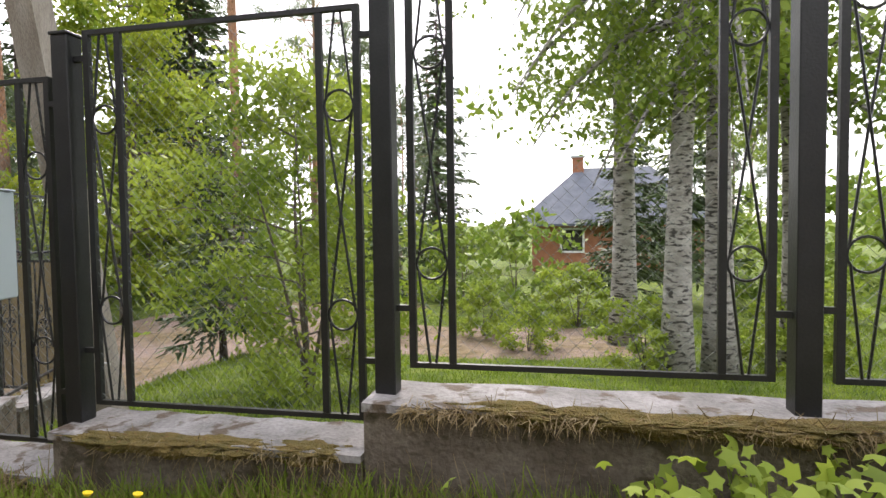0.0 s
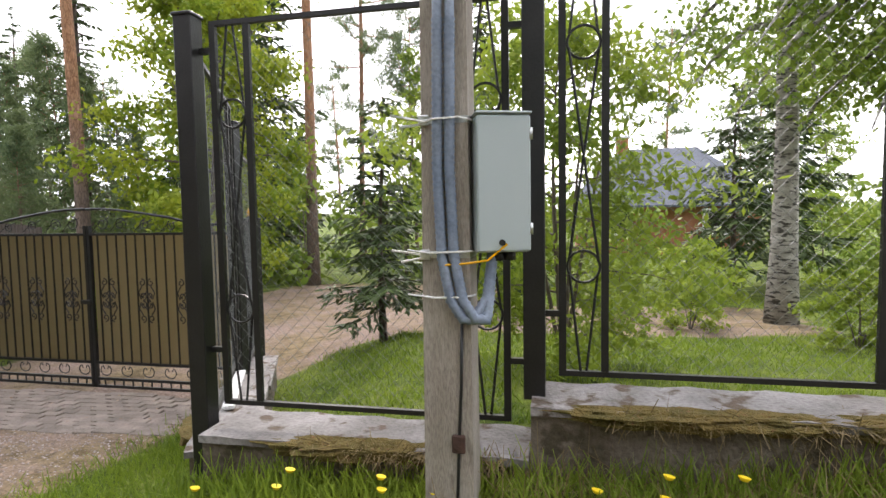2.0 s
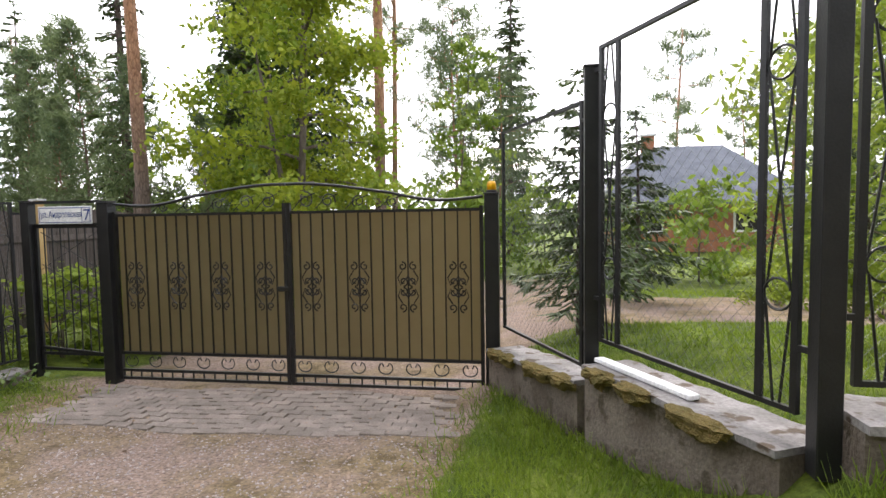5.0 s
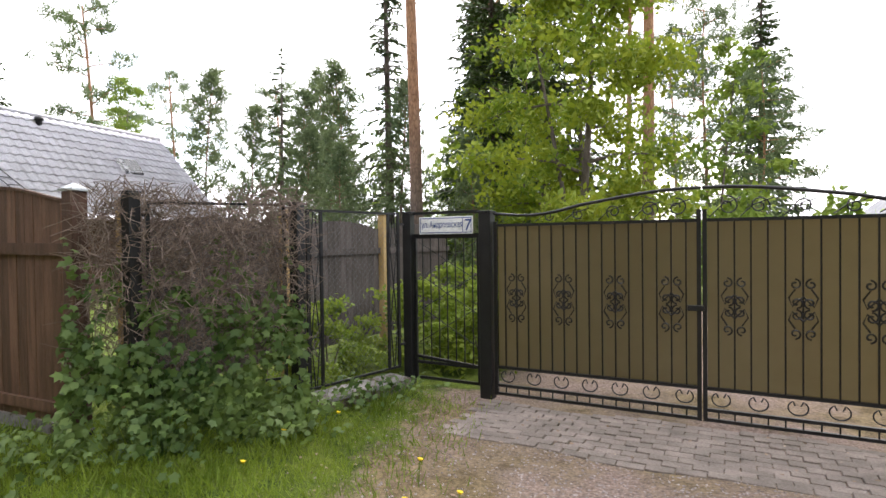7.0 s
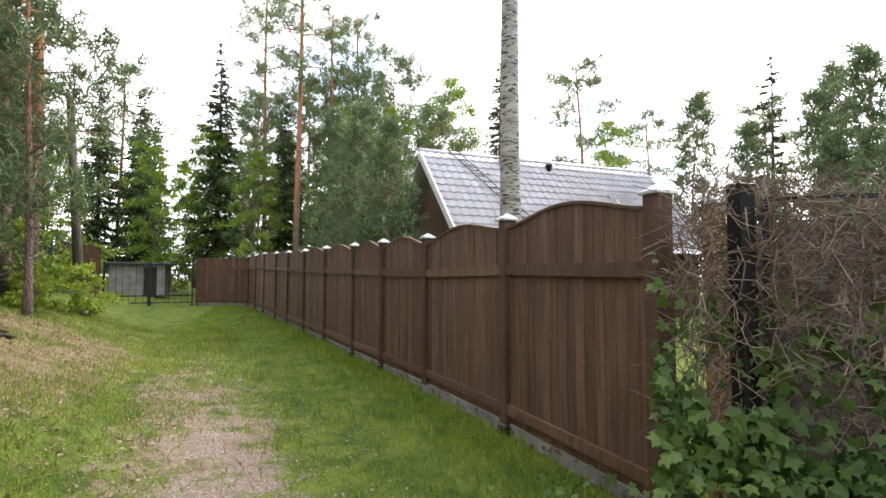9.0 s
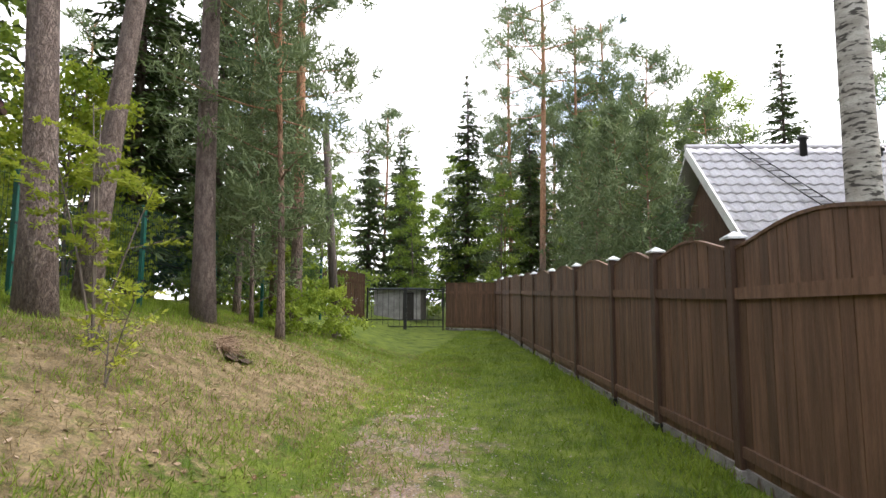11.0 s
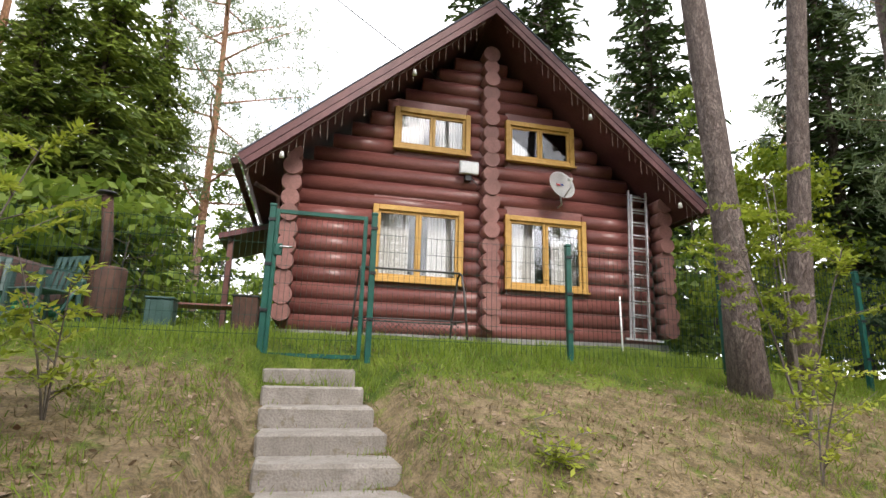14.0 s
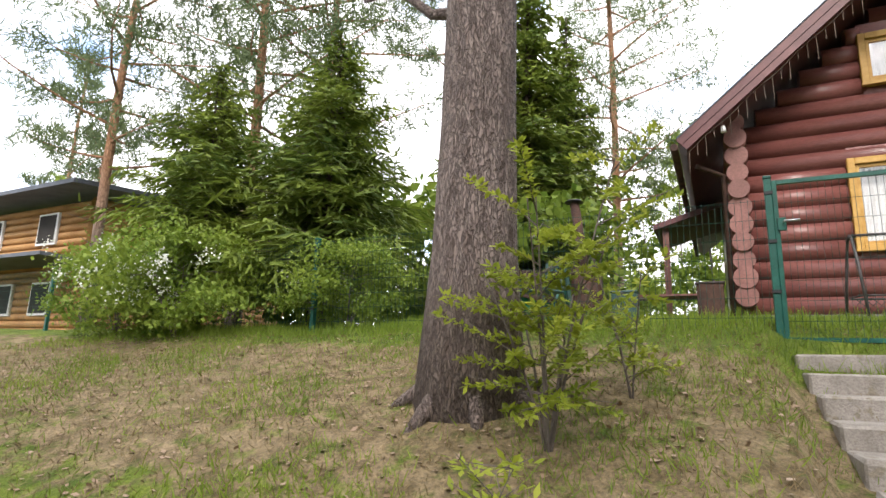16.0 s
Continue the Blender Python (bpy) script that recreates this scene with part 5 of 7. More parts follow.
# ---- utility pole, meter box and strut ----
POLE_X, POLE_Y = -2.565, 1.885
PZ0 = gz(POLE_X, POLE_Y) - 0.15
pole = empty("utility_pole", pose(POLE_X, POLE_Y, PZ0), "square tapered concrete utility pole beside the fence", "pole")
bm = bmesh.new()
for z, h in ((0, 0.09), (5.5, 0.064)):
    for sx, sy in ((-1, -1), (1, -1), (1, 1), (-1, 1)):
        bm.verts.new((sx * h, sy * h, z))
bmesh.ops.convex_hull(bm, input=bm.verts)
bmesh.ops.bevel(bm, geom=bm.edges[:], offset=0.014, segments=2, affect="EDGES")
part("shaft", bm, M_POLE, pole)
for z in (1.19 - PZ0, 1.655 - PZ0):
    w = 0.091 - 0.0047 * z
    part("strap", box(-w, w, -w, w, z, z + 0.024), M_STEEL, pole, "steel band strap")
    part("strap_tail", bar((-w, -w, z + 0.012), (-w - 0.1, -w - 0.03, z + 0.03), 0.02, 0.006), M_STEEL, pole)
    part("strap_tail", bar((-w, -w, z + 0.0), (-w - 0.07, -w - 0.02, z - 0.012), 0.02, 0.006), M_STEEL, pole)
    part("strap_buckle", box(-w - 0.006, -w + 0.03, -w - 0.01, -w - 0.001, z - 0.006, z + 0.03, 0.002), M_STEEL, pole)
part("earth_wire", tube([(0.055, -0.092, 0.98 - PZ0), (0.05, -0.093, 0.75 - PZ0), (0.04, -0.094, 0.55 - PZ0), (0.03, -0.096, 0.3 - PZ0), (0.02, -0.098, 0.05)], 0.006, 6), M_BLACK, pole)
part("earth_clamp", box(0.015, 0.062, -0.108, -0.09, 0.5 - PZ0, 0.565 - PZ0, 0.004), M_RUST, pole)
for x, z in ((-0.05, 1.45), (0.02, 0.82), (-0.03, 0.62)):
    part("cast_hole", tube([(x, -0.0895 + 0.0047 * (z - PZ0), z - PZ0), (x, -0.08, z - PZ0)], 0.006, 6), M_BLACK, pole)
cond = empty("cable_conduit", pose(POLE_X, POLE_Y, PZ0), "grey-blue corrugated cable conduits strapped to the pole", "conduit")
for k, (ox, oy) in enumerate(((-0.008, -0.108), (0.034, -0.106))):
    pts = [(ox, oy, 5.2), (ox, oy, 3.0), (ox - 0.004, oy - 0.008, 2.0 - PZ0), (ox - 0.012, oy - 0.004, 1.5 - PZ0), (ox + 0.0, oy - 0.008, 1.2 - PZ0), (ox + 0.03, oy - 0.015, 1.05 - PZ0), (ox + 0.07, oy - 0.012, 0.985 - PZ0), (ox + 0.11, oy, 0.98 - PZ0), (ox + 0.15 - 0.035 * k, oy + 0.03, 1.05 - PZ0), (ox + 0.17 - 0.045 * k, oy + 0.06, 1.22 - PZ0)]
    fine, rad = [], []
    for p, q in zip(pts, pts[1:]):
        n = max(2, int((Vector(q) - Vector(p)).length / 0.009)) if p[2] < 2.9 else 4
        for j in range(n):
            fine.append(Vector(p).lerp(Vector(q), j / n))
            rad.append(0.0185 + (0.0018 if len(rad) % 2 else -0.0018))
    part("conduit", tube(fine, rad, 10), M_CABLE, cond)
for z in (1.055, 1.21, 1.66):
    zz = z - PZ0
    part("cable_tie", tube([(-0.094, -0.05, zz), (-0.06, -0.1, zz), (-0.03, -0.136, zz + 0.003), (0.06, -0.133, zz + 0.006), (0.094, -0.08, zz + 0.004), (0.094, -0.03, zz)], 0.0035, 5), M_WHITE, cond)
    part("tie_tail", tube([(-0.06, -0.1, zz), (-0.13, -0.12, zz + 0.012)], 0.003, 4), M_WHITE, cond)
part("earth_lead", tube([(0.0, -0.13, 1.17 - PZ0), (0.08, -0.12, 1.175 - PZ0), (0.15, -0.11, 1.185 - PZ0), (0.215, -0.1, 1.24 - PZ0)], 0.004, 5), M_AMBER, cond, "yellow earthing lead")
mb = empty("meter_box", Matrix.Translation((-2.3575, 1.785, 1.21)) @ Matrix.Rotation(radians(19.5), 4, "Z"), "pale grey steel meter box mounted on the pole", "box")
part("body", box(-0.09, 0.09, 0.018, 0.21, 0, 0.465, 0.006), M_BOX, mb)
part("door", box(-0.092, 0.092, 0.0, 0.016, 0.004, 0.461, 0.005), M_BOX, mb)
part("drip_edge", box(-0.096, 0.096, -0.004, 0.213, 0.4655, 0.474, 0.003), M_BOX, mb)
part("lock", tube([(-0.01, -0.008, 0.035), (-0.01, 0.004, 0.035)], 0.011, 10), M_BLACK, mb)
for z in (0.06, 0.38):
    part("hinge", tube([(0.094, 0.004, z), (0.094, 0.004, z + 0.04)], 0.006, 6), M_STEEL, mb)
for z in (0.07, 0.37):
    part("bracket", box(-0.16, -0.0905, 0.12, 0.15, z, z + 0.035), M_STEEL, mb)
for x in (-0.01, 0.03):
    part("gland", tube([(x, 0.06, -0.03), (x, 0.06, 0.0)], 0.022, 10), M_BLACK, mb)
st = empty("pole_strut", pose(0, 0, 0), "leaning concrete strut propping the utility pole", "strut")
part("shaft", bar((-2.76, 3.0, 0.02), (-2.6, 2.0, 4.6), 0.14, 0.15), M_POLE, st)
part("wire_tie", tube([(-2.83, 2.86, 0.72), (-2.75, 2.75, 0.74), (-2.62, 2.8, 0.7)], 0.004, 5), M_WHITE, st)
part("junction", box(-2.86, -2.82, 2.8, 2.84, 0.62, 0.72, 0.004), M_WHITE, st)

# ---- concrete steps up the bank ----
for k in range(8):
    y, zt = -5.0 + 0.4 * k, 0.935 - 0.147 * k
    hw = 0.41 + 0.012 * k
    cx = -11.44 - 0.035 * k
    s = empty("concrete_step", Matrix.Translation((cx, y, 0)) @ Matrix.Rotation(radians(1.2 * math.sin(k * 2)), 4, "Z"), "worn concrete step set in the bank", "step", "bank steps")
    bm = box(-hw, hw, -0.52, 0, zt - 0.24, zt, 0.018)
    for v in bm.verts:
        v.co += Vector((random.uniform(-1, 1), random.uniform(-1, 1), random.uniform(-1, 1))) * 0.006
    part("slab", bm, M_STEP, s)

# ---- green welded fence and gate ----
GFY = -5.3


def green_post(x, y, top):
    z = gz(x, y) - 0.1
    p = empty("green_fence_post", pose(x, y, z), "dark green powder-coated steel fence post", "post", "green fence posts")
    part("post_body", box(-0.03, 0.03, -0.03, 0.03, 0, top - z, 0.005), M_GREEN, p)
    part("cap", box(-0.034, 0.034, -0.034, 0.034, top - z + 0.001, top - z + 0.03, 0.006), M_GREEN, p)
    for u in (0.3, 0.6, 0.9):
        part("clip", box(-0.036, 0.036, 0.031, 0.042, u * (top - z), u * (top - z) + 0.03), M_BLACK, p)


def welded_panel(a, b, top, height=1.25):
    A, B = Vector((*a, top - height)), Vector((*b, top - height))
    d = B - A
    P = empty("green_mesh_panel", Matrix.Translation(A) @ Matrix.Rotation(math.atan2(d.y, d.x), 4, "Z"), "green welded wire mesh fence panel", "fence", "green mesh panels")
    L, bm = d.length, bmesh.new()
    n = int(L / 0.055)
    for k in range(1, n):
        tube([(L * k / n, 0, 0), (L * k / n, 0, height + 0.02)], 0.0024, 3, bm, cap=False)
    tagged(part("upright_wire", bm, M_GREENW, P), kind="stuff")
    bm = bmesh.new()
    for k in range(8):
        z = height * k / 7
        tube([(0.03, 0.006, z), (L - 0.03, 0.006, z)], 0.0026, 3, bm, cap=False)
    tagged(part("cross_wire", bm, M_GREENW, P), kind="stuff")


GX = [-27.5, -25.2, -22.9, -20.6, -18.35, -16.15, -14.17, -11.98, -10.96, -8.5, -5.62, -2.2, 1.3, 4.8]
for i, x in enumerate(GX):
    green_post(x, GFY - max(0, (x + 9) * 0.06) - max(0, (-17 - x) * 0.08), 2.36 if x not in (-11.98, -10.96) else 2.52)
for i, (xa, xb) in enumerate(zip(GX, GX[1:])):
    if xb != -10.96:
        ya, yb = (GFY - max(0, (x + 9) * 0.06) - max(0, (-17 - x) * 0.08) for x in (xa, xb))
        welded_panel((xa, ya), (xb, yb), 2.32)
gg = empty("green_gate", pose(-11.94, GFY, 1.04), "green tubular steel garden gate with wire mesh", "gate")
for x in (0.03, 0.91):
    part("stile", box(x, x + 0.04, -0.02, 0.02, 0, 1.46, 0.004), M_GREEN, gg)
for z in (0, 1.42):
    part("rail", box(0.07, 0.91, -0.019, 0.019, z, z + 0.038), M_GREEN, gg)
bm = bmesh.new()
for k in range(1, 16):
    tube([(0.07 + 0.84 * k / 16, 0, 0.03), (0.07 + 0.84 * k / 16, 0, 1.42)], 0.0024, 3, bm, cap=False)
for k in range(1, 8):
    tube([(0.07, 0.005, 1.42 * k / 8), (0.91, 0.005, 1.42 * k / 8)], 0.0024, 3, bm, cap=False)
part("wire_mesh", bm, M_GREENW, gg)
part("lock_case", box(0.86, 0.93, 0.02, 0.05, 0.98, 1.1, 0.006), M_GREEN, gg)
part("handle", tube([(0.88, 0.05, 1.06), (0.88, 0.09, 1.06), (0.76, 0.09, 1.06)], 0.009, 7), M_STEEL, gg)

# ---- things on and by the log house ----
FX, FACE = -0.455, -9.55
lad = empty("aluminium_ladder", Matrix.Translation((FX - 17.28, FACE + 0.12, 1.72)) @ Matrix.Rotation(radians(-2), 4, "Y"), "aluminium extension ladder hung on the log wall", "ladder")
for sec, (ox, oy, h) in enumerate(((0, 0, 3.05), (0.0, 0.06, 2.95))):
    for s in (-1, 1):
        part("rail", box(ox + s * (0.2 - 0.03 * sec) - 0.014, ox + s * (0.2 - 0.03 * sec) + 0.014, oy - 0.02, oy + 0.02, 0, h), M_ALU, lad)
    for k in range(11):
        part("rung", tube([(ox - 0.185, oy, 0.15 + 0.27 * k + 0.04 * sec), (ox + 0.185, oy, 0.15 + 0.27 * k + 0.04 * sec)] if sec == 0 else [(-0.155, oy, 0.19 + 0.27 * k), (0.155, oy, 0.19 + 0.27 * k)], 0.015, 6), M_ALU, lad)
part("foot_bar", box(-0.5, 0.32, 0.0, 0.05, -0.04, 0.0), M_ALU, lad)
dish = empty("satellite_dish", Matrix.Translation((FX - 15.62, FACE + 0.28, 4.68)) @ Matrix.Rotation(radians(14), 4, "X") @ Matrix.Rotation(radians(10), 4, "Z"), "white satellite dish on the log wall", "dish")
bm = bmesh.new()
rows = []
for k in range(7):
    r = 0.3 * k / 6
    rows.append([bm.verts.new((r * math.cos(a), 0.9 * r * r - 0.08, r * math.sin(a) * 1.02)) for a in np.linspace(0, 2 * math.pi, 28, endpoint=False)] if k else [bm.verts.new((0, -0.08, 0))])
for k in range(28):
    bm.faces.new((rows[0][0], rows[1][k], rows[1][(k + 1) % 28]))
for a, b in zip(rows[1:], rows[2:]):
    for k in range(28):
        bm.faces.new((a[k], b[k], b[(k + 1) % 28], a[(k + 1) % 28])).smooth = True
bmesh.ops.solidify(bm, geom=bm.faces[:], thickness=0.006)
part("reflector", bm, M_DISH, dish)
part("mark", box(-0.07, 0.0, -0.055, -0.05, 0.02, 0.06), M_BLUE, dish)
part("mark", box(0.01, 0.1, -0.052, -0.047, 0.0, 0.04), M_RED, dish)
part("arm", tube([(0, -0.02, -0.3), (0, 0.25, -0.2), (0, 0.28, -0.06)], 0.012, 6), M_STEEL, dish)
part("receiver", tube([(0, 0.3, -0.06), (0, 0.22, -0.02)], 0.035, 10), M_DISH, dish)
part("mount", tube([(0, -0.1, -0.1), (-0.04, -0.16, -0.36), (-0.04, -0.3, -0.36)], 0.02, 6), M_STEEL, dish)
fl = empty("floodlight", pose(FX - 13.73, FACE + 0.08, 4.86), "white square floodlight on the log wall", "lamp")
part("housing", box(-0.19, 0.19, 0, 0.09, -0.12, 0.13, 0.01), M_DISH, fl)
part("front_glass", box(-0.16, 0.16, 0.091, 0.095, -0.09, 0.1), M_WHITE, fl)
part("bracket", box(-0.06, 0.06, -0.06, 0.03, -0.24, -0.12), M_BLACK, fl)
part("lead", tube([(-0.06, 0.02, -0.2), (-0.16, 0.04, -0.3), (-0.2, 0.03, -0.36), (-0.16, 0.0, -0.4)], 0.008, 5), M_BLACK, fl)
ic = empty("icicle_lights", pose(FX, 0, -0.02), "string of icicle fairy lights along the gable eaves", "string lights")
bm = bmesh.new()
for s in (-1, 1):
    for k in range(34):
        u = 0.25 + 4.0 * k / 33
        x, zt = APX + s * u, APZ - u * SLOPE - 0.36
        y = RY0 - 0.06
        ln = (0.12, 0.28, 0.18, 0.34, 0.22)[k % 5] + random.uniform(-0.03, 0.03)
        tube([(x, y, zt + 0.04), (x + 0.01 * math.sin(k), y, zt - ln)], 0.0035, 3, bm, cap=False)
        for q in np.arange(0.04, ln, 0.1):
            tube([(x, y, zt - q), (x, y, zt - q - 0.018)], 0.006, 4, bm)
    tube([(APX + s * u, RY0 - 0.06, APZ - u * SLOPE - 0.34 - 0.02 * math.sin(u * 9)) for u in np.linspace(0.2, 4.3, 30)], 0.007, 4, bm, cap=False)
tagged(part("strand", bm, M_TWIG, ic), kind="stuff")
for s, u in ((-1, 3.9), (1, 3.75), (1, 1.55), (-1, 2.0)):
    p = part("bulb", tube([(APX + s * u, RY0 - 0.1, APZ - u * SLOPE - 0.42), (APX + s * u, RY0 - 0.1, APZ - u * SLOPE - 0.52)], [0.03, 0.045], 8), M_WHITE, ic)
cab = empty("overhead_cable", pose(0, 0, 0), "thin black overhead cable running to the gable", "cable")
A, B = Vector((-5.6, -3.6, 8.2)), Vector((FX - 13.2, RY0 - 0.9, 6.75))
part("wire", tube([A.lerp(B, u) - Vector((0, 0, 0.9 * u * (1 - u))) for u in np.linspace(0, 1, 24)], 0.011, 5), M_BLACK, cab)
M_TUBE = mat("dark_tube_steel", (0.05, 0.045, 0.045), (0.09, 0.08, 0.08), 8, 0.5, 0.3, 0.1, 60)
bench = empty("folding_bed_frame", pose(-12.98, -8.6, gz(-12.98, -8.6)), "dark tubular folding bed frame with wire mesh by the wall", "bed frame")
for x in (-0.86, 0.82):
    part("hoop", tube([(x - 0.04, 0.3, 0), (x, 0.22, 0.75), (x + 0.02, 0.12, 1.08), (x + 0.02, 0.0, 1.14), (x + 0.02, -0.14, 1.08), (x + 0.05, -0.24, 0.7), (x + 0.1, -0.3, 0)], 0.02, 7), M_TUBE, bench)
    part("brace", tube([(x, 0.22, 0.3), (x + 0.05, -0.24, 0.32)], 0.014, 6), M_TUBE, bench)
part("top_rail", tube([(-0.84, 0, 1.14), (0.84, 0, 1.14)], 0.018, 7), M_TUBE, bench)
for y in (-0.22, 0.22):
    part("side_rail", tube([(-0.86, y, 0.3), (0.86, y, 0.3)], 0.016, 6), M_TUBE, bench)
part("mesh_base", chain_link(-0.84, 0.84, 0.08, 0.3, 0.09, 0.005), M_TUBE, bench, "sagging wire mesh")
stake = empty("white_stake", pose(FX - 15.15, -6.6, gz(-15.6, -6.6) - 0.1), "thin white stake stuck in the grass", "stake")
part("stick", tube([(0, 0, 0), (0.01, 0, 0.85)], 0.014, 6), M_WHITE, stake)

# yard left of the house: stove, chairs, trailer and clutter
sx, sy = -8.82, -7.6
sz = gz(sx, sy)
stove = empty("barrel_stove", pose(sx, sy, sz), "rusty barrel stove with tall iron chimney pipe", "stove")
part("barrel", tube([(0, 0, 0.12), (0, 0, 0.15), (0, 0, 0.72), (0, 0, 0.75)], [0.21, 0.22, 0.22, 0.2], 20), M_RUST, stove)
part("pipe", tube([(0.06, 0, 0.62), (0.06, 0, 1.0), (0.16, 0, 1.72)], 0.07, 12), M_RUST, stove)
part("pipe_cap", tube([(0.165, 0, 1.74), (0.165, 0, 1.77)], [0.14, 0.11], 12), M_BLACK, stove)
for k in range(3):
    a = k * 2.09
    part("leg", tube([(0.2 * math.cos(a), 0.2 * math.sin(a), -0.05), (0.2 * math.cos(a), 0.2 * math.sin(a), 0.13)], 0.02, 6), M_RUST, stove)
M_CHAIRG = mat("green_plastic", (0.03, 0.075, 0.065), (0.06, 0.11, 0.1), 5, 0.45, 0, 0.05)


def garden_chair(x, y, rz):
    ch = empty("garden_chair", Matrix.Translation((x, y, gz(x, y))) @ Matrix.Rotation(rz, 4, "Z"), "dark green plastic garden armchair on the grass", "chair", "garden chairs")
    part("seat", box(-0.24, 0.24, -0.22, 0.24, 0.4, 0.43, 0.012), M_CHAIRG, ch)
    for k in range(5):
        part("back_slat", bar((-0.2 + 0.1 * k, 0.235, 0.44), (-0.21 + 0.105 * k, 0.34, 0.88), 0.06, 0.014), M_CHAIRG, ch)
    part("back_rail", bar((-0.25, 0.35, 0.87), (0.25, 0.35, 0.87), 0.03, 0.06), M_CHAIRG, ch)
    for sx2 in (-1, 1):
        part("armrest", bar((sx2 * 0.27, -0.22, 0.64), (sx2 * 0.27, 0.3, 0.66), 0.05, 0.02), M_CHAIRG, ch)
        part("leg", bar((sx2 * 0.27, -0.22, 0), (sx2 * 0.26, -0.2, 0.63), 0.045), M_CHAIRG, ch)
        part("leg", bar((sx2 * 0.27, 0.34, 0), (sx2 * 0.25, 0.26, 0.65), 0.045), M_CHAIRG, ch)


garden_chair(-8.25, -7.2, 2.6)
garden_chair(-7.6, -7.3, 3.6)
sw = empty("garden_swing", pose(-7.25, -8.4, gz(-7.25, -8.4)), "green garden swing under a slanting brown canopy", "swing")
M_CANOPY = mat("brown_canopy_cloth", (0.06, 0.033, 0.028), (0.1, 0.058, 0.048), 3, 0.85, 0, 0.3, 60)
M_CLOTHG = mat("green_cloth", (0.015, 0.16, 0.075), (0.03, 0.24, 0.12), 3, 0.8, 0, 0.2, 50)
cv = bmesh.new()
for x, zt in ((1.05, 1.2), (-0.95, 0.72)):
    for y, dz in ((0.45, 0.0), (0.5, -0.42), (-0.6, 0.1), (0.42, -0.42)):
        cv.verts.new((x, y, zt + dz))
bmesh.ops.convex_hull(cv, input=cv.verts)
part("canopy", cv, M_CANOPY, sw, "slanting brown cloth canopy")
part("back_cushion", box(-0.95, 0.95, 0.25, 0.37, 0.22, 0.6, 0.04), M_CLOTHG, sw)
part("seat_cushion", box(-0.95, 0.95, 0.37, 0.75, 0.14, 0.24, 0.03), M_CLOTHG, sw)
part("side_cloth", bar((0.95, 0.44, 0.95), (-0.2, 0.44, 0.72), 0.3, 0.02), M_CLOTHG, sw)
for s in (-1, 1):
    zt = 0.95 + 0.24 * s
    part("leg", tube([(s * 1.0, -0.7, 0), (s * 1.0, -0.05, zt)], 0.025, 6), M_GREEN, sw)
    part("leg", tube([(s * 1.0, 0.75, 0), (s * 1.0, 0.0, zt)], 0.025, 6), M_GREEN, sw)
br = empty("brown_table", pose(-9.7, -10.2, gz(-9.7, -10.2) - 0.2), "brown slatted garden table in the yard", "table")
for k in range(6):
    part("slat", box(-0.9, 0.9, -0.36 + 0.12 * k, -0.25 + 0.12 * k, 0.7, 0.73), M_LOGEND, br)
for a in (-0.8, 0.8):
    for c in (-0.3, 0.3):
        part("leg", box(a - 0.03, a + 0.03, c - 0.03, c + 0.03, 0, 0.7), M_RUST, br)
cr = empty("crate", pose(-10.4, -9.0, gz(-10.4, -9.0)) @ Matrix.Diagonal((0.62, 0.7, 0.72, 1)), "dark brown wooden crate by the house corner", "crate")
part("body", box(-0.3, 0.3, -0.25, 0.25, 0, 0.75, 0.01), M_RUST, cr)
part("lid", box(-0.33, 0.33, -0.28, 0.28, 0.752, 0.79, 0.008), M_GREYWOOD, cr)
gb = empty("green_bin", pose(-9.1, -9.3, gz(-9.1, -9.3)), "small green plastic bin on the grass", "bin")
part("body", box(-0.2, 0.2, -0.2, 0.2, 0, 0.5, 0.02), M_CHAIRG, gb)
part("lid", box(-0.22, 0.22, -0.22, 0.22, 0.502, 0.54, 0.015), M_CHAIRG, gb)

# ---- other houses ----
nb = empty("silver_roof_house", pose(0, 0, 0), "neighbouring brown house with shiny silver metal tile roof", "house")
R0, R1, E0, E1 = Vector((-26.6, 4.7, 5.25)), Vector((-27.8, 14.5, 5.25)), Vector((-23.2, 5.1, 1.75)), Vector((-24.4, 14.9, 1.75))
bm = bmesh.new()
NU, NV = 34, 13
# stepped tile courses with rounded waves
prev = None
for v in range(NV):
    for e in (0, 1):
        row = []
        for u in range(NU * 4 + 1):
            f = u / (NU * 4)
            p = R0.lerp(R1, f).lerp(E0.lerp(E1, f), (v + e) / NV)
            row.append(bm.verts.new(p + Vector((0.7, 0, 0.7)) * (0.03 * math.sin(u * math.pi / 2) + (0.0 if e == 0 else 0.045))))
        if prev:
            for i in range(len(row) - 1):
                bm.faces.new((prev[i], prev[i + 1], row[i + 1], row[i])).smooth = e == 1
        prev = row
part("roof_slope", bm, M_TILE, nb, "silver metal tile roof slope")
bm = bmesh.new()
for p in (R0, R1, Vector((-30.0, 4.3, 1.75)), Vector((-31.2, 14.1, 1.75))):
    for dz in (0, -0.1):
        bm.verts.new(p + Vector((0, 0, dz - 0.01)))
bmesh.ops.convex_hull(bm, input=bm.verts)
part("back_slope", bm, M_TILE, nb)
part("bargeboard", bar(R0 + Vector((0.02, -0.04, -0.1)), E0 + Vector((0.02, -0.04, -0.1)), 0.05, 0.22), M_WHITE, nb)
part("ridge_cap", tube([R0 + Vector((0, -0.05, 0.02)), R1 + Vector((0, 0, 0.02))], 0.08, 8), M_TILE, nb)
bm = bmesh.new()
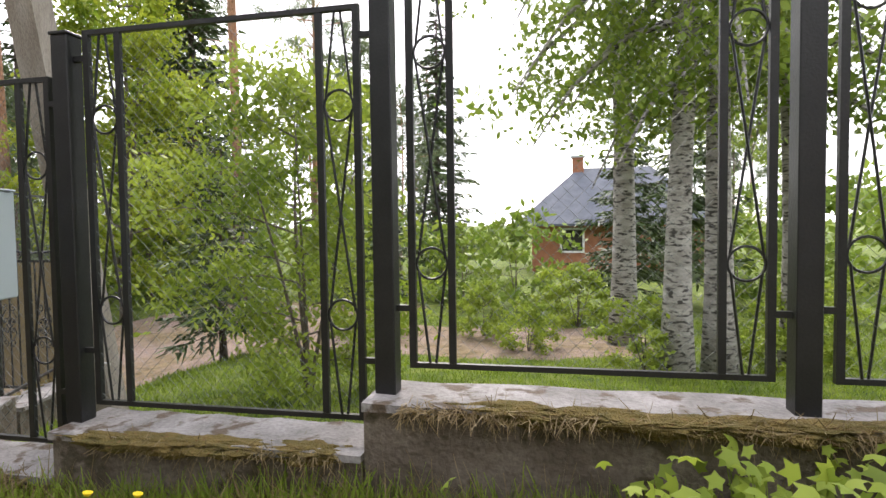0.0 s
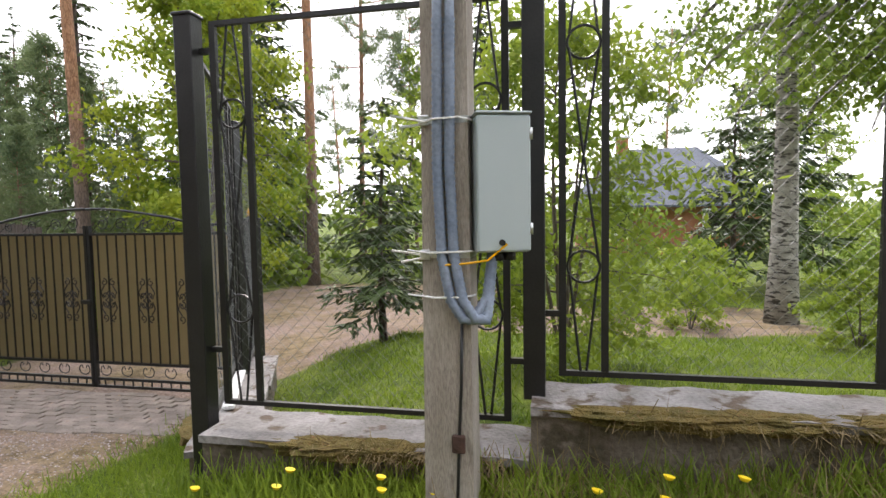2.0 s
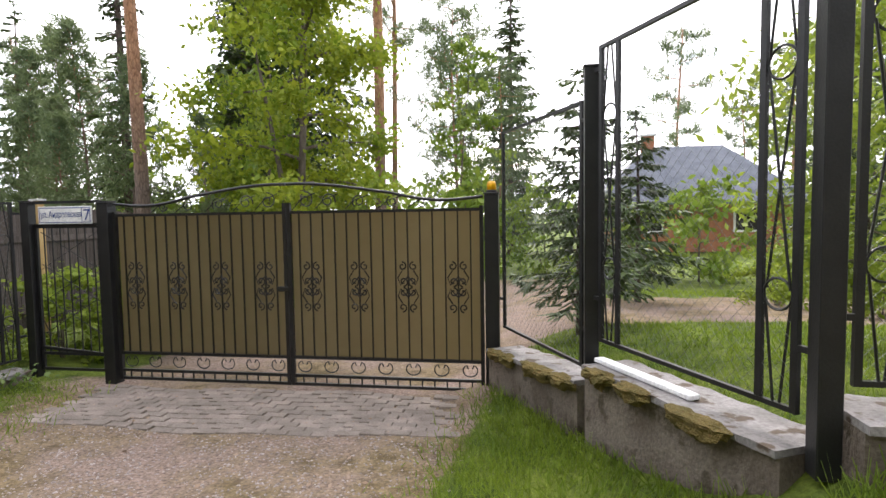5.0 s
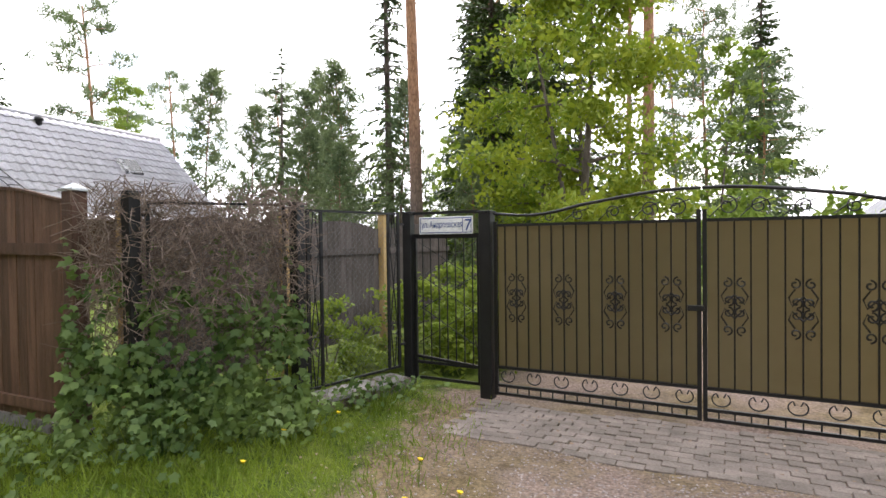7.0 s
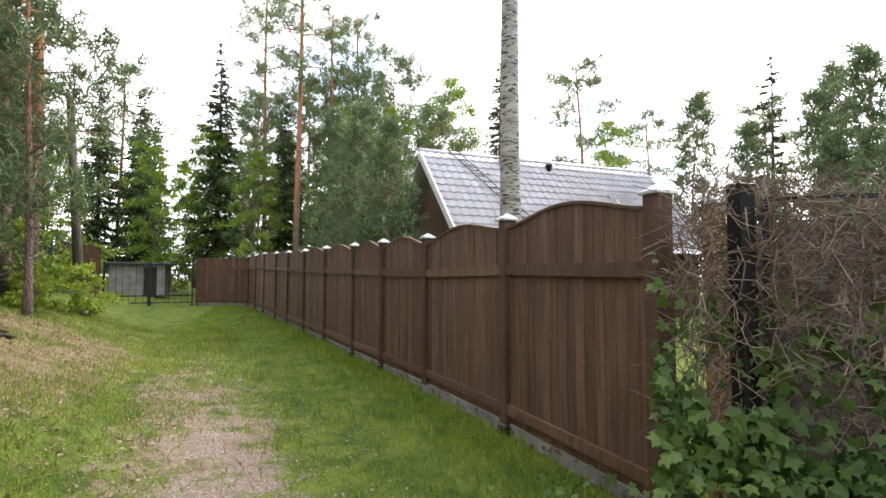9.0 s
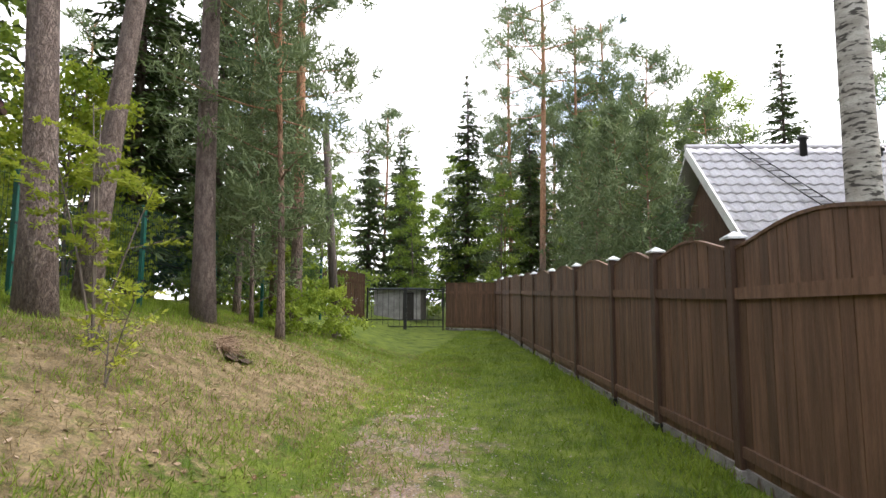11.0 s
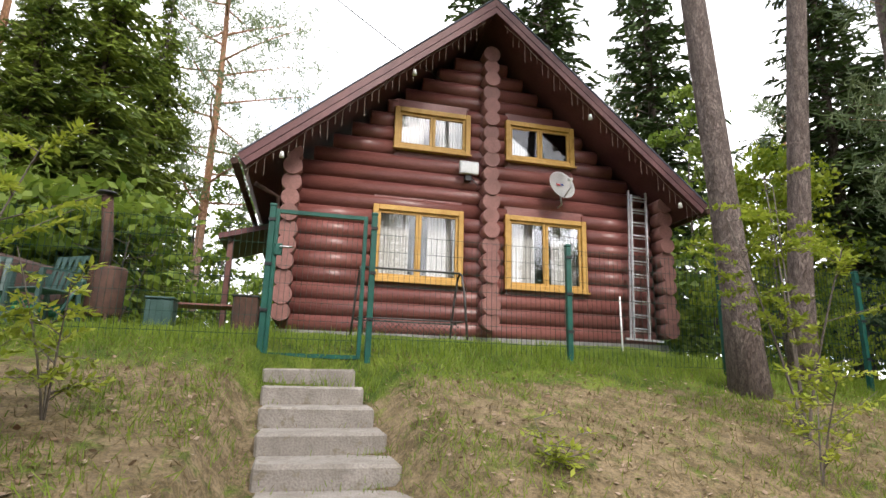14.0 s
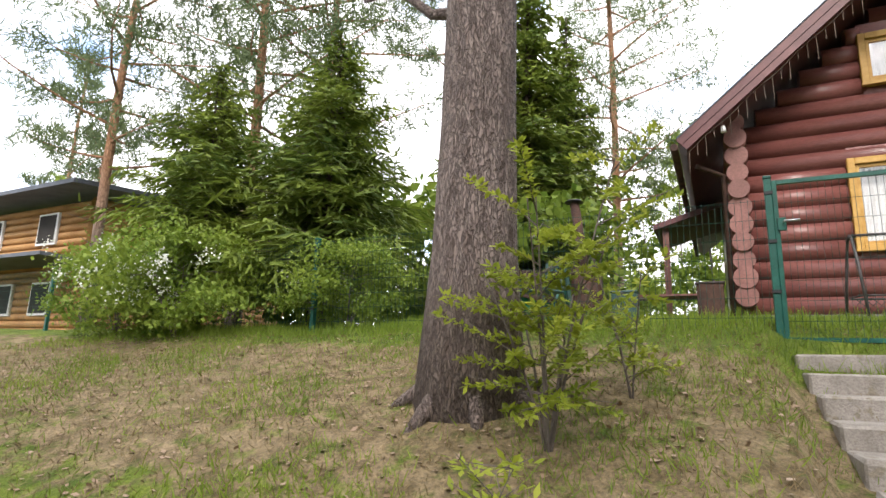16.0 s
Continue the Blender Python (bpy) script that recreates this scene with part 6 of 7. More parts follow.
for p in (Vector((-26.6, 5.2, 5.0)), Vector((-23.7, 5.5, 1.9)), Vector((-29.6, 4.8, 1.9)), Vector((-23.7, 5.5, -0.4)), Vector((-29.6, 4.8, -0.4)), Vector((-27.8, 14.0, 5.0)), Vector((-24.8, 14.3, 1.9)), Vector((-30.8, 13.7, 1.9)), Vector((-24.8, 14.3, -0.4)), Vector((-30.8, 13.7, -0.4))):
    bm.verts.new(p - Vector((0, 0, 0.16)))
bmesh.ops.convex_hull(bm, input=bm.verts)
part("wall", bm, M_PLANK, nb)
for (f, h, nm) in ((0.3, 0.42, "vent_pipe"), (0.5, 0.1, "roof_vent")):
    p = R0.lerp(R1, f).lerp(E0.lerp(E1, f), 0.09)
    part(nm, tube([p - Vector((0, 0, 0.1)), p + Vector((0, 0, h)), p + Vector((0, 0, h + 0.02)), p + Vector((0, 0, h + 0.12))], [0.09, 0.09, 0.14, 0.12], 10), M_BLACK, nb)
for k in range(15):
    a, b = R0.lerp(R1, 0.1), E0.lerp(E1, 0.3)
    p = a.lerp(b, 0.05 + 0.06 * k) + Vector((0.08, 0, 0.1))
    part("ladder_rung", bar(p, p + Vector((0, 0.32, 0)), 0.025), M_BLACK, nb)
for o in (0.0, 0.32):
    part("ladder_rail", bar(R0.lerp(R1, 0.1) + Vector((0.1, o, 0.1)), E0.lerp(E1, 0.3) + Vector((0.1, o, 0.1)), 0.025), M_BLACK, nb)
vs = part("skylight", box(-0.35, 0.35, -0.4, 0.4, -0.03, 0.06), M_GLASS, nb)
vs.matrix_basis = Matrix.Translation(R0.lerp(R1, 0.72).lerp(E0.lerp(E1, 0.72), 0.45) + Vector((0.05, 0, 0.06))) @ Matrix.Rotation(radians(46), 4, "Y")

bh = empty("brick_house", pose(3.0, 31.5, -0.9) @ Matrix.Diagonal((1.0, 1.0, 1.05, 1)), "red brick house with hipped dark grey roof", "house")
part("wall", box(-4.2, 4.2, -3, 3, 0, 2.3), M_BRICK, bh)
bm = bmesh.new()
for c in ((-5.0, -3.8, 2.3), (5.0, -3.8, 2.3), (5.0, 3.8, 2.3), (-5.0, 3.8, 2.3), (-1.8, 0, 5.2), (2.0, 0, 5.2), (-5, -3.8, 2.2), (5, -3.8, 2.2), (5, 3.8, 2.2), (-5, 3.8, 2.2)):
    bm.verts.new(c)
bmesh.ops.convex_hull(bm, input=bm.verts)
part("roof", bm, M_SLATE, bh)
part("chimney", box(-2.1, -1.5, -0.3, 0.3, 4.4, 5.75), M_BRICK, bh)
part("chimney_cap", box(-2.2, -1.4, -0.4, 0.4, 5.751, 5.85), M_CAP, bh)
for x in (-2.2, 2.2):
    w = new("window")
    w.parent = bh
    part("frame", box(x - 0.6, x + 0.6, -3.06, -3.0, 0.9, 2.1), M_WHITE, w)
    # opaque pane, the unlit room's shade is in its colour
    part("pane", box(x - 0.5, x + 0.5, -3.075, -3.062, 1.0, 2.0), M_DARK, w)
lh = empty("pale_log_house", pose(9.9, -12.9, gz(9.9, -12.9) - 0.3) @ Matrix.Diagonal((1, 1, 0.8, 1)), "pale timber log house with balcony and shallow roof", "house")
for k in range(19):
    part("log", tube([(-4.5, 4, 0.15 + 0.27 * k), (4.5, 4, 0.15 + 0.27 * k)], 0.15, 8), M_LOGPALE, lh)
    part("log", tube([(-4.4, 4, 0.28 + 0.27 * k), (-4.4, -4, 0.28 + 0.27 * k)], 0.15, 8), M_LOGPALE, lh)
bm = bmesh.new()
for c in ((-5.4, 5.2, 5.4), (5.4, 5.2, 5.4), (-5.4, -4.4, 6.6), (5.4, -4.4, 6.6), (-5.4, 5.2, 5.25), (5.4, 5.2, 5.25), (-5.4, -4.4, 6.4), (5.4, -4.4, 6.4)):
    bm.verts.new(c)
bmesh.ops.convex_hull(bm, input=bm.verts)
part("roof", bm, M_SLATE, lh)
part("porch_roof", box(-5.2, 4.6, 4.2, 5.6, 2.75, 2.87), M_SLATE, lh)
for x, z in ((-2.8, 1.0), (-0.8, 1.0), (1.6, 1.0), (-2.6, 3.6), (0.4, 3.6)):
    w = new("window")
    w.parent = lh
    part("frame", box(x - 0.5, x + 0.5, 4.13, 4.2, z, z + 1.2), M_WHITE, w)
    # opaque pane coloured near-black for the shade indoors
    part("pane", box(x - 0.42, x + 0.42, 4.21, 4.22, z + 0.08, z + 1.12), M_DARK, w)

# grey service pole on the lane bank
gp = empty("lane_pole", at(-23.3, -4.1), "plain grey wooden utility pole on the lane bank", "pole")
part("shaft", tube([(0, 0, -0.2), (0.24, -0.29, 4.9)], [0.11, 0.08], 10), M_GREYWOOD, gp)
part("foot", box(-0.12, 0.12, -0.12, 0.12, -0.2, 0.6, 0.02), M_POLE, gp)

# ---- shrubs, saplings and ground plants ----
def sapling(name, label, x, y, h, spread, leaf, leaves, seed, stems=4, size=0.065, cat="shrub"):
    rg = np.random.default_rng(seed)
    bm, cs = bmesh.new(), []
    for s in range(stems):
        a = rg.uniform(0, 6.28)
        hh = h * rg.uniform(0.55, 1.0)
        q = [np.array([math.cos(a) * spread * 0.5 * u ** 1.3, math.sin(a) * spread * 0.5 * u ** 1.3, hh * u - 0.08]) for u in np.linspace(0, 1, 6)]
        tube(q, [0.008 * h / 1.6 * (1 - 0.8 * u) + 0.002 for u in np.linspace(0, 1, 6)], 5, bm)
        for u in rg.uniform(0.22, 1.0, 9):
            p = np.array([np.interp(u, np.linspace(0, 1, 6), [v[i] for v in q]) for i in range(3)])
            b = rg.uniform(0, 6.28)
            d = np.array([math.cos(b), math.sin(b), rg.uniform(-0.1, 0.8)]) * spread * rg.uniform(0.25, 0.6)
            tube([p, p + d], [0.005, 0.002], 3, bm, cap=False)
            cs.append((p, d))
    t = empty(name, at(x, y), label, cat)
    tagged(part("stem", bm, M_BARK_GREY, t), kind="stuff")
    # feathered leaves: paired leaflets along each stalk
    per = max(4, leaves // len(cs))
    out = []
    for p, d in cs:
        u = np.linspace(0.2, 1.05, per)[:, None]
        c = p + d * u + np.array([0, 0, -0.12]) * (u ** 2) * np.linalg.norm(d)
        s = unit(np.cross(d, [0, 0, 1.0]))[None] * np.where(np.arange(per) % 2, 1, -1)[:, None]
        dd = unit(s + unit(d)[None] * 0.5 + rng.normal(size=(per, 3)) * 0.5)
        out.append(blades_leaf(c, dd, size * rng.uniform(0.7, 1.2, (per, 1))))
    data_part("leaves", quads_mesh("leaves", np.concatenate(out), leaf), t)
    return t


def blades_leaf(c, d, L):
    s = unit(np.cross(d, unit(np.array([0, 0, 1.0]) + rng.normal(size=d.shape) * 0.35))) * L * 0.2
    return np.stack([c, c + d * L * 0.5 + s, c + d * L, c + d * L * 0.5 - s], 1)


sapling("rowan_sapling", "young rowan sapling with feathery yellow-green leaves", -9.62, -2.7, 1.75, 0.8, L_YOUNG, 4200, 71, 7, 0.06)
sapling("rowan_sapling", "young rowan sapling with feathery yellow-green leaves", -9.95, -3.5, 1.2, 0.6, L_YOUNG, 700, 72, 3)
sapling("rowan_sapling", "young rowan sapling with feathery yellow-green leaves", -9.5, -1.9, 0.5, 0.4, L_YOUNG, 300, 73, 3)
sapling("rowan_sapling", "tall thin rowan sapling on the bank", -15.3, -3.5, 2.5, 0.85, L_YOUNG, 2600, 74, 4)
sapling("rowan_sapling", "thin rowan sapling on the bank", -14.75, -2.9, 1.3, 0.6, L_YOUNG, 500, 75, 2)
sapling("rowan_sapling", "low rowan shoot on the bank", -12.9, -3.0, 0.35, 0.35, L_YOUNG, 220, 76, 3)
yellow = broadleaf("yellow_green_shrub", "bright yellow-green bushy maple by the house", 4.6, 1.7, L_MAPLE, 9000, 0.14, M_BARK_GREY, 0.05, 0.05, 77, 3, at(-20.8, -9.0))
low = broadleaf("low_bush", "low rounded green bush in the grass", 0.85, 0.55, L_ROWAN, 2600, 0.07, M_BARK_GREY, 0.015, 0.03, 78, 4, at(-21, -4.2), limb_n=14)
for x, y, s, r in ((1.0, 6.6, 0.9, 1), (2.6, 6.9, 1.0, 2), (-0.4, 8.0, 0.8, 3), (3.4, 8.6, 1.2, 4), (-1.2, 9.2, 1.0, 0.6), (0.4, 10.8, 1.3, 1.6), (-22.6, -3.9, 1.2, 2.7), (-10.7, 5.9, 1.2, 0.3), (-11.1, 4.7, 1.0, 1.0), (-9.9, 6.3, 1.2, 2.0), (-10.2, 7.4, 1.5, 1.9), (-23.5, -5.6, 1.8, 1)):
    again(low, x, y, s, r)
und = broadleaf("woodland_bush", "tall green undergrowth bush at the edge of the woods", 3.0, 1.8, L_BIRCH, 1100, 0.26, M_BARK_GREY, 0.03, 0.02, 88, 3, at(-31.5, -9.8), limb_n=14)
ub = random.Random(9)
spots = [(-34.5, 3.4), (-35, -7.5), (-33.5, -10.5), (-29, -11), (-26, -13), (-23.5, -14.5), (-21.5, -11.8), (-20.5, -14), (-8.2, -21), (-6, -21.5), (-10, -23), (-12, 14.5), (-14.5, 15), (-9.5, 15), (-7, 17), (-17, 16.5), (-4.6, 16), (5.2, 17.5), (8.5, 19), (-31.5, -9), (-25, -8.5), (-5, -11.5), (-2, -11), (-18, -15), (-1, 14), (-2.6, 15.4), (5.2, 14.6), (6.8, 12), (-4.2, -9.8), (-6, -10.2), (-2.5, -9.6), (-7.6, -12)]
for k in range(34):
    a = 2 * math.pi * k / 34
    spots.append((-10 + 33 * math.cos(a), 31 * math.sin(a)))
for x, y in spots:
    if (-33 < x < -22 and 3 < y < 16) or (-4 < x < 9 and 20 < y < 36):
        continue
    again(und, x, y, ub.uniform(0.7, 1.3), ub.uniform(0, 6))
white_b = broadleaf("flowering_shrub", "dark green shrub with white blossom clusters", 1.5, 1.35, L_BIRCH, 9000, 0.075, M_BARK_GREY, 0.02, 0.02, 79, 5, at(-3.6, -5.0), limb_n=22)
fl_c = np.concatenate([np.array([rng.uniform(-1.2, 1.2), rng.uniform(0.4, 1.3), rng.uniform(0.45, 1.2)]) + rng.normal(size=(26, 3)) * 0.06 for _ in range(22)])
data_part("blossom", quads_mesh("blossom", leaf_quads(fl_c, 0.035, 0.9, 0.9), L_FLOWER), white_b)
again(white_b, -2.3, -5.0, 0.85, 2.0)
again(white_b, -5.9, -5.9, 0.75, 4.0)

# vine over the metal panel
vm = Vector((-11.6, 2.45, 0)), Vector((-10.62, 3.7, 0))
vine = empty("climbing_vine", pose(0, 0, 0), "overgrown climbing vine with dry stems above and green leaves below", "vine")
bm = bmesh.new()
nrm = Vector((0.787, -0.617, 0))
for k in range(2900):
    u = random.random()
    p = vm[0].lerp(vm[1], u) + nrm * random.uniform(-0.05, 0.26)
    z = -0.1 + 1.5 * random.random() ** 0.62 + 0.06 * math.sin(u * 9)
    a, ln = random.uniform(-3.1, 3.1), random.uniform(0.1, 0.32)
    d = (vm[1] - vm[0]).normalized() * math.cos(a) * ln + Vector((0, 0, math.sin(a) * ln)) + nrm * random.uniform(-0.06, 0.1)
    p.z = z
    mid = p + d * 0.5 + Vector((random.uniform(-1, 1), random.uniform(-1, 1), random.uniform(-1, 1))) * 0.06
    e = p + d
    e.z = min(e.z, 1.5)
    tube([p, mid, e], [0.004, 0.0035, 0.002], 3, bm, cap=False)
tagged(part("dry_tangle", bm, M_TWIG, vine, "tangle of dry brown stems"), kind="stuff")
n = 5200
u, hgt = rng.uniform(-0.1, 1.02, n), rng.beta(1.0, 2.6, n)
out = 0.1 + 0.55 * (1 - hgt) ** 1.3 * rng.uniform(0.2, 1, n) ** 0.6
b0, b1 = np.array(vm[0]), np.array(vm[1])
c = b0 + (b1 - b0) * u[:, None] + np.array(nrm) * out[:, None]
c[:, 2] = -0.6 + 1.75 * hgt + rng.normal(size=n) * 0.04
c = c[(np.sin(u * 17 + 4 * np.sin(hgt * 9)) + np.cos(hgt * 16 + 5 * u) + rng.normal(size=n) * 0.7) > -0.35]


def lobed(c, size, face):
    """Broad lobed leaves of five points round a centre."""
    n = len(c)
    d = unit(rng.normal(size=(n, 3)) * 0.6 + face)
    x = unit(np.cross(d, unit(rng.normal(size=(n, 3)) + np.array([0, 0, 1.5]))))
    y = np.cross(d, x)
    L = size * rng.uniform(0.6, 1.25, (n, 1))
    pts = []
    for k in range(10):
        r = (1.0 if k % 2 == 0 else 0.55) * (0.85 if k in (4, 6) else 1)
        a = 2 * math.pi * k / 10
        pts.append(c + (x * math.cos(a) + y * math.sin(a)) * L * 0.5 * r + d * (0.1 * L if k % 2 else -0.03 * L))
    return np.stack(pts, 1)


data_part("leaves", quads_mesh("leaves", lobed(c, 0.092, np.array([0.6, -0.5, 0.55])), L_VINE, 10), vine)


def herb(name, label, x, y, n, spread, h, size, leaf, seed):
    rg = np.random.default_rng(seed)
    t = empty(name, at(x, y), label, "plant")
    c = np.stack([rg.normal(size=n) * spread * 0.5, rg.normal(size=n) * spread * 0.5, h * rg.uniform(0.25, 1.0, n)], 1)
    bm = bmesh.new()
    for q in c[:: max(1, n // 60)]:
        tube([(q[0] * 0.5, q[1] * 0.5, -0.05), q], [0.004, 0.002], 3, bm, cap=False)
    tagged(part("stalk", bm, L_GRASS, t), kind="stuff")
    data_part("leaves", quads_mesh("leaves", lobed(c, size, np.array([0, -0.3, 0.9])), leaf, 10), t)


herb("leafy_herb", "lush light green leafy herb at the wall foot", 0.62, 1.62, 330, 0.45, 0.42, 0.085, L_ROWAN, 81)
herb("leafy_herb", "lush light green leafy herb at the wall foot", 1.3, 1.7, 330, 0.45, 0.42, 0.085, L_ROWAN, 82)
herb("leafy_herb", "green leafy herb under the vine", -10.3, 3.3, 260, 0.6, 0.35, 0.08, L_VINE, 83)
herb("leafy_herb", "green leafy herb by the wicket panel", -10.15, 4.3, 160, 0.5, 0.3, 0.075, L_VINE, 84)
herb("leafy_herb", "green leafy herb under the vine", -11.4, 1.75, 240, 0.6, 0.3, 0.08, L_VINE, 85)
herb("leafy_herb", "green leafy herb under the vine", -10.85, 2.45, 260, 0.6, 0.4, 0.08, L_VINE, 86)

# moss mats creeping over the coping's edge
MOSS = [(random.uniform(-3.2, -2.5), 0.36) for _ in range(5)] + [(random.uniform(-2.1, -0.85), 0.575) for _ in range(6)] + [(random.uniform(-0.2, 2.4), 0.79) for _ in range(14)]
for x, top in MOSS:
    w = random.uniform(0.12, 0.34)
    mm = empty("moss_mat", pose(x, FY - 0.155 + random.uniform(-0.02, 0.03), top - 0.012), "rusty green moss mat on the wall coping", "moss", "moss mats")
    bm = bmesh.new()
    bmesh.ops.create_icosphere(bm, subdivisions=4, radius=1)
    for v in bm.verts:
        s = 1 + 0.5 * noise.noise(v.co * 2.3 + Vector((x * 7, 0, 0))) + 0.25 * noise.noise(v.co * 9 + Vector((x, 3, 0)))
        v.co = Vector((v.co.x * w, v.co.y * 0.07, v.co.z * (0.022 if v.co.z > 0 else 0.05))) * s
    part("mat", bm, M_MOSS, mm)
for k in range(9):
    u = (k + random.uniform(0.1, 0.9)) / 9
    p = Vector((-4.08, 2.36, 0.17)).lerp(Vector((-4.66, 3.55, 0.155)), u * 2) if u < 0.5 else Vector((-4.7, 3.62, 0.02)).lerp(Vector((-5.34, 4.92, -0.11)), u * 2 - 1)
    mm = empty("moss_mat", Matrix.Translation(p) @ Matrix.Rotation(radians(117), 4, "Z"), "rusty green moss mat on the wall coping", "moss", "moss mats")
    bm = bmesh.new()
    bmesh.ops.create_icosphere(bm, subdivisions=3, radius=1)
    for v in bm.verts:
        v.co = Vector((v.co.x * 0.13, v.co.y * 0.06, v.co.z * (0.02 if v.co.z > 0 else 0.08))) * (1 + 0.5 * noise.noise(v.co * 2.3 + p * 7))
    part("mat", bm, M_MOSS, mm)
fr_x = np.concatenate([rng.uniform(-3.3, -2.4, 900), rng.uniform(-0.6, 2.4, 3200), rng.uniform(-2.0, -0.85, 500)])
fr_top = np.where(fr_x > -0.75, 0.78, np.where(fr_x > -2.29, 0.565, 0.35))
fb = np.stack([fr_x, FY - 0.17 + rng.normal(size=len(fr_x)) * 0.02, fr_top + rng.normal(size=len(fr_x)) * 0.01], 1)
fd = unit(rng.normal(size=fb.shape) * 0.5 + np.array([0, -0.6, -0.35]))
tagged(new("hanging_moss", quads_mesh("hanging_moss", blades(fb, fd, 0.005, 0.09 * rng.uniform(0.3, 1.2, (len(fb), 1))), L_DRY)), "dry moss and grass hanging over the coping edge", "moss", kind="stuff")

sod = empty("bare_hollow", at(-17.6, -3.4, dz=-0.05) @ Matrix.Rotation(radians(28), 4, "Z") @ Matrix.Rotation(radians(-26), 4, "X"), "dark torn soil hollow with hanging dry roots in the bank", "soil")
bm = bmesh.new()
bmesh.ops.create_icosphere(bm, subdivisions=4, radius=1)
for v in bm.verts:
    v.co = Vector((v.co.x * 0.62, v.co.y * 0.25, v.co.z * 0.045)) * (1 + 0.7 * noise.noise(v.co * 2.7) + 0.25 * noise.noise(v.co * 8))
part("soil", bm, M_SOD, sod)
rb = np.stack([rng.uniform(-0.68, 0.68, 900), -0.2 + rng.normal(size=900) * 0.05, 0.07 + rng.normal(size=900) * 0.02], 1)
rd = unit(rng.normal(size=rb.shape) * 0.45 + np.array([0.1, 0.8, 0.05]))
tagged(data_part("dry_roots", quads_mesh("dry_roots", blades(rb, rd, 0.007, 0.2 * rng.uniform(0.3, 1.2, (900, 1))), L_LITTER), sod, label="hanging dry roots and grass"), kind="stuff")


# ---- grass, litter and stones ----
def grass_field(name, label, n, area, density, h, w, leaf, lean=0.5):
    """Blades scattered over a rectangle, thinned by a density function."""
    x, y = rng.uniform(area[0], area[1], n), rng.uniform(area[2], area[3], n)
    keep = rng.uniform(0, 1, n) < density(x, y)
    x, y = x[keep], y[keep]
    b = np.stack([x, y, ground_z(x, y) - 0.01], 1)
    m = len(b)
    d = unit(rng.normal(size=(m, 3)) * lean + np.array([0, 0, 1.0]))
    d[:, 2] = np.abs(d[:, 2])
    L = h * rng.uniform(0.4, 1.3, (m, 1))
    ob = new(name, quads_mesh(name, blades(b, d, w, L), leaf))
    return tagged(ob, label, "grass", kind="stuff")


def tuft(x, y):
    return 0.5 + 0.5 * np.sin(x * 3.1 + 1.3 * np.sin(y * 2.3)) * np.cos(y * 2.7 + np.sin(x * 1.7))


def verge_density(x, y):
    g, l = gravel_amount(x, y)
    return (1 - g) * (0.35 + 0.65 * tuft(x, y))


def bank_density(x, y):
    g, l = gravel_amount(x, y)
    return np.clip(0.15 + 0.85 * (tuft(x * 0.8, y * 0.8) > 0.55) + smooth(-4.4, -5.4, y), 0, 1) * (1 - 0.9 * g)


def lane_density(x, y):
    g, l = gravel_amount(x, y)
    return np.clip(1 - g * 1.7, 0, 1) * (0.45 + 0.55 * tuft(x, y))


grass_field("verge_grass", "lush green grass along the wall foot", 60000, (-5.2, 4.5, 0.6, 2.1), verge_density, 0.1, 0.008, L_GRASS)
grass_field("drive_verge_grass", "lush green grass beside the drive", 34000, (-6.6, -4.0, 0.5, 5.0), lambda x, y: verge_density(x, y) * (x < -3.95 - 0.47 * np.clip(y - 2.2, 0, 3)), 0.1, 0.008, L_GRASS)
grass_field("wall_foot_grass", "tall weedy grass at the wall foot", 9000, (-3.9, 4.5, 1.75, 2.1), verge_density, 0.16, 0.008, L_GRASS)
grass_field("dry_wall_grass", "dry straw grass at the wall foot", 5000, (-2.6, 4.5, 1.7, 2.12), verge_density, 0.22, 0.005, L_DRY, 0.9)
grass_field("garden_lawn", "mown green garden lawn", 90000, (-5.0, 7, 2.6, 12), lane_density, 0.07, 0.012, L_GRASS)
grass_field("lane_grass", "short green grass along the lane", 115000, (-34, -7.5, -2.2, 3.6), lane_density, 0.075, 0.011, L_GRASS)
grass_field("fence_foot_grass", "taller grass under the board fence", 26000, (-30, -10, 0.4, 3.2), lambda x, y: np.exp(-((y - np.interp(x, [-33, -15.8, -11.6], [-1.2, 1.8, 2.1])) / 0.3) ** 2), 0.15, 0.012, L_GRASS)
grass_field("bank_grass", "patchy green grass on the bank", 120000, (-24, -2, -6.2, -0.6), lambda x, y: 0.85 * bank_density(x, y), 0.08, 0.008, L_GRASS)
grass_field("dry_bank_grass", "dry straw-coloured grass on the bank", 70000, (-24, -2, -5.6, -0.8), lambda x, y: 0.85 + 0 * x, 0.06, 0.007, L_DRY, 1.3)
grass_field("crest_grass", "taller grass along the green fence", 26000, (-20, -2, -6.2, -4.9), lambda x, y: 0.3 + 0.6 * tuft(x * 2, y), 0.13, 0.008, L_GRASS, 0.4)
grass_field("drive_edge_grass", "sparse grass at the drive edge", 26000, (-12, -7.6, 0.5, 5), lambda x, y: np.clip(1 - gravel_amount(x, y)[0] * 1.1, 0, 1), 0.09, 0.009, L_GRASS)


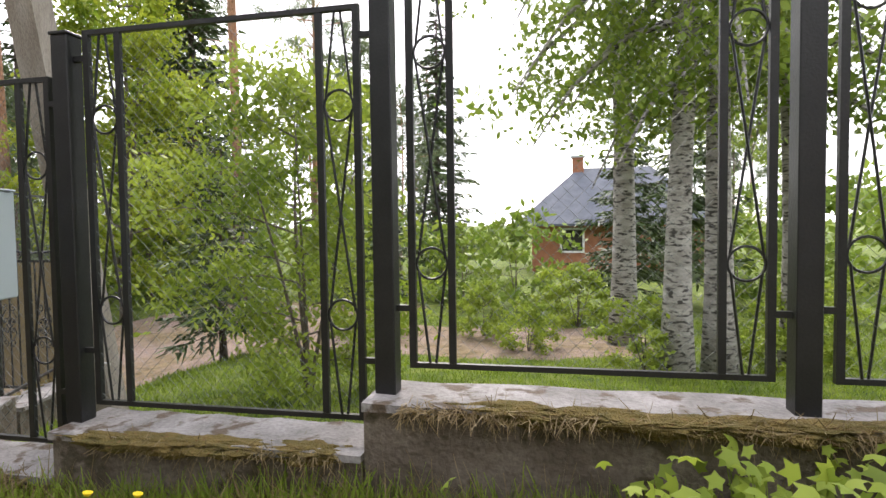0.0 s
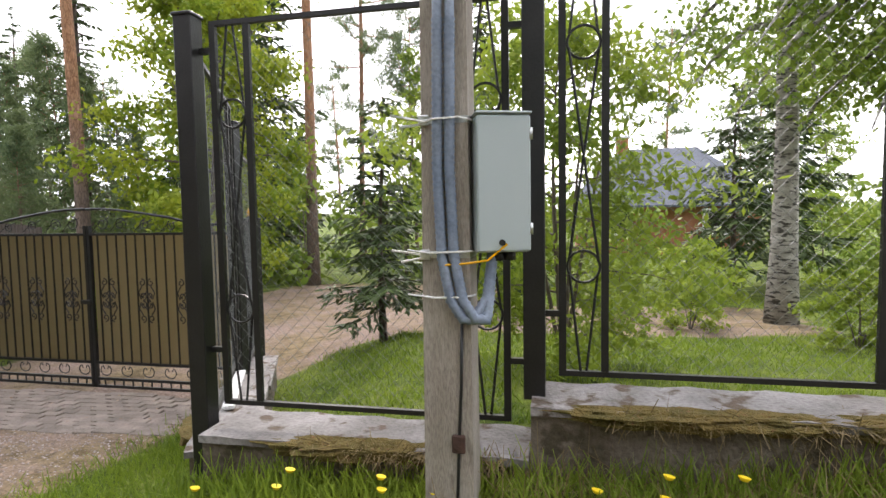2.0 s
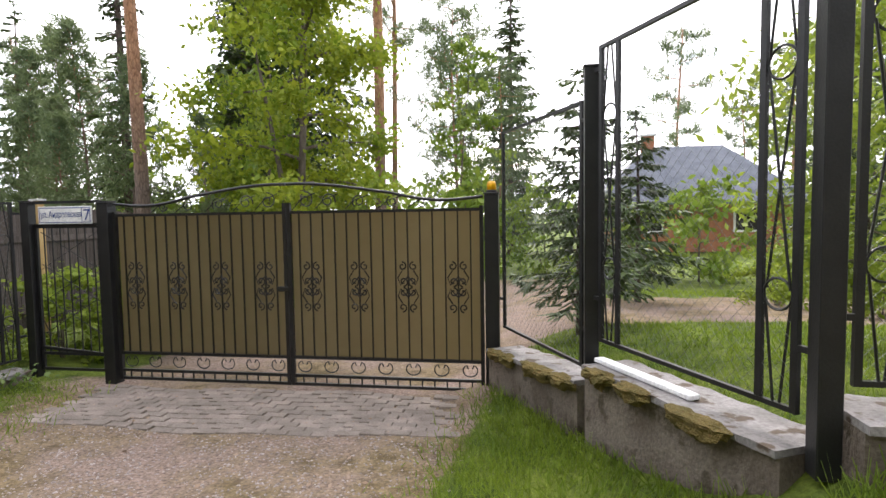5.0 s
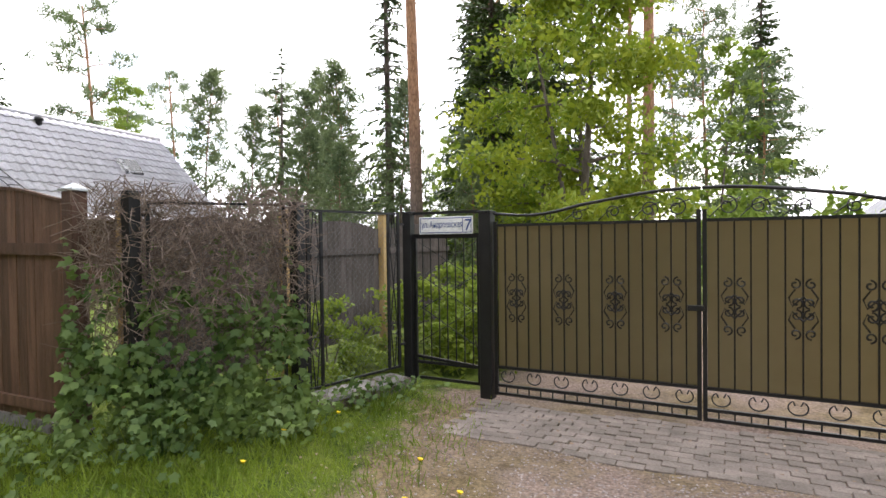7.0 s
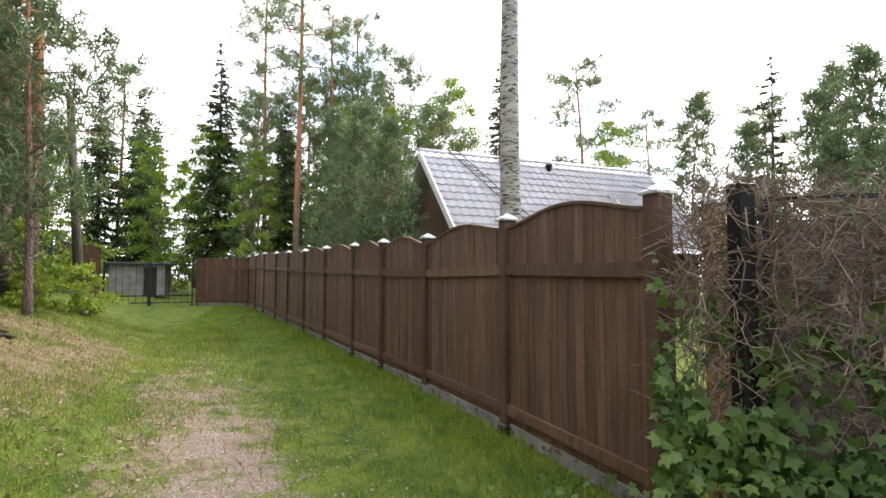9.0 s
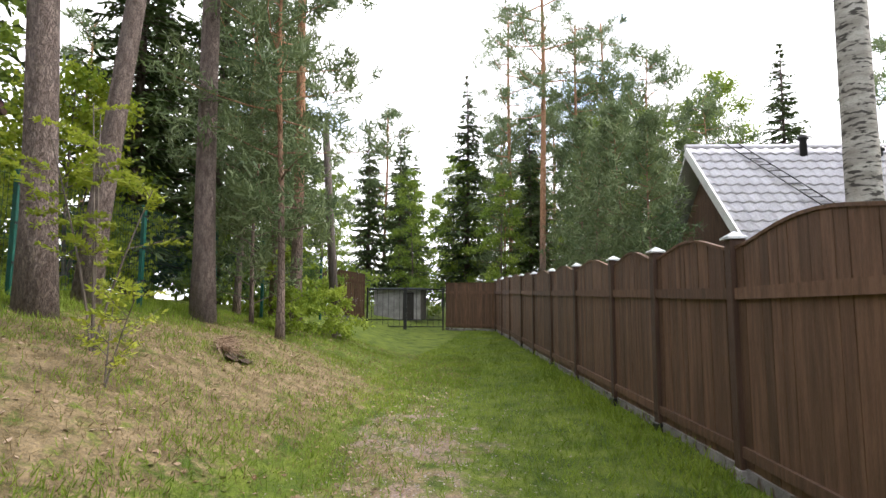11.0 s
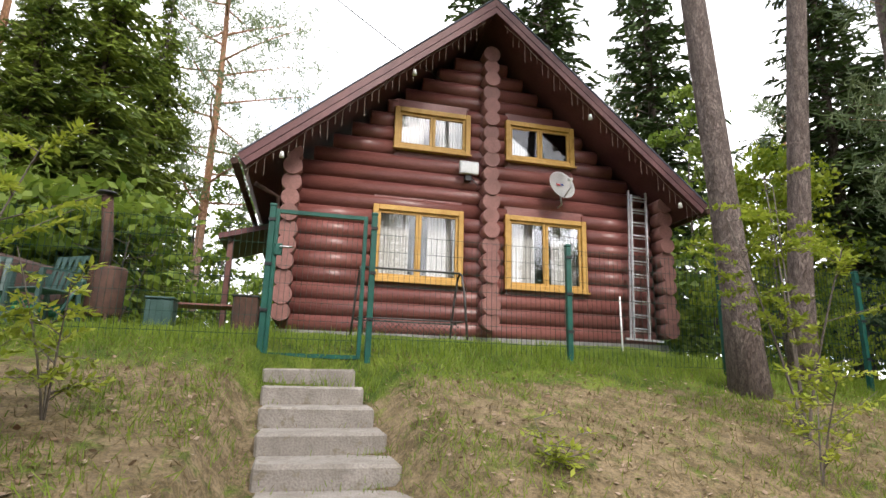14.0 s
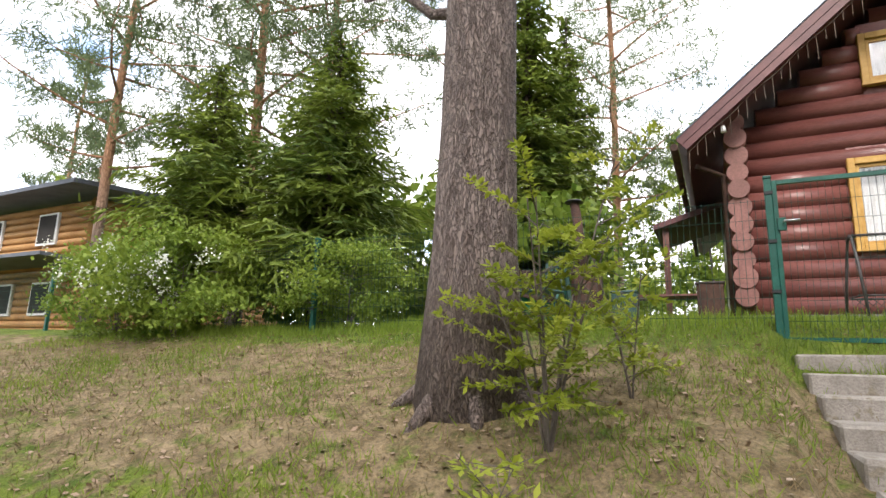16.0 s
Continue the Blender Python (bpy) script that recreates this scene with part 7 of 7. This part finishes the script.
def litter(name, label, n, area, size, material, cat):
    x, y = rng.uniform(area[0], area[1], n), rng.uniform(area[2], area[3], n)
    c = np.stack([x, y, ground_z(x, y) + 0.012], 1)
    d = unit(rng.normal(size=(n, 3)) * np.array([1, 1, 0.25]))
    s = unit(np.cross(d, unit(np.array([0, 0, 1.0]) + rng.normal(size=(n, 3)) * 0.3)))
    L = size * rng.uniform(0.5, 1.4, (n, 1))
    ob = new(name, quads_mesh(name, np.stack([c - d * L * 0.5, c + s * L * 0.32, c + d * L * 0.5, c - s * L * 0.32], 1), material))
    return tagged(ob, label, cat, kind="stuff")


litter("fallen_leaves", "scattered dead leaves on the bank", 5500, (-22, -3, -5, -0.6), 0.045, L_LITTER, "leaves")
litter("drive_litter", "scattered dead leaves on the drive", 500, (-10, -5.5, -0.5, 5), 0.035, L_LITTER, "leaves")


def stones(name, label, n, area, keep_fn, size):
    x, y = rng.uniform(area[0], area[1], n), rng.uniform(area[2], area[3], n)
    k = rng.uniform(0, 1, n) < keep_fn(x, y)
    x, y = x[k], y[k]
    m = len(x)
    c = np.stack([x, y, ground_z(x, y)], 1)
    r = size * rng.uniform(0.4, 1.3, (m, 1))
    oct_ = np.array([[1, 0, 0], [0, 1, 0], [-1, 0, 0], [0, -1, 0], [0, 0, 0.7], [0, 0, -0.5]])
    v = c[:, None] + oct_[None] * r[:, None] * rng.uniform(0.6, 1.2, (m, 6, 1))
    tri = np.array([[0, 1, 4], [1, 2, 4], [2, 3, 4], [3, 0, 4]])
    ob = new(name, quads_mesh(name, v[:, tri].reshape(-1, 3), M_GRAVEL, 3))
    return tagged(ob, label, "gravel", kind="stuff")


M_GRAVEL = mat("gravel_stone", (0.17, 0.135, 0.12), (0.4, 0.35, 0.33), 30, 0.9, 0, 0.2, 60, coords="World")
stones("drive_gravel", "loose crushed stone of the drive", 26000, (-11, -4, -1, 4.4), lambda x, y: gravel_amount(x, y)[0] ** 2 * 0.9, 0.012)
stones("lane_gravel", "loose crushed stone in the lane ruts", 16000, (-20, -7, -1.5, 1.2), lambda x, y: gravel_amount(x, y)[0], 0.012)

# dandelions on the verge
for k in range(26):
    x, y = random.uniform(-5.4, -1.0), random.uniform(1.2, 2.6)
    if k > 18:
        x, y = random.uniform(-10.5, -8.5), random.uniform(2, 4)
    if y > 2.05 and x > -3.95:
        y = 1.8
    dn = empty("dandelion", at(x, y), "yellow dandelion flower in the grass", "flower", "dandelions")
    h = random.uniform(0.1, 0.22)
    part("stalk", tube([(0, 0, -0.02), (0.01, 0.01, h)], 0.003, 4), L_GRASS, dn)
    part("bloom", tube([(0.01, 0.01, h), (0.012, 0.012, h + 0.012)], [0.012, 0.02], 9), L_DAND, dn)

# ---- paving before the gate ----
pav = empty("gate_paving", pose(0, 0, 0), "grey concrete block paving before the gate", "paving", kind="structure")
me = bpy.data.meshes.new("paver")
bm = box(-0.097, 0.097, -0.047, 0.047, -0.04, 0.0, 0.004)
bm.to_mesh(me)
bm.free()
me.materials.append(M_PAVER)
for j in range(11):
    for i in range(23):
        x = -9.3 + 0.2 * i + (0.1 if j % 2 else 0) - 0.06
        y = 4.0 + 0.1 * j
        if -9.3 < x < -5.5 - 0.15 * abs(math.sin(j * 2.3)):
            data_part("paver", me, pav, pose(x, y, gz(x, y) + 0.012 + random.uniform(-0.003, 0.003), 0, 0, random.uniform(-1, 1)))

# roots at the foot of the old pine
op = bpy.data.objects["old_pine"]
for k in range(7):
    a = k * 0.9 + 0.3
    r0, r1 = 0.26, random.uniform(0.42, 0.6)
    ex, ey = -8.93 + r1 * math.cos(a), -3.2 + r1 * math.sin(a)
    dz = gz(ex, ey) - gz(-8.93, -3.2)
    part("root", tube([(0.2 * math.cos(a), 0.2 * math.sin(a), 0.3), (r0 * 1.2 * math.cos(a), r0 * 1.2 * math.sin(a), 0.08 + dz * 0.4), (r1 * math.cos(a), r1 * math.sin(a), dz - 0.05)], [0.09, 0.07, 0.03], 7), M_BARK_OLD, op)
